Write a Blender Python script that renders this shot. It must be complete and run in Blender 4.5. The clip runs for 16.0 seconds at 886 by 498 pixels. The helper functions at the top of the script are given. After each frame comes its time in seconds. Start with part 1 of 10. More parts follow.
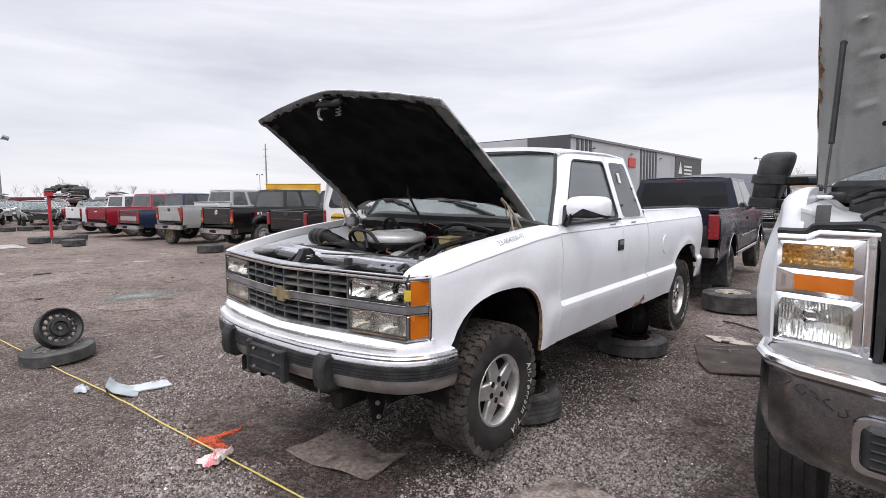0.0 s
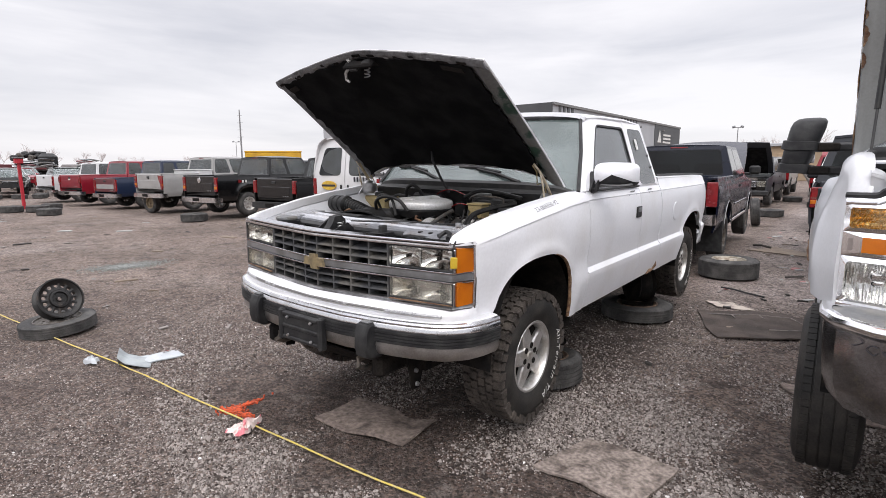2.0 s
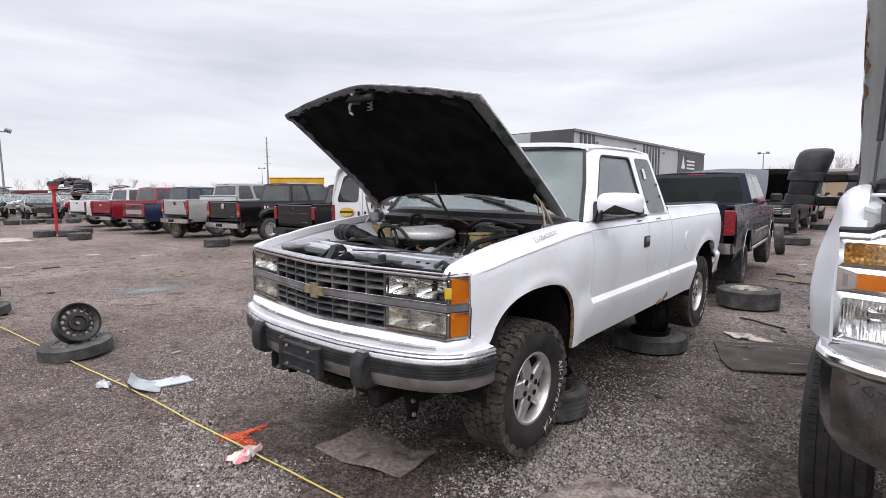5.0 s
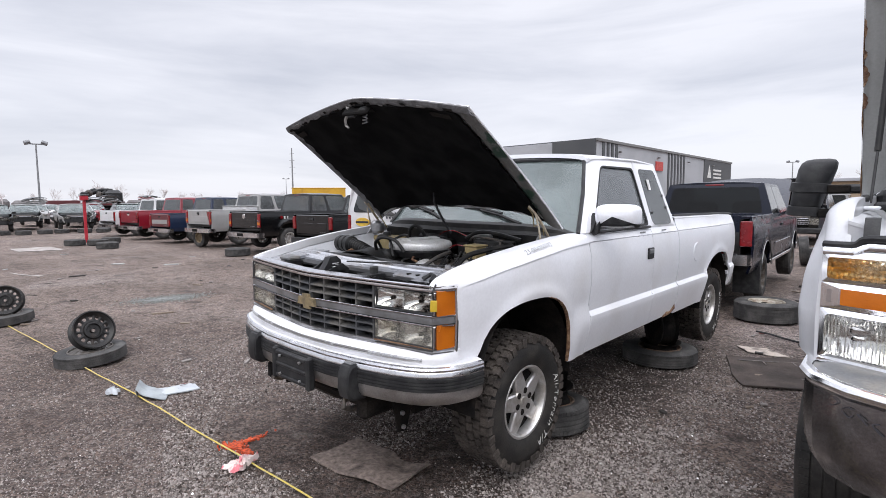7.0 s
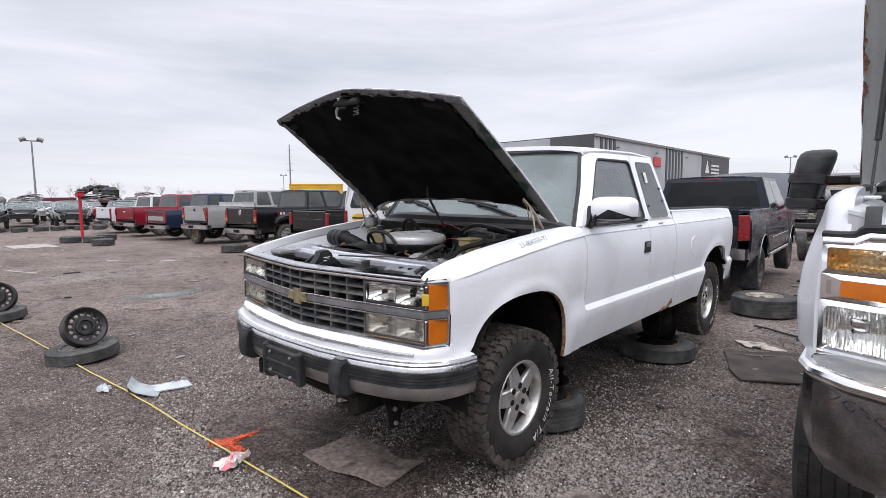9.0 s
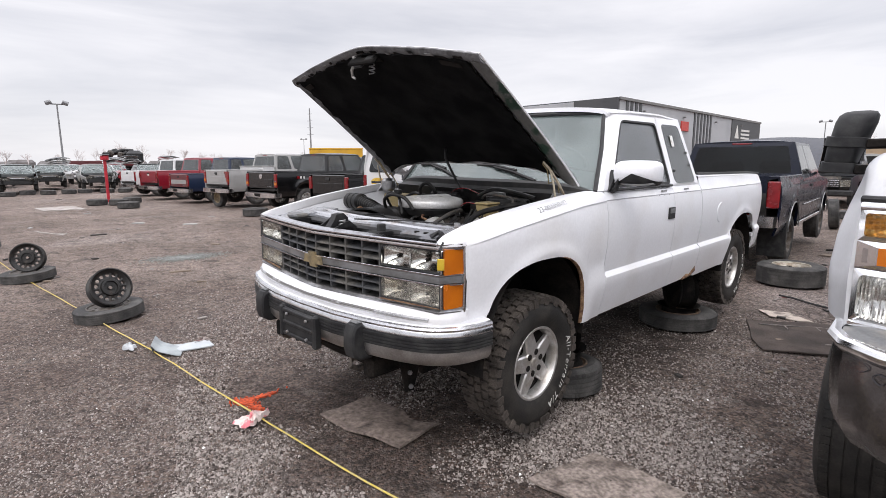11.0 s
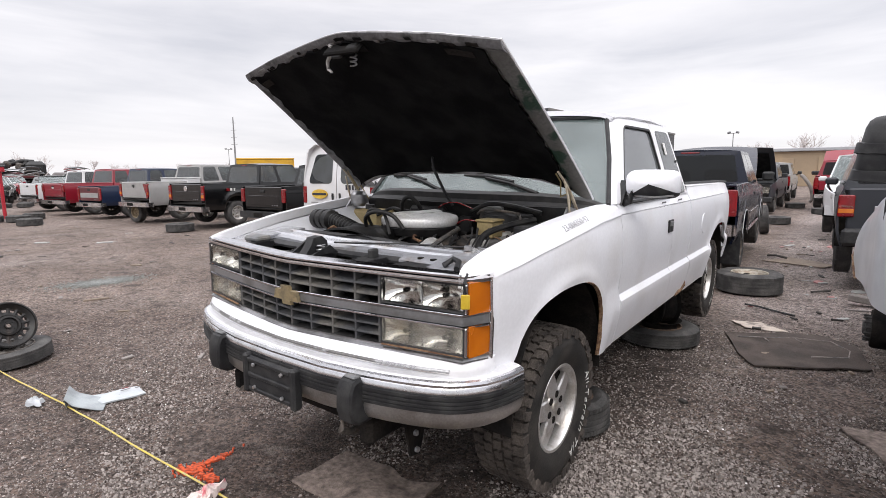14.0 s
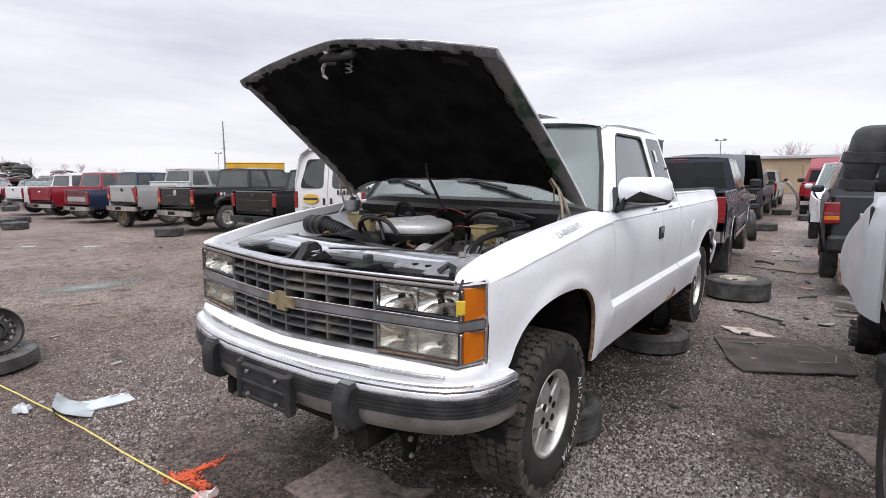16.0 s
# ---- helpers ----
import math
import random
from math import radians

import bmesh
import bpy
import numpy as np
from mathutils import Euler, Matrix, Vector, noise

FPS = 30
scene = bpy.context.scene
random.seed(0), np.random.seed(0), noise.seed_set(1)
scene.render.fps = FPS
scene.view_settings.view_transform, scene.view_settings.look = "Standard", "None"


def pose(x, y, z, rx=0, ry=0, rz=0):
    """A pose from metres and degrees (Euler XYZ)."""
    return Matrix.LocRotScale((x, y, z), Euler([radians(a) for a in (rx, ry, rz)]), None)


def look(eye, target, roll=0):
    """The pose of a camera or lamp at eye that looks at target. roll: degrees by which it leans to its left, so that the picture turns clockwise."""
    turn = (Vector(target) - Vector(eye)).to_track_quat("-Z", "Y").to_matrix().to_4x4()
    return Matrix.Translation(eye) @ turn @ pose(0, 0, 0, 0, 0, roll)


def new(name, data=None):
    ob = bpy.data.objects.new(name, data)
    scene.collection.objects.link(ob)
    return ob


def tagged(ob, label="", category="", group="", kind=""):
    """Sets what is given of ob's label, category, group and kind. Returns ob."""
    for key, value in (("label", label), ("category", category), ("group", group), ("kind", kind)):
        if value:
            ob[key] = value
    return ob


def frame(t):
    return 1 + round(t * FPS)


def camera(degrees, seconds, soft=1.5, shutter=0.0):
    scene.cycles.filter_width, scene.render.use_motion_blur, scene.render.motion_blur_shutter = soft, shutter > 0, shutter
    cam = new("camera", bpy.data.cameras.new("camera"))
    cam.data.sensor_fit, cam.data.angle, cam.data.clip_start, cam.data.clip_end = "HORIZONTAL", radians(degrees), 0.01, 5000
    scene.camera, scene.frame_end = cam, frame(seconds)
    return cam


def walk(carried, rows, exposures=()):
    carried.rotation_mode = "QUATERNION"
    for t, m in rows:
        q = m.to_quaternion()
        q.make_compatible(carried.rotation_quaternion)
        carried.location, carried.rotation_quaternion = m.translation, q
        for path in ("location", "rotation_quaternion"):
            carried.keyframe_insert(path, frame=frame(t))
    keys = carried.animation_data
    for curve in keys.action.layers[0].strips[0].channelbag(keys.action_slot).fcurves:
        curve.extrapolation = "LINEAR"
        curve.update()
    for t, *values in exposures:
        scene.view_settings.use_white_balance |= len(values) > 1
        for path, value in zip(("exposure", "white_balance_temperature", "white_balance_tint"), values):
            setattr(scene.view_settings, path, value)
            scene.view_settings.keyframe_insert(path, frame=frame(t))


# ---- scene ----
cam = camera(79.8, 16.0, soft=0.8)
PATH = [
    (0, (2.614, -2.57, 1.64), (1.341, -1.039, 1.446), -0.5),
    (0.5, (2.629, -2.567, 1.634), (1.354, -1.04, 1.423), -0.5),
    (1, (2.603, -2.57, 1.632), (1.337, -1.041, 1.384), -0.5),
    (1.5, (2.483, -2.64, 1.633), (1.241, -1.098, 1.35), -0.5),
    (2, (2.336, -2.741, 1.626), (1.134, -1.173, 1.315), -0.4),
    (2.5, (2.286, -2.764, 1.63), (1.123, -1.166, 1.319), -0.2),
    (3, (2.3, -2.714, 1.644), (1.158, -1.098, 1.351), 0.0),
    (3.5, (2.324, -2.699, 1.652), (1.169, -1.088, 1.382), 0.1),
    (4, (2.342, -2.713, 1.65), (1.149, -1.127, 1.401), -0.1),
    (6.5, (2.58, -2.564, 1.663), (1.241, -1.09, 1.478), -0.4),
    (7, (2.579, -2.554, 1.665), (1.239, -1.08, 1.486), -0.4),
    (7.5, (2.575, -2.537, 1.665), (1.24, -1.058, 1.49), -0.4),
    (8, (2.571, -2.525, 1.66), (1.247, -1.036, 1.485), -0.5),
    (10.5, (2.566, -2.452, 1.629), (1.191, -1.026, 1.352), -0.4),
    (11, (2.547, -2.447, 1.63), (1.169, -1.034, 1.309), -0.3),
    (11.5, (2.376, -2.514, 1.618), (1.018, -1.087, 1.269), -0.5),
    (12, (2.189, -2.598, 1.621), (0.869, -1.14, 1.258), -0.7),
    (12.5, (2.107, -2.538, 1.612), (0.823, -1.046, 1.258), -0.9),
    (13, (2.009, -2.326, 1.63), (0.764, -0.796, 1.301), -0.8),
    (13.5, (1.971, -2.258, 1.633), (0.755, -0.7, 1.326), -0.7),
    (14, (1.933, -2.292, 1.636), (0.744, -0.709, 1.349), -0.6),
    (14.5, (1.91, -2.324, 1.642), (0.739, -0.727, 1.365), -0.5),
    (15, (1.914, -2.325, 1.645), (0.75, -0.721, 1.371), -0.4),
    (15.5, (1.919, -2.315, 1.641), (0.757, -0.71, 1.369), -0.3),
    (16, (1.924, -2.312, 1.642), (0.763, -0.706, 1.374), -0.3),
]
# slow drift of the camera's own exposure and white balance
DRIFT = [(0, 0.0, 6500, 10), (1.5, 0.0, 6550, 10), (3, 0.05, 6900, 10), (4, 0.03, 6600, 10), (6.5, -0.03, 6380, 10), (8, -0.05, 6330, 10), (10.5, -0.03, 6330, 10),
         (11, 0.0, 6620, 10), (12, 0.02, 6800, 10), (13, 0.06, 6830, 10), (14.5, 0.05, 6600, 10), (16, 0.03, 6480, 10)]
walk(cam, [(t, look(eye, target, roll)) for t, eye, target, roll in PATH], exposures=DRIFT)

# ---- world and light ----
world = bpy.data.worlds.new("overcast")
scene.world = world
world.use_nodes = True
wt = world.node_tree
wt.nodes.clear()


def wn(kind, **kw):
    n = wt.nodes.new(kind)
    for k, v in kw.items():
        n.inputs[k].default_value = v
    return n


w_co = wn("ShaderNodeTexCoord")
w_map = wn("ShaderNodeMapping")
w_map.inputs["Scale"].default_value = (1.1, 1.1, 7.0)
w_noise = wn("ShaderNodeTexNoise", Scale=1.5, Detail=6.0, Roughness=0.55, Distortion=0.35)
w_ramp = wn("ShaderNodeValToRGB")
w_ramp.color_ramp.elements[0].position, w_ramp.color_ramp.elements[0].color = 0.30, (0.66, 0.672, 0.745, 1)
w_ramp.color_ramp.elements[1].position, w_ramp.color_ramp.elements[1].color = 0.62, (0.935, 0.93, 0.985, 1)
w_sky = wn("ShaderNodeTexSky")
w_sky.sky_type, w_sky.sun_disc, w_sky.sun_elevation, w_sky.sun_rotation = "NISHITA", False, radians(48), radians(200)
w_bg1, w_bg2, w_add = wn("ShaderNodeBackground", Strength=0.97), wn("ShaderNodeBackground", Strength=0.012), wn("ShaderNodeAddShader")
w_out = wn("ShaderNodeOutputWorld")
wl = wt.links.new
wl(w_co.outputs["Generated"], w_map.inputs["Vector"]), wl(w_map.outputs[0], w_noise.inputs["Vector"])
# an overcast sky is two to three times as bright overhead as near the horizon
w_sep, w_up, w_mul = wn("ShaderNodeSeparateXYZ"), wn("ShaderNodeMapRange"), wn("ShaderNodeVectorMath")
w_up.interpolation_type = "SMOOTHSTEP"
for w_k, w_v in (("From Min", 0.35), ("From Max", 0.78), ("To Min", 1.0), ("To Max", 2.9)):
    w_up.inputs[w_k].default_value = w_v
w_mul.operation = "MULTIPLY"
wl(w_co.outputs["Generated"], w_sep.inputs[0]), wl(w_sep.outputs["Z"], w_up.inputs["Value"])
wl(w_ramp.outputs[0], w_mul.inputs[0]), wl(w_up.outputs[0], w_mul.inputs[1])
wl(w_noise.outputs[0], w_ramp.inputs[0]), wl(w_mul.outputs[0], w_bg1.inputs["Color"]), wl(w_sky.outputs[0], w_bg2.inputs["Color"])
wl(w_bg1.outputs[0], w_add.inputs[0]), wl(w_bg2.outputs[0], w_add.inputs[1]), wl(w_add.outputs[0], w_out.inputs[0])

sun = new("sun", bpy.data.lights.new("sun", "SUN"))
sun.data.energy, sun.data.angle, sun.data.color = 1.3, radians(35), (1.0, 0.97, 0.93)
sun.matrix_world = look((9, -13, 18), (0, 0, 0))


# ---- materials ----
def mat(name, col, rough=0.5, metal=0.0, col2=None, scale=5.0, lo=0.42, hi=0.62, fine=0.12, fscale=90.0, bump=0.0, bscale=0.0, coat=0.0,
        spec=0.5, trans=0.0, ior=1.45, glow=0.0, rvar=0.15, rnd=0.0, alpha=1.0):
    m = bpy.data.materials.new(name)
    m.use_nodes = True
    nt = m.node_tree
    b = nt.nodes["Principled BSDF"]
    mk, ln = nt.nodes.new, nt.links.new
    co = mk("ShaderNodeTexCoord")
    n1, n2 = mk("ShaderNodeTexNoise"), mk("ShaderNodeTexNoise")
    n1.inputs["Scale"].default_value, n1.inputs["Detail"].default_value = scale, 6
    n2.inputs["Scale"].default_value, n2.inputs["Detail"].default_value = fscale, 3
    ln(co.outputs["Object"], n1.inputs["Vector"]), ln(co.outputs["Object"], n2.inputs["Vector"])
    mr = mk("ShaderNodeMapRange")
    mr.inputs["From Min"].default_value, mr.inputs["From Max"].default_value = lo, hi
    ln(n1.outputs[0], mr.inputs["Value"])
    mix = mk("ShaderNodeMix")
    mix.data_type = "RGBA"
    c2 = col2 or tuple(c * 0.8 for c in col)
    mix.inputs["A"].default_value, mix.inputs["B"].default_value = (*col, 1), (*c2, 1)
    ln(mr.outputs[0], mix.inputs["Factor"])
    hsv = mk("ShaderNodeHueSaturation")
    ln(mix.outputs["Result"], hsv.inputs["Color"])
    fr = mk("ShaderNodeMapRange")
    fr.inputs["From Min"].default_value, fr.inputs["From Max"].default_value = 0.3, 0.7
    fr.inputs["To Min"].default_value, fr.inputs["To Max"].default_value = 1 - fine, 1 + fine
    ln(n2.outputs[0], fr.inputs["Value"])
    if rnd:
        oi, ad = mk("ShaderNodeObjectInfo"), mk("ShaderNodeMath")
        ad.operation = "MULTIPLY_ADD"
        ad.inputs[1].default_value = rnd
        ln(oi.outputs["Random"], ad.inputs[0]), ln(fr.outputs[0], ad.inputs[2]), ln(ad.outputs[0], hsv.inputs["Value"])
    else:
        ln(fr.outputs[0], hsv.inputs["Value"])
    ln(hsv.outputs[0], b.inputs["Base Color"])
    rr = mk("ShaderNodeMapRange")
    rr.inputs["To Min"].default_value, rr.inputs["To Max"].default_value = max(0.02, rough - rvar * rough), min(1, rough + rvar)
    ln(n1.outputs[0], rr.inputs["Value"]), ln(rr.outputs[0], b.inputs["Roughness"])
    b.inputs["Metallic"].default_value, b.inputs["Coat Weight"].default_value = metal, coat
    b.inputs["Specular IOR Level"].default_value, b.inputs["IOR"].default_value = spec, ior
    b.inputs["Transmission Weight"].default_value = trans
    b.inputs["Alpha"].default_value = alpha
    if glow:
        b.inputs["Emission Color"].default_value, b.inputs["Emission Strength"].default_value = (*col, 1), glow
    if bump:
        bp = mk("ShaderNodeBump")
        bp.inputs["Strength"].default_value, bp.inputs["Distance"].default_value = bump, 0.01
        if bscale:
            n3 = mk("ShaderNodeTexNoise")
            n3.inputs["Scale"].default_value, n3.inputs["Detail"].default_value = bscale, 4
            ln(co.outputs["Object"], n3.inputs["Vector"]), ln(n3.outputs[0], bp.inputs["Height"])
        else:
            ln(n2.outputs[0], bp.inputs["Height"])
        ln(bp.outputs[0], b.inputs["Normal"])
    return m


def paint(name, col, dirt=0.75, coat=0.4, rough=0.35, spec=0.5):
    return mat(name, col, rough, col2=tuple(c * dirt + min(0.02, 0.25 * c + 0.001) for c in col), scale=2.6, lo=0.45, hi=0.75, fine=0.04, fscale=160, coat=coat, spec=spec)


WHITE = mat("white_paint", (0.76, 0.765, 0.795), 0.3, col2=(0.66, 0.65, 0.65), scale=2.2, lo=0.48, hi=0.8, fine=0.03, fscale=60, coat=0.35, bump=0.02, bscale=3)
WHITE2 = mat("white_truck_paint", (0.6, 0.61, 0.635), 0.3, col2=(0.5, 0.5, 0.51), scale=3.1, lo=0.45, hi=0.8, fine=0.03, coat=0.4)
CHROME = mat("chrome", (0.76, 0.76, 0.78), 0.08, 1.0, col2=(0.5, 0.49, 0.49), scale=7, lo=0.5, hi=0.75, fine=0.06, fscale=60, rvar=0.2)
DULLCHROME = mat("dull_chrome", (0.42, 0.42, 0.43), 0.3, 1.0, col2=(0.22, 0.22, 0.22), scale=6, fine=0.1, fscale=50, rvar=0.3)
ALLOY = mat("alloy_wheel", (0.64, 0.63, 0.62), 0.32, 0.8, col2=(0.42, 0.39, 0.35), scale=16, lo=0.45, hi=0.72, fine=0.12, fscale=150, rvar=0.3)
STEEL = mat("bare_steel", (0.4, 0.4, 0.41), 0.42, 0.8, col2=(0.25, 0.2, 0.16), scale=14, lo=0.52, hi=0.7, fine=0.15, fscale=120)
RUST = mat("rust", (0.10, 0.05, 0.030), 0.85, col2=(0.24, 0.15, 0.085), scale=30, fine=0.3, fscale=160, bump=0.4, bscale=120)
RUBBER = mat("tyre_rubber", (0.020, 0.0195, 0.019), 0.6, col2=(0.052, 0.047, 0.042), scale=9, lo=0.4, hi=0.75, fine=0.2, fscale=120, bump=0.15, spec=0.3)
TREAD = mat("muddy_tread", (0.040, 0.035, 0.032), 0.75, col2=(0.110, 0.094, 0.082), scale=12, lo=0.35, hi=0.7, fine=0.3, fscale=140, bump=0.3, spec=0.25)
OLDTYRE = mat("old_tyre", (0.042, 0.041, 0.041), 0.8, col2=(0.10, 0.096, 0.092), scale=7, lo=0.4, hi=0.7, fine=0.2, fscale=110, bump=0.2, spec=0.3)
BLACK = mat("black_plastic", (0.018, 0.018, 0.0195), 0.5, col2=(0.036, 0.036, 0.036), scale=14, fine=0.15, fscale=180, bump=0.06, spec=0.35)
GREYPL = mat("grey_plastic", (0.14, 0.143, 0.148), 0.45, col2=(0.24, 0.225, 0.2), scale=11, lo=0.45, hi=0.75, fine=0.15, fscale=140, bump=0.05)
VALANCE = mat("dusty_valance", (0.46, 0.455, 0.45), 0.24, 0.9, col2=(0.27, 0.255, 0.24), scale=5, fine=0.12, fscale=120, rvar=0.35, bump=0.03, bscale=9)
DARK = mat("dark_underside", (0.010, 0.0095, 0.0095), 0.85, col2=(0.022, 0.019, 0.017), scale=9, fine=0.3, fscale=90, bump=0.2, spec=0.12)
PAD = mat("hood_blanket", (0.006, 0.006, 0.0065), 0.95, col2=(0.013, 0.013, 0.013), scale=6, fine=0.3, fscale=220, bump=0.4, bscale=60, spec=0.05)
FRAMEP = mat("flaking_hood_frame", (0.155, 0.155, 0.16), 0.55, col2=(0.075, 0.075, 0.075), scale=14, lo=0.48, hi=0.60, fine=0.25, fscale=70, bump=0.2)
CREAM = mat("cream_painted_steel", (0.50, 0.44, 0.34), 0.5, col2=(0.34, 0.27, 0.19), scale=20, fine=0.15)
FLAKE = mat("pale_paint_flake", (0.24, 0.24, 0.24), 0.5, col2=(0.15, 0.145, 0.14), scale=20, fine=0.2)
GREENP = mat("green_flaking_frame", (0.016, 0.042, 0.026), 0.5, col2=(0.12, 0.118, 0.11), scale=5, lo=0.46, hi=0.50, fine=0.25, fscale=80, bump=0.2)
TGLASS = mat("smoked_glass", (0.27, 0.285, 0.29), 0.04, fine=0.02, trans=0.88, ior=1.5, rvar=0.1, col2=(0.17, 0.18, 0.18), spec=0.6, scale=2)
# windscreen and door glass: the dust colour also stands for sky reflection
WSCREEN = mat("dust_sky_windscreen", (0.35, 0.41, 0.405), 0.05, fine=0.03, trans=0.66, ior=1.5, rvar=0.1, col2=(0.20, 0.245, 0.24), spec=0.6, scale=2)
DOORGL = mat("dust_sky_door_glass", (0.42, 0.44, 0.46), 0.04, fine=0.02, trans=0.72, ior=1.5, rvar=0.1, col2=(0.35, 0.37, 0.38), spec=0.6, scale=2)
GLASS = mat("dusty_glass", (0.46, 0.53, 0.52), 0.04, fine=0.02, trans=0.91, ior=1.5, rvar=0.1, col2=(0.38, 0.45, 0.44), spec=0.6, scale=2)
DGLASS = mat("dark_glass", (0.055, 0.06, 0.065), 0.05, fine=0.0, trans=1.0, ior=1.4, rvar=0.1, col2=(0.045, 0.05, 0.05), spec=0.6)
LENS = mat("clear_lens", (0.9, 0.9, 0.88), 0.06, fine=0.0, trans=1.0, ior=1.3, rvar=0.2, col2=(0.8, 0.79, 0.72))
HAZE = mat("yellowed_lens", (0.86, 0.84, 0.78), 0.12, fine=0.05, trans=0.9, ior=1.3, col2=(0.74, 0.70, 0.6), scale=9)
AMBER = mat("amber_lens", (0.70, 0.19, 0.012), 0.18, fine=0.08, fscale=300, trans=0.25, col2=(0.62, 0.16, 0.01), scale=12, coat=0.5)
REDL = mat("red_lens", (0.26, 0.006, 0.010), 0.2, fine=0.08, fscale=200, trans=0.15, col2=(0.16, 0.005, 0.007), scale=10, coat=0.5)
REFL = mat("lamp_reflector", (0.84, 0.84, 0.84), 0.07, 1.0, col2=(0.55, 0.55, 0.54), scale=10, fine=0.1, fscale=60, bump=0.08, bscale=45)
INTER = mat("grey_upholstery", (0.12, 0.125, 0.13), 0.9, col2=(0.08, 0.08, 0.085), scale=8, fine=0.15, fscale=180)
FAINT = mat("faded_marker", (0.16, 0.16, 0.17), 0.6, fine=0.3)
INK = mat("black_marker", (0.03, 0.03, 0.04), 0.6, fine=0.2)
LETTER = mat("white_lettering", (0.72, 0.72, 0.7), 0.7, col2=(0.45, 0.44, 0.42), scale=30, fine=0.1)
YELLOW = mat("yellow_plastic", (0.58, 0.40, 0.04), 0.4, col2=(0.5, 0.34, 0.02), scale=20, fine=0.05)
TAN = mat("aged_tan_plastic", (0.30, 0.235, 0.11), 0.5, col2=(0.26, 0.2, 0.1), scale=18, fine=0.12)
ALUM = mat("cast_aluminium", (0.62, 0.62, 0.62), 0.36, 0.35, col2=(0.42, 0.41, 0.39), scale=5, fine=0.12, fscale=90)
GOLD = mat("gold_badge", (0.34, 0.27, 0.155), 0.4, 0.5, col2=(0.22, 0.18, 0.115), scale=25, fine=0.1)
SHINYGREY = mat("glossy_grey_sheetmetal", (0.42, 0.43, 0.46), 0.16, 0.35, col2=(0.30, 0.27, 0.25), scale=9, lo=0.52, hi=0.7, fine=0.08, coat=0.6)
HOSE = mat("black_rubber_hose", (0.008, 0.008, 0.0085), 0.45, col2=(0.02, 0.019, 0.018), scale=14, fine=0.2, spec=0.35)
ENGINE = mat("oily_engine", (0.05, 0.048, 0.046), 0.55, 0.3, col2=(0.12, 0.1, 0.085), scale=16, fine=0.3, fscale=80, bump=0.3, bscale=40)


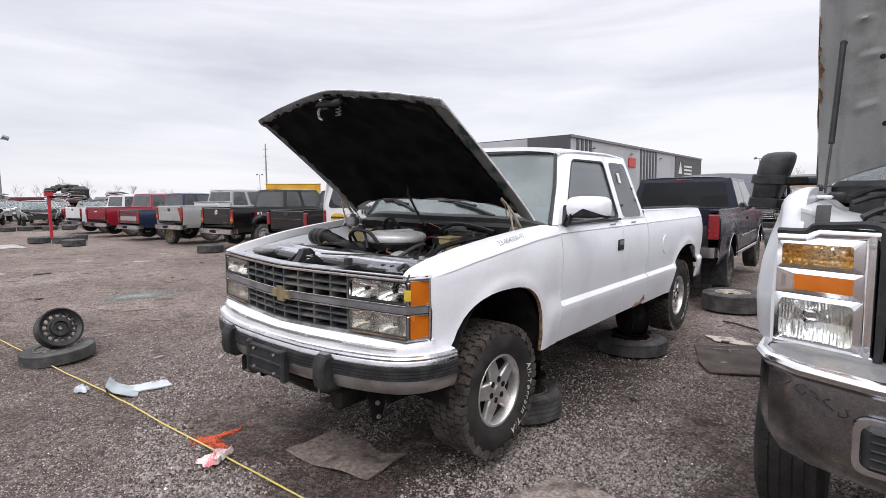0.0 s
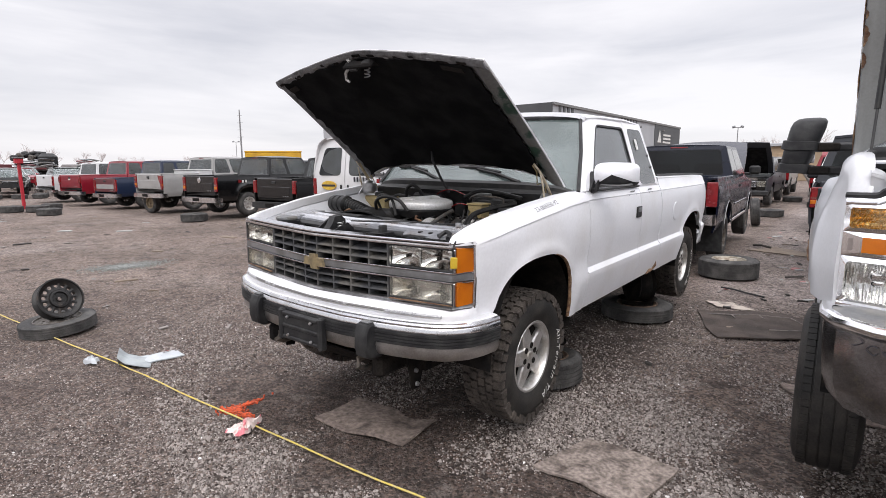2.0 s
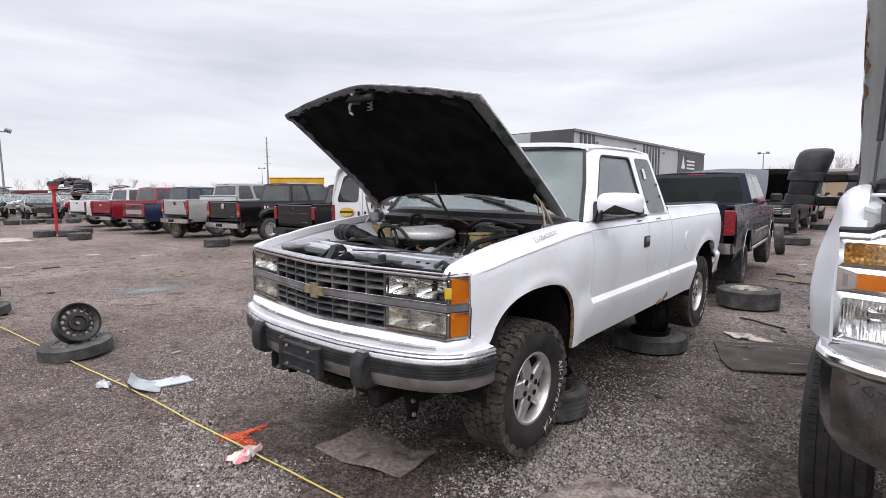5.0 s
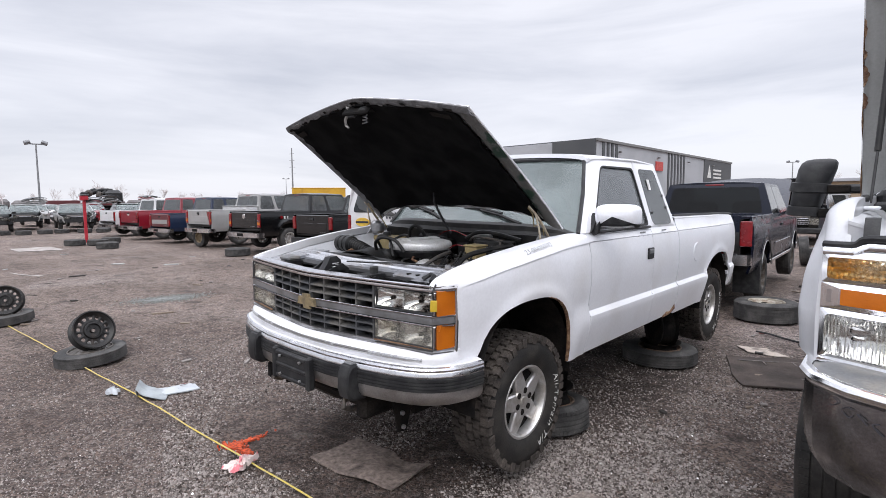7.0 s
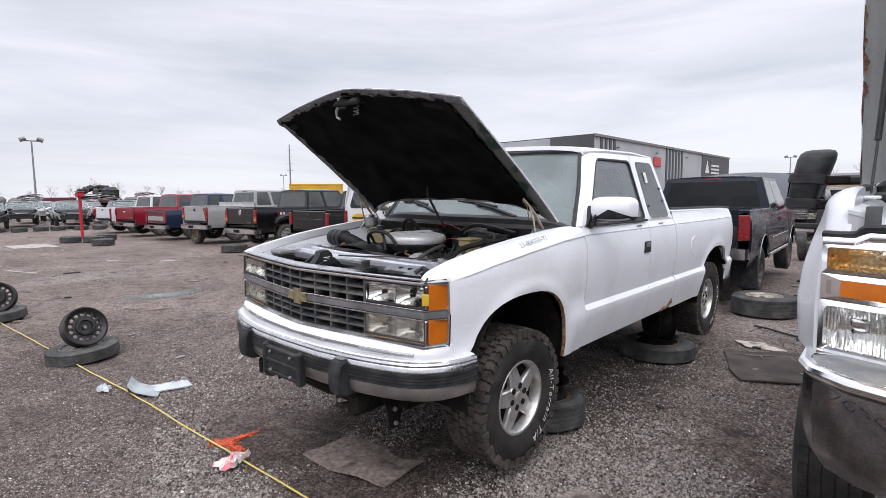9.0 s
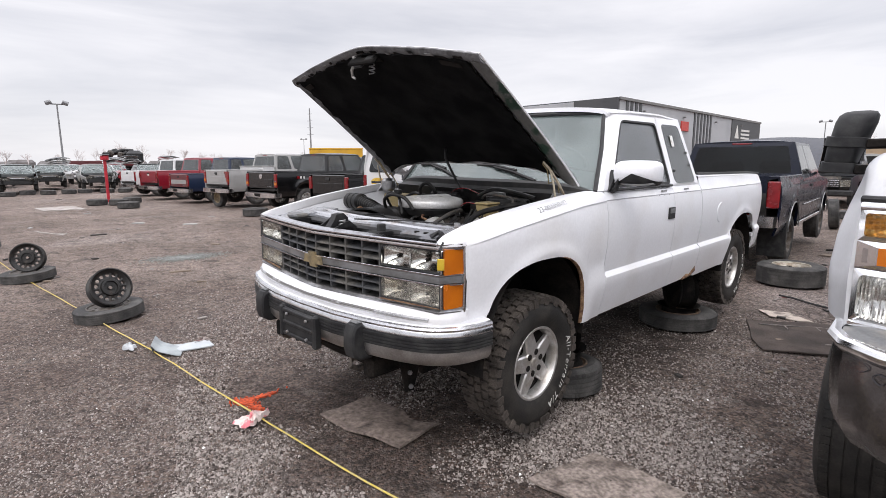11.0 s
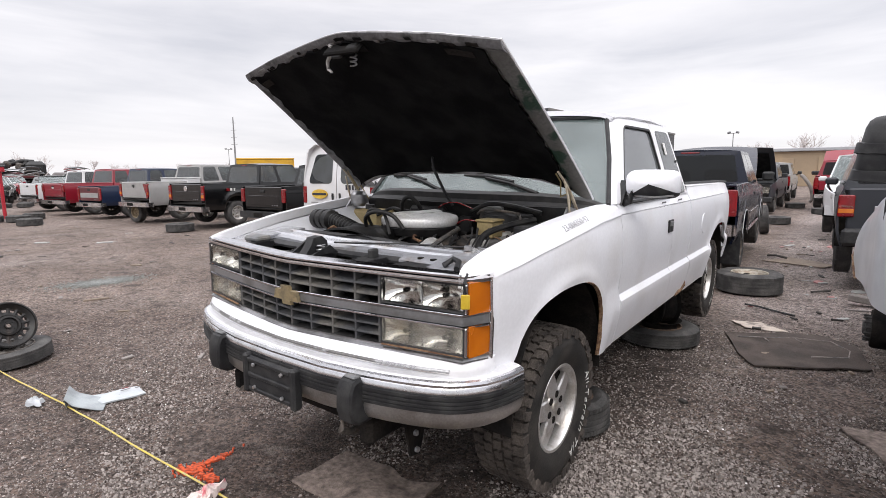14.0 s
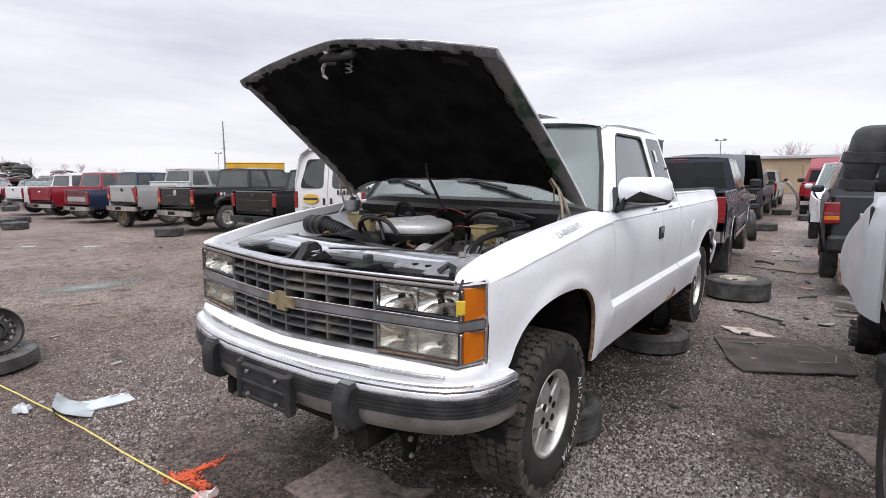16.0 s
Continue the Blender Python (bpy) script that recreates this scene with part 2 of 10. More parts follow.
# ---- mesh building ----
class M:
    """Verts and faces gathered for one mesh."""

    def __init__(self):
        self.v, self.f = [], []

    def add(self, vs, fs, m=None):
        k = len(self.v)
        self.v += [tuple(m @ Vector(p)) for p in vs] if m is not None else [tuple(p) for p in vs]
        self.f += [tuple(i + k for i in f) for f in fs]
        return self

    def grid(self, rows, close=False, flip=False, m=None):
        n = len(rows[0])
        vs = [p for r in rows for p in r]
        fs = []
        for i in range(len(rows) - 1):
            for j in range(n if close else n - 1):
                a, b, c, d = i * n + j, i * n + (j + 1) % n, (i + 1) * n + (j + 1) % n, (i + 1) * n + j
                fs.append((d, c, b, a) if flip else (a, b, c, d))
        return self.add(vs, fs, m)

    def slab(self, rows, off, m=None):
        """A sheet with thickness: rows of points, each pushed by off (a vector) for the back."""
        off = Vector(off)
        back = [[tuple(Vector(p) + off) for p in r] for r in rows]
        self.grid(rows, m=m), self.grid(back, flip=True, m=m)
        edge = list(rows[0]) + [r[-1] for r in rows[1:]] + list(rows[-1])[-2::-1] + [r[0] for r in rows[-2:0:-1]]
        eb = [tuple(Vector(p) + off) for p in edge]
        return self.grid([edge, eb], close=True, flip=True, m=m)

    def box(self, c, s, b=0.006, m=None, rot=None):
        h = [max(x / 2, 1e-4) for x in s]
        b = min(b, min(h) * 0.9)
        vs, idx = [], {}
        for sx in (-1, 1):
            for sy in (-1, 1):
                for sz in (-1, 1):
                    for ax in range(3):
                        p = [sx * h[0], sy * h[1], sz * h[2]]
                        for k in range(3):
                            if k != ax:
                                p[k] -= (sx, sy, sz)[k] * b
                        idx[sx, sy, sz, ax] = len(vs)
                        vs.append(p)
        fs = []
        for ax in range(3):
            o = [k for k in range(3) if k != ax]
            for s in (-1, 1):
                q = []
                for a, d in ((-1, -1), (1, -1), (1, 1), (-1, 1)):
                    t = [0, 0, 0]
                    t[ax], t[o[0]], t[o[1]] = s, a, d
                    q.append(idx[t[0], t[1], t[2], ax])
                flip = (s == 1) == (ax == 1)
                fs.append(tuple(reversed(q)) if flip else tuple(q))
            for a in (-1, 1):
                for d in (-1, 1):
                    q = []
                    for s in (-1, 1):
                        t = [0, 0, 0]
                        t[ax], t[o[0]], t[o[1]] = s, a, d
                        q.append((idx[t[0], t[1], t[2], o[0]], idx[t[0], t[1], t[2], o[1]]))
                    fs.append((q[0][0], q[0][1], q[1][1], q[1][0]))
        for sx in (-1, 1):
            for sy in (-1, 1):
                for sz in (-1, 1):
                    fs.append(tuple(idx[sx, sy, sz, k] for k in range(3)))
        t = Matrix.Translation(c)
        if rot:
            t = t @ Euler([radians(a) for a in rot]).to_matrix().to_4x4()
        return self.add(vs, fs, (m @ t) if m is not None else t)

    def lathe(self, prof, n=32, m=None, arc=1.0):
        """prof: (radius, x) pairs turned round the x axis."""
        rows = []
        for i in range(n if arc == 1.0 else n + 1):
            a = 2 * math.pi * arc * i / n
            rows.append([(x, r * math.cos(a), r * math.sin(a)) for r, x in prof])
        if arc == 1.0:
            rows.append(rows[0])
        return self.grid(rows, m=m)

    def tube(self, pts, r, n=8, m=None):
        pts = [Vector(p) for p in pts]
        rows, up = [], Vector((0.13, 0.21, 0.97))
        for i, p in enumerate(pts):
            d = (pts[min(i + 1, len(pts) - 1)] - pts[max(i - 1, 0)]).normalized()
            s = d.cross(up)
            s = s.normalized() if s.length > 1e-3 else Vector((1, 0, 0))
            u = s.cross(d)
            rr = r[i] if isinstance(r, (list, tuple)) else r
            rows.append([tuple(p + rr * (math.cos(a) * s + math.sin(a) * u)) for a in [2 * math.pi * k / n for k in range(n)]])
        self.grid(rows, close=True, m=m)
        k = len(self.v)
        self.v += [tuple(m @ p) if m is not None else tuple(p) for p in (pts[0], pts[-1])]
        k0 = k - len(rows) * n
        self.f += [(k, k0 + (j + 1) % n, k0 + j) for j in range(n)]
        k1 = k - n
        self.f += [(k + 1, k1 + j, k1 + (j + 1) % n) for j in range(n)]
        return self

    def prism(self, poly, axis, a, b, m=None):
        """A polygon of 2D points pushed along an axis from a to b."""
        def put(p, t):
            return {"x": (t, p[0], p[1]), "y": (p[0], t, p[1]), "z": (p[0], p[1], t)}[axis]
        n = len(poly)
        vs = [put(p, a) for p in poly] + [put(p, b) for p in poly]
        fs = [tuple(range(n))[::-1], tuple(range(n, 2 * n))] + [(i, (i + 1) % n, n + (i + 1) % n, n + i) for i in range(n)]
        return self.add(vs, fs, m)

    def ring(self, outer, inner, off, m=None):
        """A panel with a hole: two loops of as many points, with thickness."""
        off = Vector(off)
        n = len(outer)
        bo, bi = [tuple(Vector(p) + off) for p in outer], [tuple(Vector(p) + off) for p in inner]
        vs = [tuple(p) for p in outer] + [tuple(p) for p in inner] + bo + bi
        fs = []
        for i in range(n):
            j = (i + 1) % n
            fs += [(i, j, n + j, n + i), (3 * n + i, 3 * n + j, 2 * n + j, 2 * n + i), (n + i, n + j, 3 * n + j, 3 * n + i), (j, i, 2 * n + i, 2 * n + j)]
        return self.add(vs, fs, m)

    def mirror(self):
        k = len(self.v)
        self.v += [(-x, y, z) for x, y, z in self.v]
        self.f += [tuple(i + k for i in reversed(f)) for f in self.f]
        return self

    def data(self, name, material, sharp=35):
        me = bpy.data.meshes.new(name)
        me.from_pydata(self.v, [], self.f)
        bm = bmesh.new()
        bm.from_mesh(me)
        bmesh.ops.recalc_face_normals(bm, faces=bm.faces)
        bm.to_mesh(me)
        bm.free()
        me.shade_smooth()
        me.set_sharp_from_angle(angle=radians(sharp))
        me.materials.append(material)
        return me


def part(name, mesh, material, parent, label="", sharp=35, m=None):
    ob = new(name, mesh.data(name, material, sharp) if isinstance(mesh, M) else mesh)
    ob.parent = parent
    if m is not None:
        ob.matrix_basis = m
    if label:
        ob["label"] = label
    if material in (GLASS, DGLASS, TGLASS, LENS):
        ob.visible_shadow = False
    return ob


def thing(name, label, category, group="", m=None, kind=""):
    ob = new(name)
    ob.empty_display_size = 0.2
    if m is not None:
        ob.matrix_basis = m
    return tagged(ob, label, category, group, kind)


def solid(name, mesh, material, label, category, group="", kind="", m=None, sharp=35):
    ob = new(name, mesh.data(name, material, sharp))
    if m is not None:
        ob.matrix_basis = m
    return tagged(ob, label, category, group, kind)


def lerp(a, b, t):
    return a + (b - a) * t


def curve(table):
    """A smooth function through (x, y) pairs."""
    xs, ys = [p[0] for p in table], [p[1] for p in table]

    def f(x):
        if x <= xs[0]:
            return ys[0]
        for i in range(len(xs) - 1):
            if x <= xs[i + 1]:
                t = (x - xs[i]) / (xs[i + 1] - xs[i])
                return lerp(ys[i], ys[i + 1], t)
        return ys[-1]
    return f


def rloop(c, per=6, r=0.25):
    """A loop round the quad c (four 3D corners, in order) with rounded corners; r: share of the side."""
    c = [Vector(p) for p in c]
    out = []
    for i in range(4):
        p, a, b = c[i], c[i - 1], c[(i + 1) % 4]
        la, lb = (a - p).length, (b - p).length
        d = r * min(la, lb)
        p0, p1 = p + (a - p) * (d / la), p + (b - p) * (d / lb)
        for k in range(per):
            t = k / (per - 1)
            out.append((1 - t) ** 2 * p0 + 2 * t * (1 - t) * p + t * t * p1)
    return [tuple(p) for p in out]


def qloop(c, per=6):
    """A sharp loop round the quad c, in step with rloop."""
    return rloop(c, per, 0.02)


def pane(c, per=6, r=0.25, off=(0.004, 0, 0), bulge=(0, 0, 0)):
    """A pane with rounded corners, as a fan with thickness."""
    lp = rloop(c, per, r)
    n = len(lp)
    off = Vector(off)
    mid = sum((Vector(p) for p in lp), Vector()) / n + Vector(bulge)
    half = [tuple(lerp(Vector(p), mid, 0.5) + Vector(bulge) * 0.28) for p in lp]
    m = M()
    vs = list(lp) + half + [tuple(mid)]
    fs = [(i, (i + 1) % n, n + (i + 1) % n, n + i) for i in range(n)] + [(n + i, n + (i + 1) % n, 2 * n) for i in range(n)]
    m.add(vs, fs)
    m.add([tuple(Vector(p) + off) for p in vs], [tuple(reversed(f)) for f in fs])
    k = 2 * n + 1
    m.f += [((i + 1) % n, i, k + i, k + (i + 1) % n) for i in range(n)]
    return m


def smooth(pts, n=5):
    """More points along a soft line through pts."""
    p = [Vector(q) for q in pts]
    out = []
    for i in range(len(p) - 1):
        a, b, c, d = p[max(i - 1, 0)], p[i], p[i + 1], p[min(i + 2, len(p) - 1)]
        for k in range(n):
            t = k / n
            out.append(tuple(0.5 * (2 * b + (c - a) * t + (2 * a - 5 * b + 4 * c - d) * t * t + (3 * b - a - 3 * c + d) * t ** 3)))
    return out + [tuple(p[-1])]


def inset(c, f):
    """A quad shrunk about its middle: f: metres."""
    c = [Vector(p) for p in c]
    out = []
    for i in range(4):
        p, a, b = c[i], c[i - 1], c[(i + 1) % 4]
        out.append(tuple(p + (a - p).normalized() * f + (b - p).normalized() * f))
    return out


def side_rows(X, ys, lo, hi, n, s):
    """Rows of points over a car's side: X(y, z) half width, lo(y) and hi(y) its edges, s the side."""
    rows = []
    for y in ys:
        a, b = lo(y), hi(y)
        rows.append([(s * X(y, lerp(a, b, k / n)), y, lerp(a, b, k / n)) for k in range(n + 1)])
    return rows


def arch(y, yc, a, base, h, p=2.5):
    d = abs(y - yc) / a
    return base if d >= 1 else base + h * (1 - d ** p) ** (1 / p)


def columns(y0, y1, arches, step=0.06):
    """Places along a side, close together at the ends of its wheel arches."""
    ys = {y0, y1}
    k = max(1, int(round((y1 - y0) / step)))
    ys |= {lerp(y0, y1, i / k) for i in range(k + 1)}
    for yc, a in arches:
        for i in range(25):
            y = yc - a * math.cos(math.pi * i / 24)
            if y0 < y < y1:
                ys.add(y)
        for e in (yc - a - 1e-4, yc + a + 1e-4, yc - a + 0.002, yc + a - 0.002):
            if y0 < e < y1:
                ys.add(e)
    ys = sorted(ys)
    return [y for i, y in enumerate(ys) if i == 0 or y - ys[i - 1] > 5e-5]


def text(name, body, size, material, parent, m, label="", thick=0.0008):
    cu = bpy.data.curves.new(name, "FONT")
    cu.body, cu.size, cu.extrude, cu.align_x, cu.align_y = body, size, thick, "CENTER", "CENTER"
    cu.offset, cu.shear = -0.014 * size, 0.25
    cu.materials.append(material)
    ob = new(name, cu)
    ob.parent, ob.matrix_basis = parent, m
    if label:
        ob["label"] = label
    return ob


# ---- wheels and tyres ----
def tyre_profile(R, w, r):
    h = w / 2
    return [(r, -h * 0.78), (r + 0.012, -h * 0.86), (lerp(r, R, 0.3), -h * 1.0), (lerp(r, R, 0.62), -h * 1.02), (R - 0.028, -h * 0.93), (R - 0.006, -h * 0.80), (R, -h * 0.5),
            (R, h * 0.5), (R - 0.006, h * 0.80), (R - 0.028, h * 0.93), (lerp(r, R, 0.62), h * 1.02), (lerp(r, R, 0.3), h * 1.0), (r + 0.012, h * 0.86), (r, h * 0.78)]


def grooves(R, w, n, bands=5):
    """A road tread: three smooth ribs and a notched shoulder on either side."""
    m = M()
    bw = w * 0.84 / bands
    for b in range(bands):
        x = -w * 0.42 + bw * (b + 0.5)
        if 0 < b < bands - 1:
            m.lathe([(R - 0.006, x - bw * 0.43), (R + 0.005, x - bw * 0.40), (R + 0.006, x), (R + 0.005, x + bw * 0.40), (R - 0.006, x + bw * 0.43)], 36)
        else:
            for i in range(n):
                m.box((x, 0, R + 0.0), (bw * 0.84, 2 * math.pi * R / n * 0.95, 0.010), 0.002, m=Matrix.Rotation(2 * math.pi * i / n, 4, "X"))
    return m


DULLRIM = mat("dull_steel_rim", (0.13, 0.12, 0.11), 0.55, 0.4, col2=(0.07, 0.055, 0.045), scale=14, fine=0.2)
MESHES = {}


def shared(key, build, name, material, sharp=35):
    """One mesh for all parts that are alike."""
    if key not in MESHES:
        MESHES[key] = build().data(name, material, sharp)
    return MESHES[key]


def loose_tyre(R=0.36, w=0.22, r=0.2, label="worn black rubber tyre lying on the gravel", rim=None, m=None, group="", name="tyre", blocks=64):
    t = thing(name, label, "tyre", group, m)
    lay = pose(0, 0, w / 2 * 1.02, 0, 90, 0)
    part("casing", shared(("case", R, w, r), lambda: M().lathe(tyre_profile(R - 0.004, w, r) + [(r, -w * 0.39)], 40), "casing", OLDTYRE), OLDTYRE, t, m=lay)
    part("tread", shared(("tread", R, w, blocks), lambda: grooves(R - 0.004, w, blocks), "tread", OLDTYRE), OLDTYRE, t, m=lay)
    if rim:
        part("rim", shared(("rim", r, w, rim.name), lambda: steel_rim(r, w), "rim", rim), rim, t, "steel wheel rim in the tyre", m=lay)
    return t


def steel_rim(r, w, holes=12, hr=0.018):
    """A pressed steel wheel with a ring of round holes, opening towards -x."""
    m = M()
    h = w * 0.42
    m.lathe([(r + 0.012, -h), (r + 0.012, -h - 0.008), (r, -h - 0.01), (r - 0.006, -h + 0.012), (r - 0.03, -h * 0.55), (r - 0.03, h * 0.5), (r - 0.004, h * 0.9), (r + 0.012, h),
             (r + 0.004, h), (r - 0.012, h * 0.9), (r - 0.038, h * 0.5), (r - 0.038, -h * 0.5), (r - 0.012, -h + 0.01), (r + 0.006, -h), (r + 0.012, -h)], 40)
    ro, ri = r - 0.034, r * 0.50
    rm, rh = (ro + ri) / 2 + 0.008, hr
    per = 8
    for i in range(holes):
        a0, a1 = 2 * math.pi * i / holes, 2 * math.pi * (i + 1) / holes
        am = (a0 + a1) / 2

        def at(rad, a, x):
            return (x, rad * math.cos(a), rad * math.sin(a))
        outer, inner = [], []
        corners = [(ri, a0), (ro, a0), (ro, a1), (ri, a1)]
        for k in range(4):
            (r0, b0), (r1, b1) = corners[k], corners[(k + 1) % 4]
            for q in range(per // 2):
                t = q / (per // 2)
                outer.append(at(lerp(r0, r1, t), lerp(b0, b1, t), -0.035))
        for p in outer:
            cy, cz = rm * math.cos(am), rm * math.sin(am)
            d = math.atan2(p[2] - cz, p[1] - cy)
            inner.append((-0.03, cy + rh * math.cos(d), cz + rh * math.sin(d)))
        m.ring(outer, inner, (0.006, 0, 0))
    m.lathe([(ri, -0.035), (ri * 0.9, -0.05), (ri * 0.72, -0.052), (ri * 0.66, -0.03), (ri * 0.3, -0.028), (ri * 0.28, -0.045), (ri * 0.2, -0.045), (ri * 0.2, -0.02), (ri, -0.02), (ri, -0.035)], 30)
    for i in range(5):
        a = 2 * math.pi * i / 5
        m.lathe([(0.0, -0.034), (0.009, -0.034), (0.009, -0.026)], 8, m=Matrix.Translation((0, ri * 0.5 * math.cos(a), ri * 0.5 * math.sin(a))))
    return m


def simple_wheel(parent, x, y, z, R=0.37, w=0.24, r=0.21, rim=None, s=1, rubber=None, blocks=28):
    """A road wheel standing at a car; s: the side that its face looks to."""
    rubber = rubber or OLDTYRE
    wh = new("wheel")
    wh.parent = parent
    wh.matrix_basis = Matrix.Translation((x, y, z)) @ (Matrix.Rotation(math.pi, 4, "Z") if s > 0 else Matrix())
    part("tyre", shared(("case", R, w, r), lambda: M().lathe(tyre_profile(R - 0.004, w, r) + [(r, -w * 0.39)], 40), "tyre", rubber), rubber, wh)
    part("tread", shared(("tread", R, w, blocks), lambda: grooves(R - 0.004, w, blocks), "tread", rubber), rubber, wh)
    rm = rim or DULLRIM
    part("rim", shared(("rim", r, w, rm.name), lambda: steel_rim(r, w, 8, 0.024), "rim", rm), rm, wh)
    return wh


# ---- the white pickup ----
# Its front looks to -y, the front axle stands at y = 0, its own left side is +x.
truck = thing("pickup_truck", "white extended-cab pickup with open hood, raised on wheel stands", "pickup truck")
# on its stands it leans a little to its own left
truck.matrix_basis = pose(0.9, 0, 1.3, 0, 1.1, 0) @ Matrix.Translation((-0.9, 0, -1.3))
HUBZ, HUBZR, WB = 0.486, 0.53, 3.594

HW = curve([(0.58, 0.925), (0.64, 0.943), (0.76, 0.970), (0.875, 0.988), (0.900, 0.986), (0.93, 0.960), (1.10, 0.980), (1.24, 0.980), (1.33, 0.971), (1.383, 0.956), (1.3895, 0.949), (1.394, 0.957), (1.44, 0.930), (1.6, 0.89)])


HWF = curve([(0.58, 0.940), (0.64, 0.950), (0.76, 0.960), (0.93, 0.966), (1.10, 0.980), (1.24, 0.980), (1.33, 0.971), (1.383, 0.956), (1.44, 0.930), (1.6, 0.89)])


def half(y, z):
    k = max(0.0, min(1.0, (y - 0.46) / 0.03))
    x = lerp(HWF(z), HW(z), k)
    if y < 0.1:
        x -= 0.075 * ((0.1 - y) / 0.75) ** 2
    if y > 3.75:
        x -= 0.04 * ((y - 3.75) / 0.61) ** 2
    # lips of the wheel arches stand a little proud
    for yc in (0.0, WB):
        d = math.hypot(y - yc, (z - 0.62) * 0.95)
        x += 0.012 * math.exp(-((d - 0.50) / 0.045) ** 2)
    return x


def front_y(x):
    return -0.855 + 0.155 * abs(x) ** 1.25


def fender_top(y):
    return curve([(-0.745, 1.250), (-0.735, 1.262), (-0.715, 1.272), (-0.66, 1.288), (-0.55, 1.315), (-0.3, 1.362), (0.0, 1.402), (0.35, 1.438), (0.66, 1.455)])(y)


def fender_in(y):
    return curve([(-0.745, 0.852), (-0.70, 0.832), (-0.66, 0.820), (-0.5, 0.81), (0.0, 0.838), (0.66, 0.87)])(y)


def low_f(y):
    if y < -0.611:
        return 1.244
    a = arch(y, -0.03, 0.46, 0.64, 0.475, 2.7)
    return max(0.868, a) if y < -0.2 else a


for s in (1, -1):
    ys = [-0.735, -0.725, -0.71, -0.69, -0.665, -0.64, -0.613, -0.610] + columns(-0.58, 0.655, [(-0.03, 0.46)], 0.05)
    rows = []
    for y in ys:
        zt = fender_top(y)
        lo = low_f(y)
        zs = max(zt - 0.085, lo + 0.002)
        nose = curve([(-0.735, 0.034), (-0.715, 0.022), (-0.66, 0.008), (-0.60, 0.0)])(y)
        r = [(s * (half(y, lerp(lo, zs, k / 11)) - nose), y, lerp(lo, zs, k / 11)) for k in range(12)]
        x0, x1 = half(y, zs) - nose, fender_in(y)
        # the upper panel overhangs the flank along a crease
        lip_ = 0.008 * max(0.0, min(1.0, (y + 0.60) / 0.12))
        for a, o in ((0.12, -0.3), (0.215, -0.4), (0.225, 0.6), (0.34, 0.25), (0.52, 0.0), (0.78, 0.0), (1.05, 0.0), (1.31, 0.0), (math.pi / 2, 0.0)):
            r.append((s * (x1 + (x0 - x1) * math.cos(a) ** 0.8 + lip_ * o), y, zs + (zt - zs) * math.sin(a) ** 0.9))
        r.append((s * (x1 - 0.004), y, zt - 0.05))
        rows.append(r)
    fd = part("fender", M().slab(rows, (-s * 0.012, 0, 0)), WHITE, truck, "white front fender with a rusted wheel arch lip", 30)
    lip = []
    for i in range(15):
        y = 0.14 + 0.287 * (i / 14) ** 0.6
        z = low_f(y)
        lip.append((s * (half(y, z) + 0.001), y - 0.004, z))
    lip.append((s * (half(0.428, 0.645) + 0.001), 0.428, 0.645))
    wob = [0.0025 + 0.0015 * math.sin(i * 2.3) + 0.001 * (i % 3) for i in range(len(lip))]
    part("rust_edge", M().tube(lip, wob, 7).slab([[(x - s * d, y - 0.002 - 0.012 * (d > 0.001), z) for d in (0.0, 0.005, 0.013)] for x, y, z in lip], (0, 0.003, 0.003)), RUST, fd, "flaking rust along the wheel arch")
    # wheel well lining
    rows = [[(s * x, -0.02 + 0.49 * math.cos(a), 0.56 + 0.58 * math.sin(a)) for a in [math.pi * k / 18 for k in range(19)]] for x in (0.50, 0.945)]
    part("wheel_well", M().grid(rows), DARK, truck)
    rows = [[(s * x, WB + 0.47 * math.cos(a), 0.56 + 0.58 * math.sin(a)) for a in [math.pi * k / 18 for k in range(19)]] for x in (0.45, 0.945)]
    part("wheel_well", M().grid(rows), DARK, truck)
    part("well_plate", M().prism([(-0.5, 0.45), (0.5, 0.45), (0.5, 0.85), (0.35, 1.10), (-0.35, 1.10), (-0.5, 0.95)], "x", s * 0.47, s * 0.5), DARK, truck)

    # door, rear cab panel, bed side
    top = curve([(0.6, 1.452), (2.4, 1.442)])
    floor_z = curve([(0.46, 0.645), (2.33, 0.655)])

    def flank(y0, y1, lo, hi, arches=(), step=0.08):
        rows = []
        for y in columns(y0, y1, arches, step):
            a, b = lo(y), hi(y)
            zz = sorted({lerp(a, b, k / 12) for k in range(13)} | {z for z in (0.875, 0.90, 0.93, 1.383, 1.3895, 1.394) if a + 0.01 < z < b})
            while len(zz) < 19:
                i = max(range(len(zz) - 1), key=lambda q: zz[q + 1] - zz[q])
                zz.insert(i + 1, (zz[i] + zz[i + 1]) / 2)
            rows.append([(s * half(y, z), y, z) for z in zz])
        return M().slab(rows, (-s * 0.02, 0, 0))

    door = part("door", flank(0.661, 1.742, floor_z, top), WHITE, truck, "closed white door with a black pull handle", 30)
    cabp = part("cab_panel", flank(1.748, 2.335, floor_z, top), WHITE, truck, "white rear cab panel, rusted at the bottom corner", 30)
    part("rust_patch", M().tube([(s * (half(2.3, 0.66) + 0.002), y, z) for y, z in ((2.08, 0.652), (2.16, 0.67), (2.24, 0.665), (2.31, 0.70), (2.333, 0.77), (2.333, 0.83))], [0.006, 0.02, 0.012, 0.024, 0.012, 0.004], 7), RUST, cabp, "rust hole at the cab corner")
    rail = curve([(2.35, 1.505), (4.25, 1.49), (4.37, 1.475)])
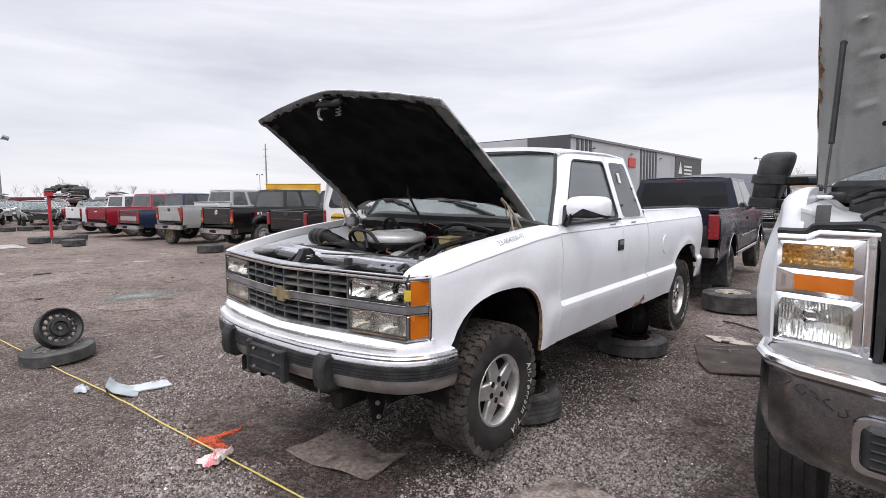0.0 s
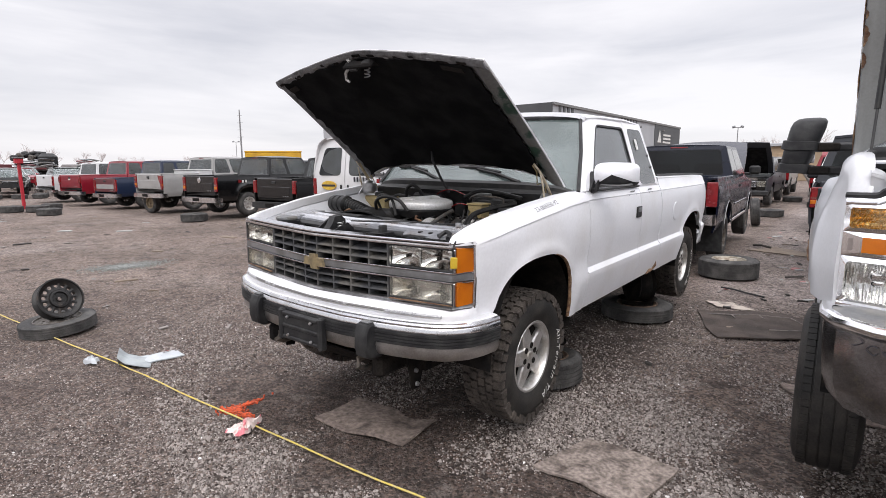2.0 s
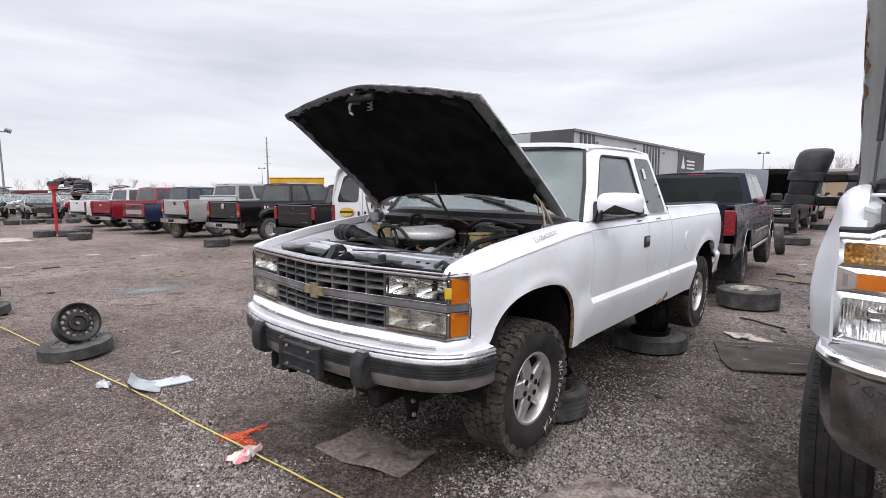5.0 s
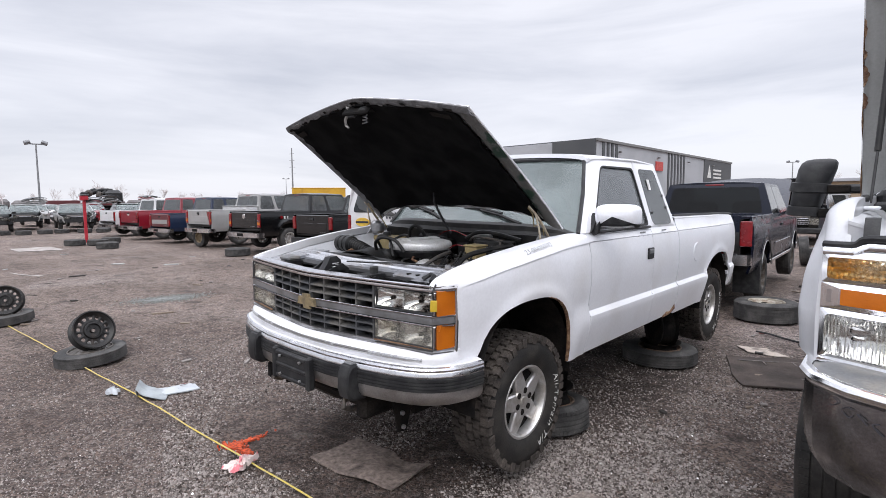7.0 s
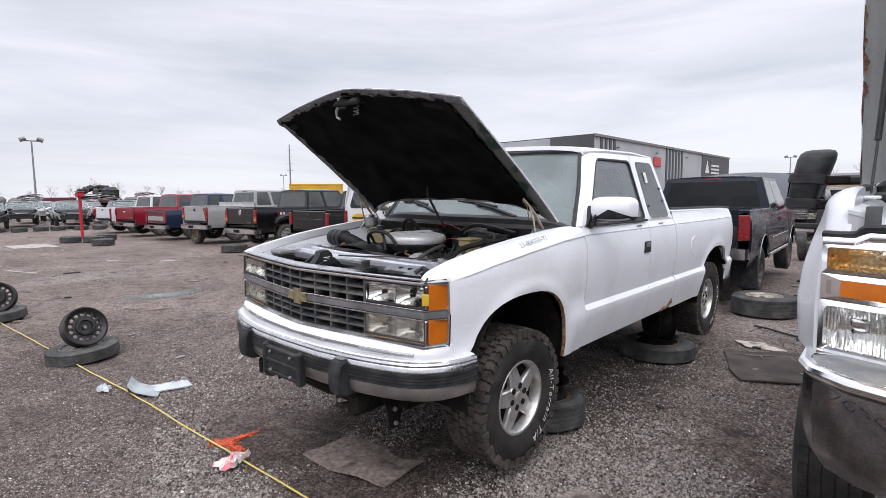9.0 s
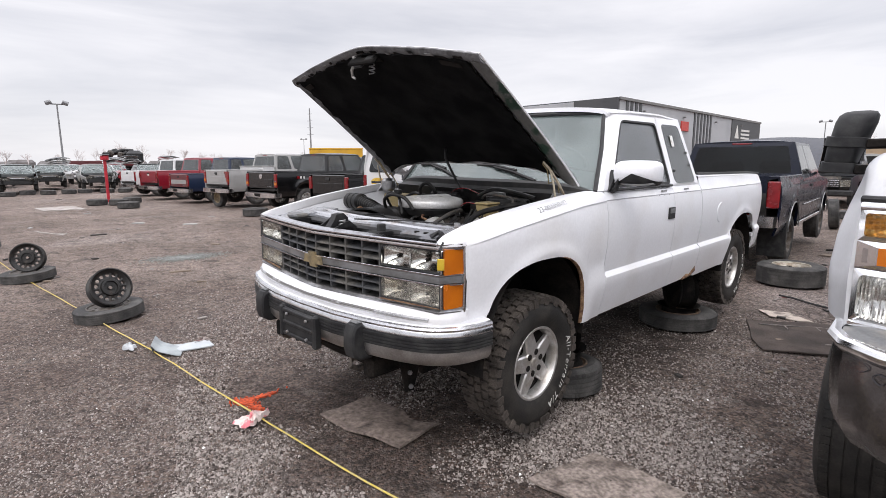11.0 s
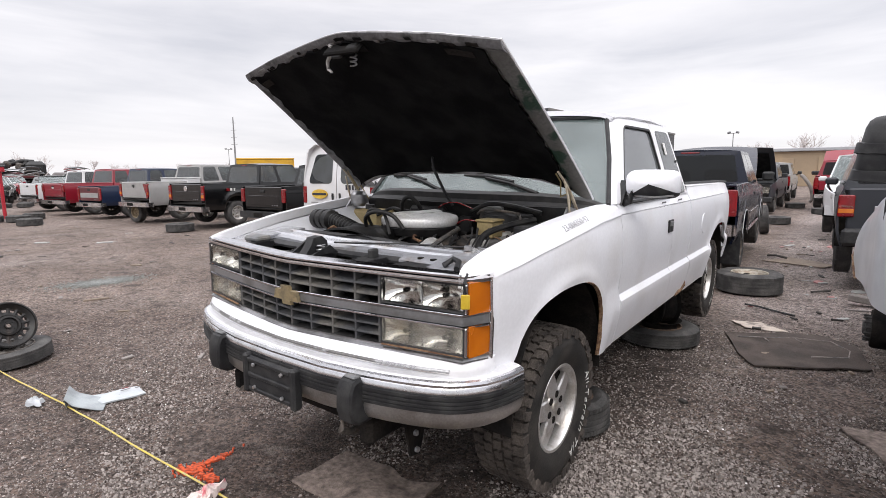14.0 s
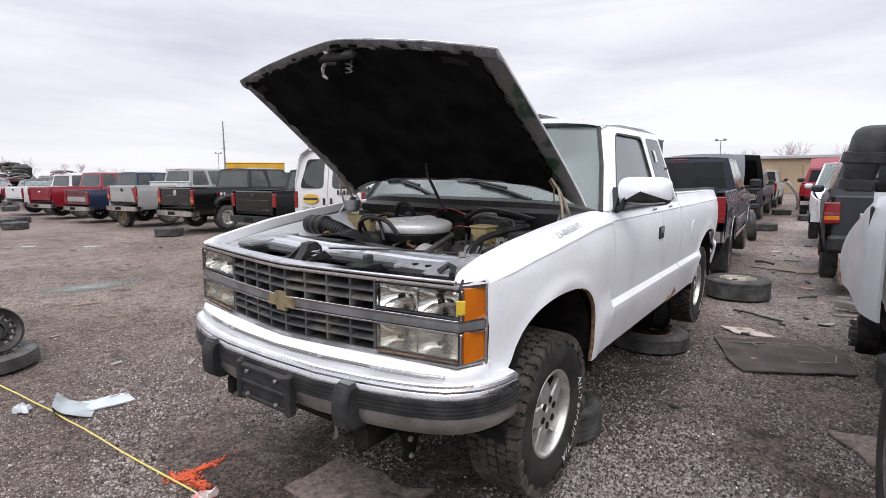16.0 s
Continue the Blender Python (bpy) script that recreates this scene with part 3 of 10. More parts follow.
    low_r = lambda y: max(arch(y, WB, 0.46, 0.64, 0.47, 2.7), 0.70 if y > 3.8 else 0.64)
    bs = part("bed_side", flank(2.352, 4.365, low_r, rail, [(WB, 0.46)]), WHITE, truck, "white bed side with a round fuel door", 30)
    part("bed_rail", M().slab([[(s * lerp(half(y, 1.49), 0.80, k / 4), y, rail(y) + (0.012 if 0 < k < 4 else 0)) for k in range(5)] for y in (2.352, 3.0, 3.8, 4.2, 4.36)], (0, 0, -0.03)), WHITE, bs)
    part("bed_inner_wall", M().box((s * 0.80, 3.35, 1.15), (0.02, 1.98, 0.62), 0.004), DARK, bs)
    part("rail_cap", M().tube([(s * 0.885, y, rail(y) + 0.02) for y in (2.4, 3.2, 3.9, 4.33)], 0.012, 6), BLACK, bs)
    if s > 0:
        part("fuel_door", M().lathe([(0.0, 0.006), (0.085, 0.005), (0.09, 0.0)], 26, m=pose(half(2.82, 1.17) - 0.001, 2.82, 1.17)), WHITE, bs, "round fuel door")
    # handle
    h = part("door_handle", M().box((s * 0.985, 1.66, 1.245), (0.012, 0.115, 0.09), 0.01), BLACK, door, "black recessed pull handle")
    part("handle_flap", M().box((s * 0.993, 1.655, 1.262), (0.008, 0.085, 0.035), 0.004), GREYPL, door)
    # door side seams
    for nm, yg in (("door_gap", 0.658), ("door_gap", 1.745), ("bed_gap", 2.3435)):
        part(nm, M().slab(side_rows(lambda y, z: half(y, z) - 0.026, [yg - 0.03, yg + 0.03], lambda y: 0.66, lambda y: 1.44, 10, s), (-s * 0.02, 0, 0)), DARK, truck)

    # upper cab: a frame round each side window
    bf, br, tr, tf = (s * 0.932, 0.655, 1.450), (s * 0.932, 1.745, 1.445), (s * 0.755, 1.745, 1.972), (s * 0.752, 1.06, 1.968)
    wq = [(s * 0.938, 0.755, 1.468), (s * 0.938, 1.710, 1.463), (s * 0.788, 1.685, 1.922), (s * 0.788, 1.115, 1.918)]
    part("window_frame", M().ring(qloop([bf, br, tr, tf]), rloop(wq, 6, 0.10), (-s * 0.035, 0, -0.01)), WHITE, door, sharp=30)
    part("window", pane([(p[0] - s * 0.012, p[1], p[2]) for p in wq], 6, 0.08, (-s * 0.005, 0, 0)), DOORGL, door, "raised tinted door window")
    part("window_seal", M().tube([(s * 0.946, 0.735, 1.452), (s * 0.949, 1.2, 1.455), (s * 0.945, 1.72, 1.452)], 0.010, 6), BLACK, door)
    part("window_trim", M().ring(rloop([(p[0] + s * 0.002, p[1], p[2]) for p in wq], 6, 0.10), rloop([(p[0] + s * 0.001, p[1], p[2]) for p in inset(wq, 0.016)], 6, 0.10), (-s * 0.016, 0, 0)), BLACK, door)
    part("window_sail", M().prism([(0.70, 1.448), (0.80, 1.448), (0.80, 1.58)], "x", s * 0.944, s * 0.90), BLACK, door, "black mirror mount")
    qf, qr, qtr, qtf = (s * 0.932, 1.748, 1.445), (s * 0.932, 2.335, 1.44), (s * 0.765, 2.20, 1.968), (s * 0.755, 1.748, 1.972)
    qw = [(s * 0.938, 1.80, 1.462), (s * 0.936, 2.235, 1.462), (s * 0.792, 2.115, 1.918), (s * 0.790, 1.785, 1.918)]
    part("quarter_frame", M().ring(qloop([qf, qr, qtr, qtf]), rloop(qw, 6, 0.16), (-s * 0.035, 0, -0.01)), WHITE, cabp, sharp=30)
    qg = part("quarter_window", pane([(p[0] + s * 0.003, p[1], p[2]) for p in qw], 6, 0.14, (-s * 0.005, 0, 0)), TGLASS, cabp, "tinted rear side window with a small sticker")
    if s > 0:
        for yy, zz in ((2.17, 1.60), (2.155, 1.70), (1.83, 1.56)):
            part("window_bolt", M().lathe([(0.0, 0.008), (0.010, 0.007), (0.012, 0)], 10, m=pose(lerp(0.941, 0.797, (zz - 1.462) / 0.456), yy, zz)), BLACK, qg)
        part("sticker", M().box((lerp(0.942, 0.797, 0.72) + 0.004, 1.91, 1.79), (0.004, 0.05, 0.09), 0.001, rot=(0, -17, 0)), LETTER, qg, "small white and red window sticker")
    # A pillar inside edge to the windscreen
    part("pillar", M().slab([[(s * 0.932, 0.655, 1.45), (s * 0.905, 0.600, 1.448)], [(s * 0.85, 0.86, 1.71), (s * 0.822, 0.81, 1.71)], [(s * 0.752, 1.06, 1.968), (s * 0.722, 1.00, 1.962)]], (-s * 0.03, 0.02, -0.01)), WHITE, truck)
    part("pillar_trim", M().tube([(s * 0.905, 0.597, 1.45), (s * 0.822, 0.805, 1.712), (s * 0.722, 0.996, 1.962)], 0.014, 6), BLACK, truck)

# side mirrors
def mirror_shell(s, ks=range(40), grow=0.0):
    def sup(v, e):
        return math.copysign(abs(v) ** e, v)
    rows = []
    for dy, ax, az in ((-0.065, 0.02, 0.02), (-0.065, 0.45, 0.40), (-0.060, 0.72, 0.66), (-0.050, 0.86, 0.82), (-0.032, 0.95, 0.93), (-0.005, 0.99, 0.985), (0.05, 1.0, 1.0), (0.072, 0.98, 0.97)):
        row = []
        for k in ks:
            a = 2 * math.pi * k / 40
            c, n = sup(math.cos(a), 0.42), sup(math.sin(a), 0.48)
            z = 0.080 * az * n
            row.append((s * (1.078 + (0.138 + grow) * ax * c), 0.785 - grow + dy + (0.022 if n < 0 else 0.006) * abs(n) * az * (1 - max(dy, 0) / 0.08) + 0.012 * c * ax, 1.562 + z * (1 + grow * 12)))
        rows.append(row)
    return M().grid(rows, close=grow == 0.0)


for s in (1, -1):
    mr = part("side_mirror", mirror_shell(s), WHITE, truck, "white door mirror housing with a dark underside", 60)
    part("mirror_glass", M().box((s * 1.075, 0.855, 1.562), (0.225, 0.006, 0.125), 0.002), mat("mirror", (0.8, 0.8, 0.8), 0.02, 1.0, fine=0) if s > 0 else CHROME, mr)
    part("lower_shell", mirror_shell(s, range(26, 39), 0.0025), GREYPL if s < 0 else BLACK, mr, "dark lower part of the mirror housing", 60)
    part("mirror_underside", M().slab([[(s * (1.078 + 0.122 * u), 0.785 + 0.072 * v, 1.484 + 0.010 * v * v + 0.012 * u * u) for u in [k / 4 - 1 for k in range(9)]] for v in (-0.6, 0.0, 0.5, 0.95)], (0, 0, 0.01)), GREYPL, mr, "dark underside of the housing")
    part("mirror_arm", M().tube([(s * 0.94, 0.755, 1.452), (s * 0.975, 0.735, 1.462), (s * 0.985, 0.728, 1.50), (s * 0.99, 0.735, 1.54), (s * 1.01, 0.755, 1.555)], [0.022, 0.016, 0.014, 0.014, 0.020], 10), BLACK, mr, "curved black mirror arm")

# roof, rear cab wall, windscreen, rear window
rows = []
for i in range(11):
    v = i / 10
    y = lerp(0.985, 2.235, v)
    crown = 0.062 * math.sin(math.pi * min(1, 0.12 + v * 0.80)) ** 0.5
    rows.append([(0.752 * math.sin(math.pi / 2 * u) / 1.0, y - (0.05 * (1 - u * u) if i == 0 else 0), 1.962 + crown * (1 - abs(u) ** 2.6) + 0.012 * (1 - u * u)) for u in [k / 8 - 1 for k in range(17)]])
roof = part("roof", M().slab(rows, (0, 0, -0.03)), WHITE, truck, "white steel roof", 50)
for s in (1, -1):
    part("drip_rail", M().tube([(s * 0.753, y, z) for y, z in ((1.0, 1.957), (1.3, 1.979), (1.8, 1.985), (2.2, 1.966))], 0.013, 6), WHITE, roof)


def screen(y0, y1, z0, z1, x0, x1, bow0, bow1, n=12):
    rows = []
    for i in range(7):
        v = i / 6
        rows.append([(lerp(x0, x1, v) * (2 * k / n - 1), lerp(y0, y1, v) - lerp(bow0, bow1, v) * (1 - (2 * k / n - 1) ** 2), lerp(z0, z1, v) + 0.012 * math.sin(math.pi * v)) for k in range(n + 1)])
    return rows


part("windscreen", M().slab(screen(0.60, 1.0, 1.435, 1.958, 0.90, 0.725, 0.19, 0.06), (0, 0.006, 0)), WSCREEN, truck, "grey-green windscreen")
part("windscreen_header", M().tube([(x, 0.99 - 0.055 * (1 - (x / 0.725) ** 2), 1.962) for x in [0.725 * (k / 6 - 1) for k in range(13)]], 0.014, 6), BLACK, truck)
bw = [(-0.62, 2.325, 1.50), (0.62, 2.325, 1.50), (0.56, 2.255, 1.90), (-0.56, 2.255, 1.90)]
part("cab_back", M().ring(qloop([(-0.925, 2.335, 1.44), (0.925, 2.335, 1.44), (0.76, 2.21, 1.968), (-0.76, 2.21, 1.968)]), rloop(bw, 6, 0.15), (0, -0.03, 0)), WHITE, truck)
part("rear_window", pane(bw, 6, 0.14, (0, -0.005, 0)), DGLASS, truck, "dark rear window")
part("cab_back_lower", M().box((0, 2.325, 1.05), (1.84, 0.03, 0.78), 0.004), WHITE, truck)
# inside
part("dashboard", M().box((0, 0.80, 1.33), (1.6, 0.34, 0.24), 0.05), INTER, truck)
part("cab_floor", M().box((0, 1.5, 0.70), (1.8, 1.7, 0.04), 0.01), DARK, truck)
for x in (-0.42, 0.42):
    st = part("seat", M().box((x, 1.45, 1.0), (0.62, 0.55, 0.2), 0.06), INTER, truck, "grey cloth front seat")
    part("backrest", M().box((x, 1.72, 1.36), (0.58, 0.16, 0.62), 0.07, rot=(-10, 0, 0)), INTER, st)
part("headliner", M().box((0, 1.62, 1.935), (1.36, 1.1, 0.02), 0.006), INTER, truck)
sw = part("steering_wheel", M().tube([(0.42 + 0.18 * math.cos(a), 1.10 - 0.07 * math.sin(a), 1.43 + 0.16 * math.sin(a)) for a in [2 * math.pi * k / 24 for k in range(25)]], 0.014, 8), BLACK, truck)
part("hub", M().box((0.42, 1.09, 1.42), (0.16, 0.05, 0.09), 0.02, rot=(25, 0, 0)), BLACK, sw)

# bed and tail
part("bed_floor", M().box((0, 3.48, 0.90), (1.6, 2.24, 0.03), 0.004), DARK, truck)
part("bed_front_wall", M().box((0, 2.375, 1.16), (1.62, 0.03, 0.66), 0.006), WHITE, truck)
tg = part("tailgate", M().box((0, 4.35, 1.15), (1.5, 0.05, 0.64), 0.014), WHITE, truck)
part("tailgate_handle", M().box((0, 4.38, 1.36), (0.2, 0.02, 0.08), 0.008), BLACK, tg)
for s in (1, -1):
    part("tail_lamp", M().box((s * 0.82, 4.355, 1.21), (0.17, 0.05, 0.38), 0.012), REDL, truck, "red tail lamp")
part("rear_bumper", M().box((0, 4.45, 0.72), (1.8, 0.16, 0.17), 0.03), DULLCHROME, truck)
for s in (1, -1):
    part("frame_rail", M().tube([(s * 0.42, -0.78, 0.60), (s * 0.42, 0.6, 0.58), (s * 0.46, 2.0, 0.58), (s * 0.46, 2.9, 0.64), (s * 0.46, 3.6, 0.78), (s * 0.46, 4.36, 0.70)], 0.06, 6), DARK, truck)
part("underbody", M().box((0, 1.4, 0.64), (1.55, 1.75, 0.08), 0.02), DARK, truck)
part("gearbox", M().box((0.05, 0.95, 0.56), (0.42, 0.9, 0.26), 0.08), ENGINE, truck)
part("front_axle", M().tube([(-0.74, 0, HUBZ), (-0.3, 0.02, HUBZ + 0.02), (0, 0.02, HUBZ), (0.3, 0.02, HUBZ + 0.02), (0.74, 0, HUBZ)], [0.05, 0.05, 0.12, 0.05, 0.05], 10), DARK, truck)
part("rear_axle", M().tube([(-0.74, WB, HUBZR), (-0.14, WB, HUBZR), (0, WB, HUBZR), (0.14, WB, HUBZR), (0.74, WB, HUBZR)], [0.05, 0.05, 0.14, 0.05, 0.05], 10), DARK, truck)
# unseen plate added to stop light passing under the engine
part("underside_light_stop", M().box((0, -0.15, 0.50), (1.0, 0.7, 0.02), 0.006), DARK, truck)
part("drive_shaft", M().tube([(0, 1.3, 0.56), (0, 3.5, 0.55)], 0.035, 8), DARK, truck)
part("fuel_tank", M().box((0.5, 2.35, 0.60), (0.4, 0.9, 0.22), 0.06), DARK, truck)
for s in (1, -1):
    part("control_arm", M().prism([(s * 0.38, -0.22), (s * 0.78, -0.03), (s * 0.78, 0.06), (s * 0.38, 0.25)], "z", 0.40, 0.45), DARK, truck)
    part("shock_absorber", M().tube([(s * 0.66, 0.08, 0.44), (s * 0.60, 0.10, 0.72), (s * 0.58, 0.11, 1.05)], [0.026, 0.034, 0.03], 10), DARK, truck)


# front and rear all-terrain wheels
def at_tread():
    m = M()
    R, n = 0.398, 44
    m.lathe([(R - 0.016, -0.118), (R - 0.012, -0.11), (R - 0.012, 0.11), (R - 0.016, 0.118)], 88)
    for i in range(n):
        a = 2 * math.pi * i / n
        d = 2 * math.pi * R / n
        for j, x in enumerate((-0.097, -0.050, 0.0, 0.050, 0.097)):
            sh = (0.5 if j % 2 else 0.0)
            flip = 1 if j % 2 else -1
            big = 0.046 if j in (0, 4) else 0.045
            mm = Matrix.Rotation(a + sh * 2 * math.pi / n, 4, "X")
            m.prism([(x + flip * q * big, p * d * 0.88) for q, p in ((-0.5, -0.30), (-0.10, -0.48), (0.10, -0.34), (0.5, -0.52), (0.42, -0.05), (0.54, 0.30), (0.10, 0.50), (-0.10, 0.36), (-0.5, 0.52), (-0.40, 0.05))], "z", R - 0.014, R + (0.001 if j in (0, 4) else 0.004), m=mm)
        for sx in (-1, 1):
            mm = Matrix.Rotation(a + (0.25 if i % 2 else 0.0) * d, 4, "X")
            k = 0.050 if i % 2 else 0.036
            m.prism([(-d * 0.36, R - k), (d * 0.36, R - k - 0.004), (d * 0.33, R - 0.004), (-d * 0.30, R - 0.002)], "x", sx * 0.112, sx * 0.1295, m=mm)
    return m


def alloy_face():
    """A five-spoke alloy wheel with six lug holes; the face looks to +x."""
    m = M()
    r = 0.213
    m.lathe([(r + 0.008, 0.105), (r + 0.004, 0.112), (r - 0.008, 0.110), (r - 0.014, 0.100), (r - 0.018, 0.075), (r - 0.022, 0.0), (r - 0.02, -0.08), (r + 0.008, -0.11), (r + 0.012, -0.105), (r - 0.01, -0.08), (r - 0.02, 0), (r - 0.01, 0.09), (r + 0.008, 0.105)], 60)
    n = 5
    for i in range(n):
        mm = Matrix.Rotation(2 * math.pi * (i + 0.18) / n, 4, "X")
        # spoke: wide at the hub, narrower to the rim
        rows = []
        for rad, wd, x, th in ((0.055, 0.040, 0.090, 0.03), (0.09, 0.052, 0.089, 0.03), (0.13, 0.047, 0.085, 0.028), (0.165, 0.042, 0.080, 0.026), (0.196, 0.040, 0.076, 0.026)):
            rows.append([(x - th, -wd, rad), (x - 0.008, -wd, rad), (x, -wd + 0.008, rad), (x + 0.002, 0, rad), (x, wd - 0.008, rad), (x - 0.008, wd, rad), (x - th, wd, rad)])
        m.grid(rows, close=True, m=mm)
    m.lathe([(0.0, 0.088), (0.084, 0.0895), (0.089, 0.082), (0.089, 0.05)], 40)
    m.lathe([(0.0, 0.100), (0.022, 0.099), (0.029, 0.095), (0.031, 0.086)], 24)
    return m


def lug_hole():
    return M().lathe([(0.0, 0.0925), (0.0185, 0.0925), (0.0185, 0.085)], 14)


def wheel_backing():
    return M().lathe([(0.0, 0.045), (0.195, 0.045), (0.195, 0.03), (0.0, 0.03)], 30)


def arc_text(parent, body, size, rad, x, start, step, material):
    """Raised letters set round a tyre's sidewall."""
    wide = {"l": 0.48, "i": 0.48, "-": 0.62, "r": 0.72, " ": 0.6, "/": 0.62, "T": 1.05, "A": 1.15}
    a, last = start, 0.0
    for ch in body:
        a -= step * (last + wide.get(ch, 0.95)) / 2
        last = wide.get(ch, 0.95)
        if ch == " ":
            continue
        cu_name = "letter"
        m = Matrix.Translation((x, rad * math.cos(a), rad * math.sin(a))) @ Matrix.Rotation(a - math.pi / 2, 4, "X") @ pose(0, 0, 0, 90, 0, 90)
        text(cu_name, ch, size, material, parent, m, thick=0.0012)


for s, y, z in ((1, 0.0, HUBZ), (-1, 0.0, HUBZ), (1, WB, HUBZR), (-1, WB, HUBZR)):
    wh = part("wheel", shared("at_case", lambda: M().lathe(tyre_profile(0.382, 0.262, 0.212) + [(0.212, -0.10)], 60), "wheel", RUBBER), RUBBER, truck, "muddy all-terrain tyre with white letters on an alloy wheel",
              m=Matrix.Translation((s * 0.785 + (0.024 if y == 0 else 0.014), y + (0.01 if y == 0 else 0.0), z)) @ (Matrix() if s > 0 else Matrix.Rotation(math.pi, 4, "Z")) @ Matrix.Rotation(0.0, 4, "X"))
    part("tread", shared("at_tread", at_tread, "tread", TREAD), TREAD, wh, "chunky muddy tread blocks")
    part("alloy_rim", shared("at_rim", alloy_face, "alloy_rim", ALLOY, 28), ALLOY, wh, "dull five-spoke alloy rim")
    part("wheel_backing", shared("at_back", wheel_backing, "wheel_backing", DARK), DARK, wh)
    for k in range(6):
        a = 2 * math.pi * (k + 0.3) / 6
        part("lug_hole", shared("at_hole", lug_hole, "lug_hole", DARK), DARK, wh, m=Matrix.Translation((0, 0.064 * math.cos(a), 0.064 * math.sin(a))))
    if s > 0:
        arc_text(wh, "All-Terrain T/A", 0.066, 0.300, 0.1345, 0.40, 0.136, LETTER)

def bump_front(x):
    ax = abs(x)
    return curve([(0, -0.955), (0.3, -0.945), (0.55, -0.905), (0.75, -0.845), (0.86, -0.785), (0.93, -0.70), (0.965, -0.60), (0.978, -0.49)])(ax)


# ---- front end ----
XS = [0.905 * (k / 20 - 1) for k in range(41)]


def bar(z0, z1, out0, out1, depth, xs=XS):
    """A trim bar that follows the bowed front."""
    rows = []
    for x in xs:
        y = front_y(x)
        wrap = 0.10 * max(0, (abs(x) - 0.86) / 0.045) if abs(x) > 0.86 else 0
        y += wrap
        rows.append([(x, y + depth, z0), (x, y - out0, z0 + 0.004), (x, y - out0 * 1.05, z0 + 0.010), (x, y - out1 * 1.05, z1 - 0.010), (x, y - out1, z1 - 0.004), (x, y + depth, z1)])
    return M().grid(rows, close=True)


ARGENT = mat("grey_bright_trim", (0.24, 0.245, 0.255), 0.25, 0.5, col2=(0.15, 0.15, 0.15), scale=6, fine=0.06, coat=0.4)
EGG = mat("dusty_grille_plastic", (0.052, 0.054, 0.058), 0.42, col2=(0.13, 0.122, 0.108), scale=9, lo=0.46, hi=0.7, fine=0.2, fscale=120)
grille = part("grille", M().box((0, -0.70, 1.09), (1.0, 0.02, 0.30), 0.004), DARK, truck, "dusty grey eggcrate grille with chrome bars")
part("header_bar", bar(1.226, 1.249, 0.008, 0.011, 0.05), CHROME, grille, "chrome top bar")
part("header_edge", bar(1.247, 1.264, 0.011, -0.006, 0.05), CHROME, grille, "bright upper edge")
part("middle_bar", bar(1.066, 1.108, 0.012, 0.010, 0.05), ARGENT, grille, "grey and chrome middle bar")
part("middle_bar_edge", bar(1.103, 1.115, 0.016, 0.005, 0.05), CHROME, grille)
part("middle_bar_edge", bar(1.057, 1.069, 0.019, 0.010, 0.05), CHROME, grille)
part("lower_bar", bar(0.923, 0.950, 0.014, 0.002, 0.06), DULLCHROME, grille, "chrome lower trim")
for z0, n, zz in ((1.114, 3, (1.150, 1.190)), (0.947, 3, (0.986, 1.026))):
    for z in zz:
        rows = []
        for x in [0.485 * (k / 12 - 1) for k in range(25)]:
            y = front_y(x)
            rows.append([(x, y + 0.085, z + 0.006), (x, y + 0.012, z - 0.014), (x, y + 0.004, z - 0.009), (x, y + 0.006, z - 0.001), (x, y + 0.085, z + 0.020)])
        part("slat", M().grid(rows, close=True), EGG, grille)
for k in range(9):
    x = -0.484 + 0.121 * k
    y = front_y(x)
    for z0, z1 in ((1.108, 1.23), (0.945, 1.068)):
        part("divider", M().box((x, y + 0.045, (z0 + z1) / 2), (0.011 if 0 < k < 8 else 0.016, 0.082, z1 - z0), 0.002), EGG, grille)
# white filler panel between grille and bumper
rows = []
for x in XS:
    y = front_y(x) + (0.10 * (abs(x) - 0.86) / 0.045 if abs(x) > 0.86 else 0)
    yb = bump_front(x * 1.03)
    rows.append([(x, y + 0.03, 0.934), (x, y - 0.004, 0.930), (x, lerp(y, yb, 0.30), 0.920), (x * 1.005, lerp(y, yb, 0.50), 0.908), (x * 1.008, lerp(y, yb, 0.56), 0.892), (x * 1.006, lerp(y, yb, 0.50), 0.85)])
rows = [[(-0.912, -0.604, z) for _, _, z in rows[0]]] + rows + [[(0.912, -0.604, z) for _, _, z in rows[-1]]]
part("filler_panel", M().slab(rows, (0, 0.01, -0.006)), WHITE, truck, "white filler panel above the bumper", 40)
part("filler_lip", M().tube([(x * 1.008, lerp(front_y(x) + (0.10 * (abs(x) - 0.86) / 0.045 if abs(x) > 0.86 else 0), bump_front(x * 1.03), 0.56), 0.897) for x in XS[2:-2]], 0.0065, 7), mat("flaked_lip", (0.42, 0.42, 0.43), 0.35, 0.4, col2=(0.16, 0.155, 0.15), scale=7, lo=0.46, hi=0.52, fine=0.2), truck, "flaked grey lip of the filler panel")
part("filler_seam", M().tube([(x * 1.006, lerp(front_y(x), bump_front(x * 1.03), 0.575), 0.888) for x in XS if abs(x) < 0.85], 0.0035, 6), VALANCE, truck, "worn joint above the bumper")
# badge on the middle bar
bt = [(-0.105, -0.024), (-0.034, -0.024), (-0.027, -0.046), (0.043, -0.046), (0.036, -0.024), (0.105, -0.024), (0.09, 0.024), (0.034, 0.024), (0.027, 0.046), (-0.043, 0.046), (-0.036, 0.024), (-0.09, 0.024)]
part("badge", M().prism([(x * 0.80, z * 0.9 + 1.088) for x, z in bt], "y", -0.879, -0.862), GOLD, grille, "worn gold badge shape")

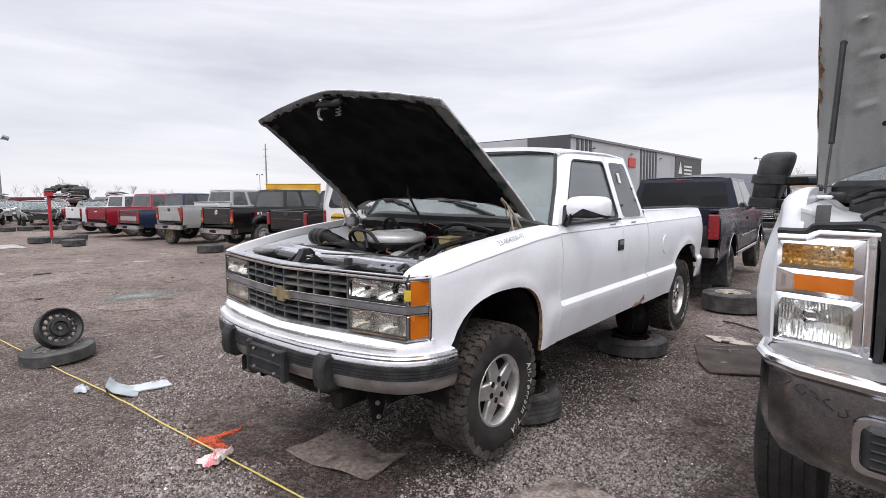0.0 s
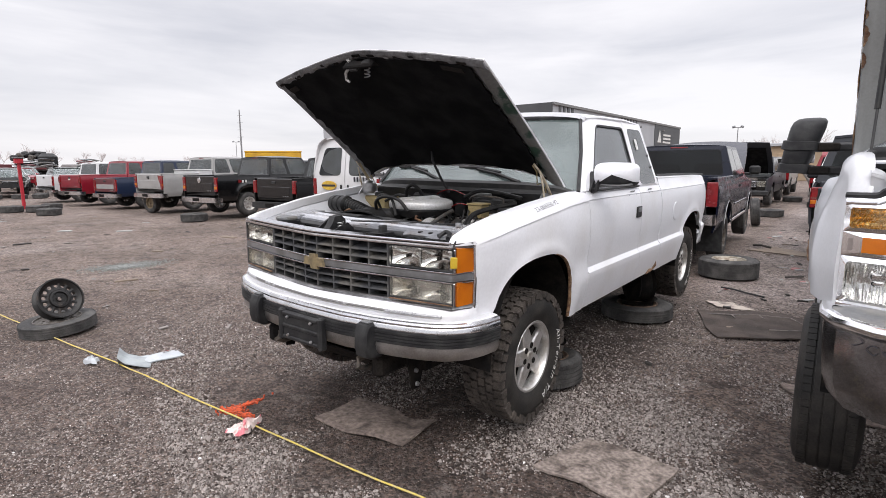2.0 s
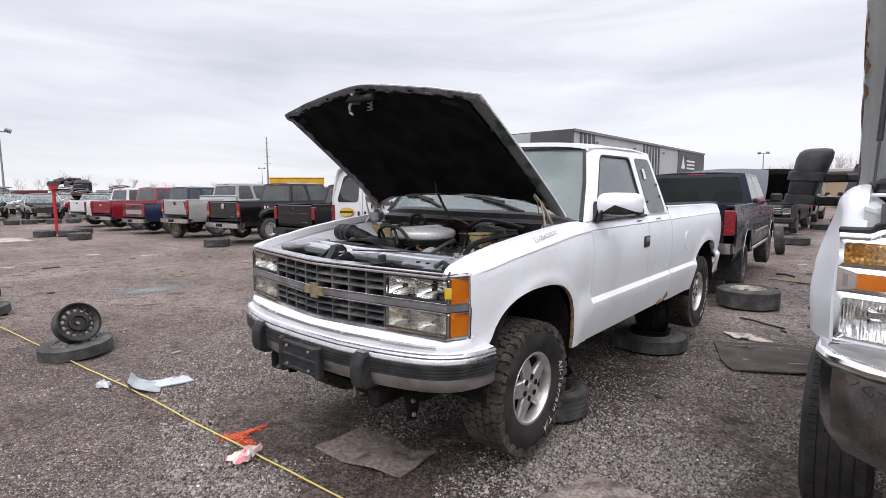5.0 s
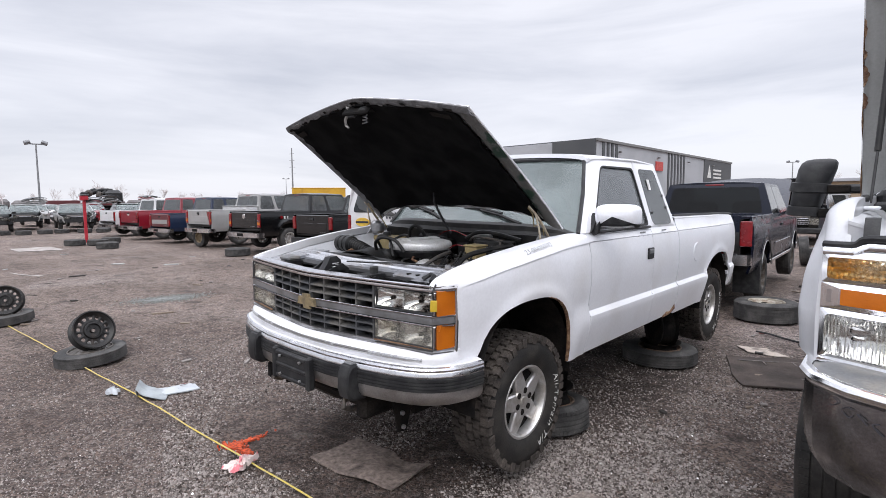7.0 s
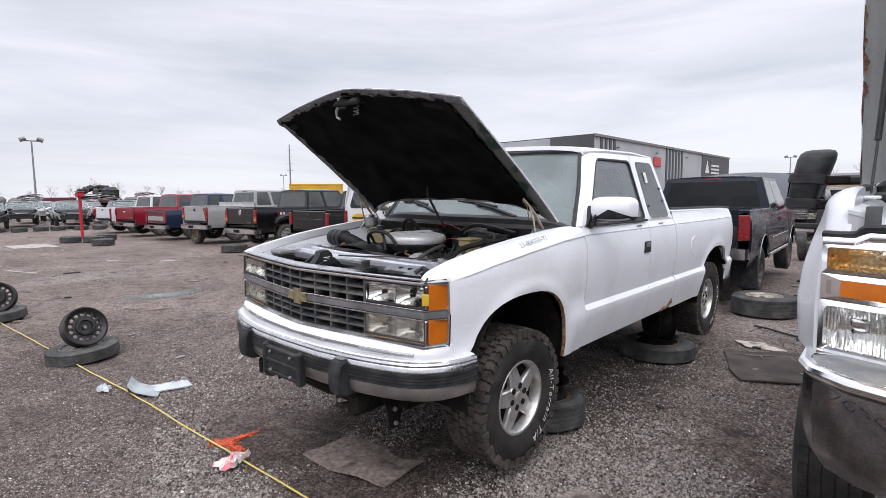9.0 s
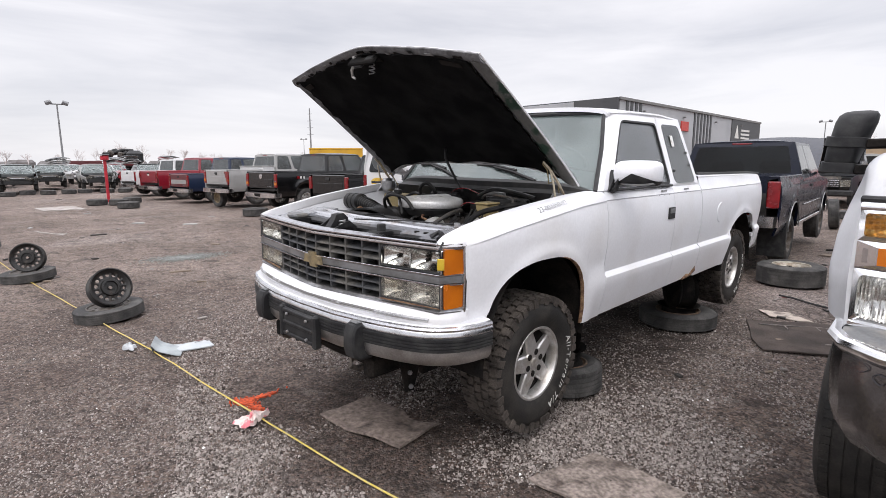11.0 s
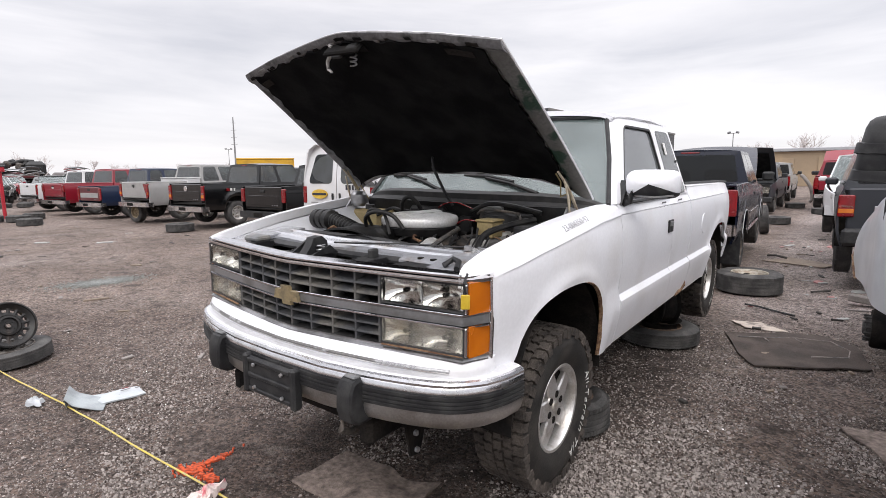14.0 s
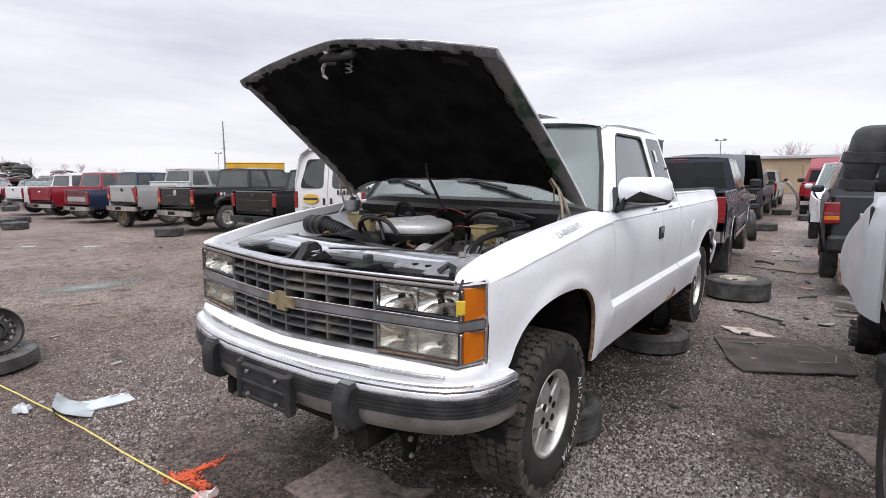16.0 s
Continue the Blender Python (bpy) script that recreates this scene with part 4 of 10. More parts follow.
for s in (1, -1):
    for z0, z1, lens, hz in ((1.118, 1.226, LENS, 1), (0.952, 1.060, HAZE, 0)):
        xa, xb = s * 0.490, s * 0.858
        ya, yb = front_y(xa) + 0.004, front_y(xb) - 0.006
        lamp = part("headlamp" if hz else "running_lamp", M().prism([(xa, ya + 0.09), (xb, yb + 0.09), (xb, yb + 0.095), (xa, ya + 0.095)], "z", z0, z1), REFL, truck, "clear rectangular headlamp" if hz else "yellowed rectangular lower lamp")
        q = [(xa + s * 0.006, ya, z0 + 0.005), (xb - s * 0.004, yb, z0 + 0.005), (xb - s * 0.004, yb, z1 - 0.005), (xa + s * 0.006, ya, z1 - 0.005)]
        part("lens", pane(q, 4, 0.12, (0, 0.012, 0), (0, -0.006, 0)), lens, lamp)
        for u0, u1 in ((0.03, 0.495), (0.505, 0.97)):
            rows = []
            deep = 0.055 if hz else 0.034
            for i in range(13):
                u = lerp(u0, u1, i / 12)
                x, y = lerp(xa, xb, u), lerp(ya, yb, u)
                d = deep * (1 - abs(2 * i / 12 - 1) ** 2.5) + 0.006 + 0.0012 * (i % 2)
                rows.append([(x, y + 0.014 + d * (1 - abs(2 * k / 12 - 1) ** 2.2), lerp(z0 + 0.008, z1 - 0.008, k / 12)) for k in range(13)])
            part("reflector", M().slab(rows, (0, 0.004, 0)), REFL, lamp)
            xm, ym = lerp(xa, xb, (u0 + u1) / 2), lerp(ya, yb, (u0 + u1) / 2)
            part("bulb", M().tube([(xm, ym + 0.05, (z0 + z1) / 2), (xm, ym + 0.025, (z0 + z1) / 2)], 0.010, 8), DARK, lamp)
        part("bezel", M().ring(qloop([(xa, ya - 0.002, z0 - 0.002), (xb + s * 0.008, yb - 0.002, z0 - 0.002), (xb + s * 0.008, yb - 0.002, z1 + 0.002), (xa, ya - 0.002, z1 + 0.002)]), rloop(q, 6, 0.08), (0, 0.06, 0)), BLACK, lamp)
        # amber corner lamp wrapping to the side
        rows = []
        for x, y in ((s * 0.874, front_y(0.874) + 0.004), (s * 0.879, front_y(0.879) + 0.016), (s * 0.884, -0.685), (s * 0.890, -0.65), (s * 0.894, -0.612)):
            rows.append([(x, y, lerp(z0 - 0.006, z1 + 0.006, k / 4)) for k in range(5)])
        part("marker_lamp", M().slab(rows, (-s * 0.03, 0.02, 0)), AMBER, truck, "amber corner marker lamp", 50)
    for zd in (1.172, 1.006):
        part("lamp_divider", M().box((s * 0.866, front_y(0.866) + 0.004, zd), (0.008, 0.03, 0.112), 0.003), CHROME, truck)
    part("corner_trim", M().tube([(s * 0.902, -0.612, 0.925), (s * 0.903, -0.607, 1.09), (s * 0.900, -0.612, 1.25)], 0.009, 6), CHROME, truck)
    part("rust_stain", M().box((s * 0.68, front_y(0.68) - 0.006, 0.9490), (0.36, 0.012, 0.006), 0.002, rot=(0, 0, s * 11)), RUST, truck, "rusty seam under the lamps")


BX = [0, 0.1, 0.2, 0.3, 0.4, 0.5, 0.6, 0.7, 0.78, 0.84, 0.88, 0.91, 0.935, 0.955, 0.967, 0.975, 0.978]
BX = [-x for x in BX[:0:-1]] + BX


def bumper_strip(prof):
    """prof: (outwards, z) points; swept round the bumper's line."""
    pts = [(x, bump_front(x)) for x in BX]
    rows = []
    for i, (x, y) in enumerate(pts):
        a, b = pts[max(0, i - 1)], pts[min(len(pts) - 1, i + 1)]
        t = Vector((b[0] - a[0], b[1] - a[1])).normalized()
        nrm = Vector((t.y, -t.x))
        rows.append([(x + nrm.x * o, y + nrm.y * o, z) for o, z in prof])
    return rows


PEEL = mat("peeling_bumper", (0.70, 0.70, 0.72), 0.3, 0.25, col2=(0.45, 0.45, 0.46), scale=3, lo=0.45, hi=0.75, fine=0.05, coat=0.4)
bumper = part("front_bumper", M().grid(bumper_strip([(-0.020, 0.8735), (-0.006, 0.868), (-0.004, 0.86)])), mat("white_bumper", (0.70, 0.70, 0.72), 0.3, 0.0, col2=(0.58, 0.58, 0.59), scale=6, lo=0.55, hi=0.7, fine=0.03, coat=0.5), truck, "bumper with peeling white paint over chrome, black rub strip", 25)
part("peeling_strip", M().grid(bumper_strip([(-0.075, 0.874), (-0.050, 0.8755), (-0.020, 0.8735)])), PEEL, bumper, "flaking paint over dull chrome", 25)
part("chrome_face", M().grid(bumper_strip([(-0.008, 0.870), (0.003, 0.866), (0.008, 0.856), (0.005, 0.846), (0.010, 0.838), (0.012, 0.824), (0.006, 0.813)])), mat("worn_chrome", (0.70, 0.70, 0.72), 0.10, 1.0, col2=(0.55, 0.55, 0.55), scale=9, lo=0.5, hi=0.7, fine=0.05, fscale=60, rvar=0.3), bumper, "bright chrome face with peeling paint", 25)
part("rub_strip", M().grid(bumper_strip([(0.002, 0.813), (0.012, 0.811), (0.012, 0.799), (0.007, 0.797), (0.007, 0.794), (0.012, 0.792), (0.012, 0.783), (0.007, 0.781), (0.007, 0.778), (0.012, 0.776), (0.012, 0.767), (0.007, 0.765), (0.007, 0.762), (0.012, 0.760), (0.011, 0.748), (0.0, 0.746)])), BLACK, bumper, "ribbed black rub strip", 25)
part("valance", M().grid(bumper_strip([(0.002, 0.748), (0.004, 0.73), (-0.002, 0.70), (-0.018, 0.675), (-0.045, 0.664), (-0.12, 0.662)])), VALANCE, bumper, "dusty grey lower face", 30)
for s in (1, -1):
    gp = [(-0.86, 0.648), (-0.935, 0.650), (-0.972, 0.672), (-0.985, 0.72), (-0.982, 0.80), (-0.965, 0.836), (-0.935, 0.846), (-0.86, 0.846)]
    gx_ = [0.458 + 0.012 * s + d for d in (-0.043, -0.035, 0.0, 0.035, 0.043)]
    g = part("bumper_guard", M().grid([[(s * x, lerp(-0.91, y, f), lerp(0.747, z, f)) for y, z in gp] for x, f in zip(gx_, (0.86, 0.985, 1.0, 0.985, 0.86))], close=True).add([(s * x, lerp(-0.91, y, 0.86), lerp(0.747, z, 0.86)) for x in (gx_[0], gx_[4]) for y, z in gp], [tuple(range(8)), tuple(range(15, 7, -1))]), BLACK, bumper, "black rubber bumper guard", 30)
    part("guard_cap", M().box((s * (0.458 + 0.012 * s), -0.93, 0.845), (0.06, 0.04, 0.010), 0.004), GREYPL, g)
    hook = part("tow_hook", M().tube([(s * 0.36, -0.72, 0.545), (s * 0.36, -0.84, 0.54), (s * 0.352, -0.89, 0.565), (s * 0.345, -0.87, 0.60), (s * 0.34, -0.82, 0.60)], 0.017, 8), ENGINE, truck, "rusty tow hook")
    part("skid_bracket", M().prism([(-0.68, 0.42), (-0.62, 0.41), (-0.55, 0.62), (-0.72, 0.62)], "x", s * 0.545, s * 0.555), DARK, truck)
    part("frame_horn", M().box((s * 0.45, -0.74, 0.575), (0.08, 0.24, 0.12), 0.02), DARK, truck)
    for zz in (0.44, 0.52):
        part("bolt_head", M().lathe([(0.0, 0.014), (0.012, 0.012), (0.014, 0.0)], 8, m=pose(s * 0.556, -0.66 + (0.6 - zz) * 0.1, zz, 0, 0, 0 if s > 0 else 180)), STEEL, truck)
plate = part("plate_bracket", M().box((0.0, -0.972, 0.722), (0.35, 0.02, 0.165), 0.008), BLACK, bumper, "empty black licence plate bracket")
for x in (-0.168, 0.168):
    part("bracket_side", M().box((x, -0.970, 0.722), (0.035, 0.05, 0.185), 0.01), BLACK, plate)
for z in (0.655, 0.722, 0.79):
    part("bracket_rib", M().box((0.0, -0.985, z), (0.30, 0.012, 0.02), 0.004), BLACK, plate)
for x, z in ((-0.10, 0.775), (0.10, 0.775), (-0.10, 0.67), (0.10, 0.67)):
    part("plate_screw", M().lathe([(0.0, 0.012), (0.008, 0.010), (0.009, 0)], 8, m=pose(x, -0.988, z, 0, 0, -90)), STEEL, plate)
part("skid_plate", M().slab([[(x, y, z) for x in (-0.34, 0.0, 0.34)] for y, z in ((-0.80, 0.58), (-0.72, 0.50), (-0.45, 0.46), (-0.1, 0.42))], (0, 0, 0.012)), DARK, truck, "black skid plate under the bumper")
part("cross_member", M().box((0, -0.62, 0.57), (1.1, 0.12, 0.10), 0.03), DARK, truck)

# ---- engine bay ----
def support_y(x):
    return -0.50 + 0.10 * abs(x) ** 1.6


XR = [0.78 * (k / 12 - 1) for k in range(25)]
sup = part("top_cover", M().slab([[(x, lerp(front_y(x) + 0.03, -0.685 + 0.06 * abs(x) ** 2, f), z - 0.005 * (k % 4 == 0)) for k, x in enumerate(XR)] for f, z in ((0.0, 1.246), (0.3, 1.251), (0.8, 1.247), (1.0, 1.236))], (0, 0, -0.012)), BLACK, truck, "dusty black plastic radiator cover with open slots", 30)
part("cover_back", M().slab([[(x, lerp(-0.565 + 0.06 * abs(x) ** 2, support_y(x), f), z) for x in XR] for f, z in ((0.0, 1.236), (0.4, 1.247), (0.8, 1.252), (1.0, 1.254))], (0, 0, -0.012)), BLACK, sup)
for x0, x1 in ((-0.78, -0.53), (-0.205, -0.01), (0.215, 0.32), (0.45, 0.78)):
    xs_ = [lerp(x0, x1, k / 4) for k in range(5)]
    part("cover_bridge", M().slab([[(x, lerp(-0.70 + 0.06 * abs(x) ** 2, -0.55 + 0.06 * abs(x) ** 2, f), z) for x in xs_] for f, z in ((0.0, 1.239), (0.3, 1.248), (0.7, 1.248), (1.0, 1.239))], (0, 0, -0.014)), BLACK, sup)
    for x in (x0 + 0.006, x1 - 0.006):
        part("slot_edge", M().box((x, -0.625 + 0.06 * x * x, 1.232), (0.010, 0.125, 0.034), 0.003), BLACK, sup)
part("condenser_top", M().box((0, -0.62, 1.185), (1.5, 0.14, 0.02), 0.004), DARK, sup)
part("support_plate", M().slab([[(x, y, z) for x in (0.40, 0.52, 0.64, 0.76)] for y, z in ((-0.575, 1.250), (-0.55, 1.262), (-0.47, 1.266), (-0.40, 1.276))], (0, 0, -0.010)), SHINYGREY, truck, "glossy grey support plate with holes", 30)
for x in (0.50, 0.57):
    part("plate_hole", M().lathe([(0.0, 0.003), (0.014, 0.003), (0.014, -0.004)], 12, m=pose(x, -0.545, 1.2625, 0, -90, 0)), DARK, sup)
part("cover_block", M().box((-0.60, -0.60, 1.262), (0.12, 0.10, 0.030), 0.01), GREYPL, sup)
band = part("radiator_support", M().slab([[(x, support_y(x) + d, z + 0.010 + 0.003 * math.sin(9 * x)) for x in XR] for d, z in ((-0.035, 1.250), (0.0, 1.258), (0.012, 1.268), (0.045, 1.272), (0.055, 1.266), (0.085, 1.266), (0.095, 1.274), (0.13, 1.272), (0.145, 1.255))], (0, 0, -0.02)), SHINYGREY, truck, "glossy steel radiator support with holes and surface rust", 25)
for x, y in ((0.52, -0.415), (0.60, -0.39), (-0.50, -0.40), (-0.62, -0.36), (0.30, -0.40)):
    part("bolt_hole", M().lathe([(0.0, 0.0035), (0.014, 0.0035), (0.014, 0.0)], 12, m=pose(x, y, 1.270, 0, -90, 0)), DARK, band)
for x, l in ((0.66, 0.09), (-0.68, 0.12), (0.12, 0.10)):
    part("rust_patch", M().box((x, support_y(x) + 0.11, 1.276), (l, 0.035, 0.004), 0.001), RUST, band)
for s in (1, -1):
    part("support_end", M().slab([[(s * x, y, z) for x in (0.60, 0.72, 0.845)] for y, z in ((-0.70, 1.236), (-0.62, 1.250), (-0.52, 1.268), (-0.40, 1.280), (-0.28, 1.29))], (0, 0, -0.02)), SHINYGREY, band, "rust-stained grey end plate", 40)
latch = part("hood_latch", M().prism([(-0.74, 1.245), (-0.60, 1.245), (-0.61, 1.30), (-0.64, 1.325), (-0.69, 1.32), (-0.71, 1.28)], "x", -0.075, -0.025), BLACK, truck, "black hood latch bracket")
part("latch_bracket", M().prism([(-0.75, 1.245), (-0.58, 1.245), (-0.66, 1.30)], "x", -0.125, -0.115), BLACK, latch)
part("latch_bracket", M().prism([(-0.75, 1.245), (-0.58, 1.245), (-0.63, 1.285)], "x", 0.01, 0.02), BLACK, latch)
part("latch_spring", M().tube([(-0.01 + 0.02 * math.cos(k), -0.66 + 0.02 * math.sin(k), 1.25 + 0.003 * k) for k in range(14)], 0.004, 5), STEEL, latch)
part("cover_bracket", M().box((0.27, -0.60, 1.262), (0.03, 0.05, 0.05), 0.006), BLACK, sup)
part("latch_cable", M().tube([(-0.03, -0.56, 1.285), (0.1, -0.50, 1.285), (0.3, -0.40, 1.29), (0.5, -0.33, 1.285), (0.66, -0.26, 1.29)], 0.005, 6), BLACK, truck)
rad = part("radiator", M().box((-0.02, -0.42, 0.98), (1.05, 0.07, 0.46), 0.012), ENGINE, truck)
part("fan_shroud", M().grid([[(-0.05 + r * math.cos(a), -0.38 + d, 1.02 + 0.86 * r * math.sin(a)) for a in [2 * math.pi * k / 28 for k in range(28)]] for r, d in ((0.33, 0.0), (0.32, 0.06), (0.29, 0.11), (0.27, 0.15))], close=True), BLACK, truck, "black fan shroud")
part("fan_shroud_top", M().slab([[(-0.19 + 0.25 * math.cos(a), -0.34 + d, 1.235 + 0.088 * math.sin(a)) for a in [math.pi * k / 14 for k in range(15)]] for d in (0.0, 0.10, 0.22)], (0, 0, -0.01)), HOSE, truck)
part("fan", M().lathe([(0.0, 0.02), (0.06, 0.02), (0.07, -0.02), (0.0, -0.02)], 18, m=pose(-0.05, -0.30, 1.02, 0, 0, 90)), ENGINE, truck)
part("engine_block", M().box((0.0, 0.02, 1.02), (0.56, 0.72, 0.42), 0.06), ENGINE, truck, "oily engine block")
for s in (1, -1):
    part("valve_cover", M().box((s * 0.24, 0.06, 1.20), (0.15, 0.56, 0.10), 0.03, rot=(0, s * 28, 0)), ENGINE, truck)
ac = part("air_cleaner", M().lathe([(0.0, 0.030), (0.03, 0.030), (0.07, 0.024), (0.10, 0.030), (0.17, 0.022), (0.205, 0.012), (0.213, 0.0), (0.213, -0.028), (0.206, -0.036)], 44, m=pose(0.068, -0.02, 1.372, 0, -90, 0)), ALUM, truck, "round bare-metal air cleaner lid", 50)
part("air_cleaner_base", M().lathe([(0.195, -0.030), (0.20, -0.045), (0.17, -0.085), (0.10, -0.09), (0.10, -0.16), (0.0, -0.16)], 36, m=pose(0.068, -0.02, 1.372, 0, -90, 0)), BLACK, ac)
part("lid_nut", M().lathe([(0.0, 0.038), (0.010, 0.037), (0.018, 0.03)], 10, m=pose(0.068, -0.02, 1.372, 0, -90, 0)), STEEL, ac)
duct = []
for k in range(60):
    t = k / 59
    duct.append((lerp(-0.70, -0.30, t), lerp(-0.10, -0.16, t), 1.325 - 0.04 * t + 0.02 * math.sin(math.pi * t)))
part("air_duct", M().tube(duct, [(0.054 if k < 26 else 0.042) + (0.006 if k % (9 if k < 26 else 4) < (7 if k < 26 else 2) else -0.002) for k in range(60)], 16), HOSE, truck, "ribbed black air intake duct", 40)
part("intake_elbow", M().tube([(-0.30, -0.16, 1.285), (-0.18, -0.18, 1.275), (-0.06, -0.20, 1.275), (0.0, -0.22, 1.29), (-0.01, -0.14, 1.335)], [0.046, 0.05, 0.05, 0.05, 0.045], 12), HOSE, truck)
wb_ = part("washer_bottle", M().box((-0.66, 0.36, 1.30), (0.27, 0.18, 0.12), 0.02), TAN, truck, "yellowed coolant bottle")
part("bottle_cap", M().lathe([(0.0, 0.03), (0.03, 0.03), (0.034, 0.0)], 16, m=pose(-0.66, 0.33, 1.362, 0, -90, 0)), BLACK, wb_)
part("brake_reservoir", M().box((0.448, 0.10, 1.325), (0.10, 0.11, 0.085), 0.007), TAN, truck, "tan plastic brake fluid reservoir")
part("master_cylinder", M().tube([(0.45, -0.02, 1.26), (0.46, 0.3, 1.27)], 0.03, 10), ALUM, truck)
part("brake_booster", M().lathe([(0.0, 0.0), (0.09, 0.0), (0.12, 0.03), (0.12, 0.09), (0.08, 0.12), (0, 0.12)], 24, m=pose(0.52, 0.28, 1.25, 0, 0, 90)), HOSE, truck)
part("alternator", M().lathe([(0.0, -0.06), (0.035, -0.06), (0.04, -0.05), (0.055, -0.045), (0.058, 0.03), (0.04, 0.05), (0.022, 0.05), (0.022, 0.08), (0, 0.08)], 20, m=pose(0.30, -0.22, 1.235, 0, 0, -60)), DULLCHROME, truck, "cast alternator")
part("battery_tray", M().box((-0.66, -0.38, 1.12), (0.2, 0.26, 0.06), 0.02), DARK, truck)
part("blower_housing", M().lathe([(0.0, 0.07), (0.06, 0.07), (0.10, 0.05), (0.125, 0.0), (0.125, -0.1), (0.0, -0.1)], 28, m=pose(0.36, 0.36, 1.33, 0, -90, 0)), HOSE, truck, "black heater blower housing")
part("relay_box", M().box((-0.20, 0.42, 1.34), (0.3, 0.10, 0.12), 0.02), HOSE, truck)
part("firewall", M().box((0, 0.52, 1.12), (1.7, 0.03, 0.62), 0.004), DARK, truck)
cowl = part("cowl", M().slab([[(x, 0.60 - bow * (1 - (x / 0.9) ** 2) - d, z + up * (1 - (x / 0.9) ** 6)) for x in [0.9 * (k / 8 - 1) for k in range(17)]] for d, z, bow, up in ((-0.035, 1.446, 0.17, 0.06), (0.0, 1.444, 0.17, 0.06), (0.025, 1.440, 0.165, 0.05), (0.03, 1.436, 0.16, 0.02), (0.06, 1.432, 0.15, 0), (0.12, 1.43, 0.10, 0), (0.14, 1.40, 0.06, 0), (0.15, 1.34, 0.03, 0))], (0, 0.01, -0.012)), HOSE, truck, "black cowl panel below the windscreen")
for x0, y0, x1, y1, z1 in ((0.52, 0.52, 0.02, 0.55, 1.595), (-0.16, 0.49, -0.66, 0.63, 1.585)):
    ar = part("wiper", M().tube([(x0, y0 - 0.02, 1.50), (lerp(x0, x1, 0.4), lerp(y0, y1, 0.4) - 0.01, 1.555), (lerp(x0, x1, 0.75), lerp(y0, y1, 0.75) - 0.01, 1.585)], [0.014, 0.011, 0.009], 6), HOSE, truck, "black wiper resting on the windscreen")
    part("wiper_blade", M().tube([(lerp(x0, x1, 0.35), lerp(y0, y1, 0.35) - 0.005, 1.565), (lerp(x0, x1, 0.75), lerp(y0, y1, 0.75) + 0.006, 1.595), (x1 + (x1 - x0) * 0.12, y1 + 0.02, z1)], 0.011, 6), HOSE, ar)
rng = random.Random(4)
for s in (1, -1):
    rows = [[(s * lerp(0.79, 0.60, k / 4), y, fender_top(y) - 0.05 - 0.16 * (k / 4) ** 0.7) for k in range(5)] for y in [lerp(-0.60, 0.5, i / 8) for i in range(9)]]
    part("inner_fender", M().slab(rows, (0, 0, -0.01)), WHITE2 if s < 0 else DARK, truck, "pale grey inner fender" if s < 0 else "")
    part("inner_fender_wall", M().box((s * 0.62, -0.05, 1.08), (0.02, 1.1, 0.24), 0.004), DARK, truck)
for k in range(38):
    x, y = rng.uniform(-0.45, 0.62), rng.uniform(-0.15, 0.4)
    pts = []
    for i in range(7):
        pts.append((x, y, 1.23 + 0.06 * math.sin(i * 0.8 + k) + rng.uniform(-0.01, 0.02)))
        x += rng.uniform(-0.09, 0.09)
        y += rng.uniform(-0.07, 0.07)
    part("hose", M().tube(smooth(pts, 3), rng.choice((0.003, 0.004, 0.006, 0.008)), 7), (HOSE, HOSE, GREYPL, HOSE, RUST, ALUM)[k % 6], truck)
crng = random.Random(12)
for k in range(16):
    x, y, r_ = crng.uniform(0.08, 0.56), crng.uniform(-0.34, 0.02), crng.uniform(0.014, 0.036)
    part("engine_fitting", M().lathe([(0.0, -r_), (r_ * 0.6, -r_), (r_, -r_ * 0.6), (r_, r_ * 0.4), (r_ * 0.7, r_ * 0.5), (r_ * 0.7, r_), (0, r_)], 12, m=pose(x, y, crng.uniform(1.20, 1.27), crng.uniform(0, 90), crng.uniform(0, 90), crng.uniform(0, 180))), (ENGINE, ALUM, DULLCHROME, BLACK, RUST)[k % 5], truck)
for k in range(9):
    x = -0.42 + 0.13 * k
    part("firewall_box", M().box((x, 0.40 + 0.03 * (k % 3), 1.30 + 0.03 * (k % 2)), (crng.uniform(0.06, 0.12), 0.10, crng.uniform(0.06, 0.12)), 0.01, rot=(0, 0, crng.uniform(-12, 12))), (HOSE, ENGINE, BLACK, HOSE)[k % 4], truck)
for k in range(7):
    x = crng.uniform(-0.1, 0.5)
    part("plug_lead", M().tube([(x, 0.12, 1.29), (x + 0.05, 0.02, 1.335), (x + 0.11, -0.08, 1.30), (x + 0.13, -0.17, 1.25)], 0.005, 6), BLACK, truck)
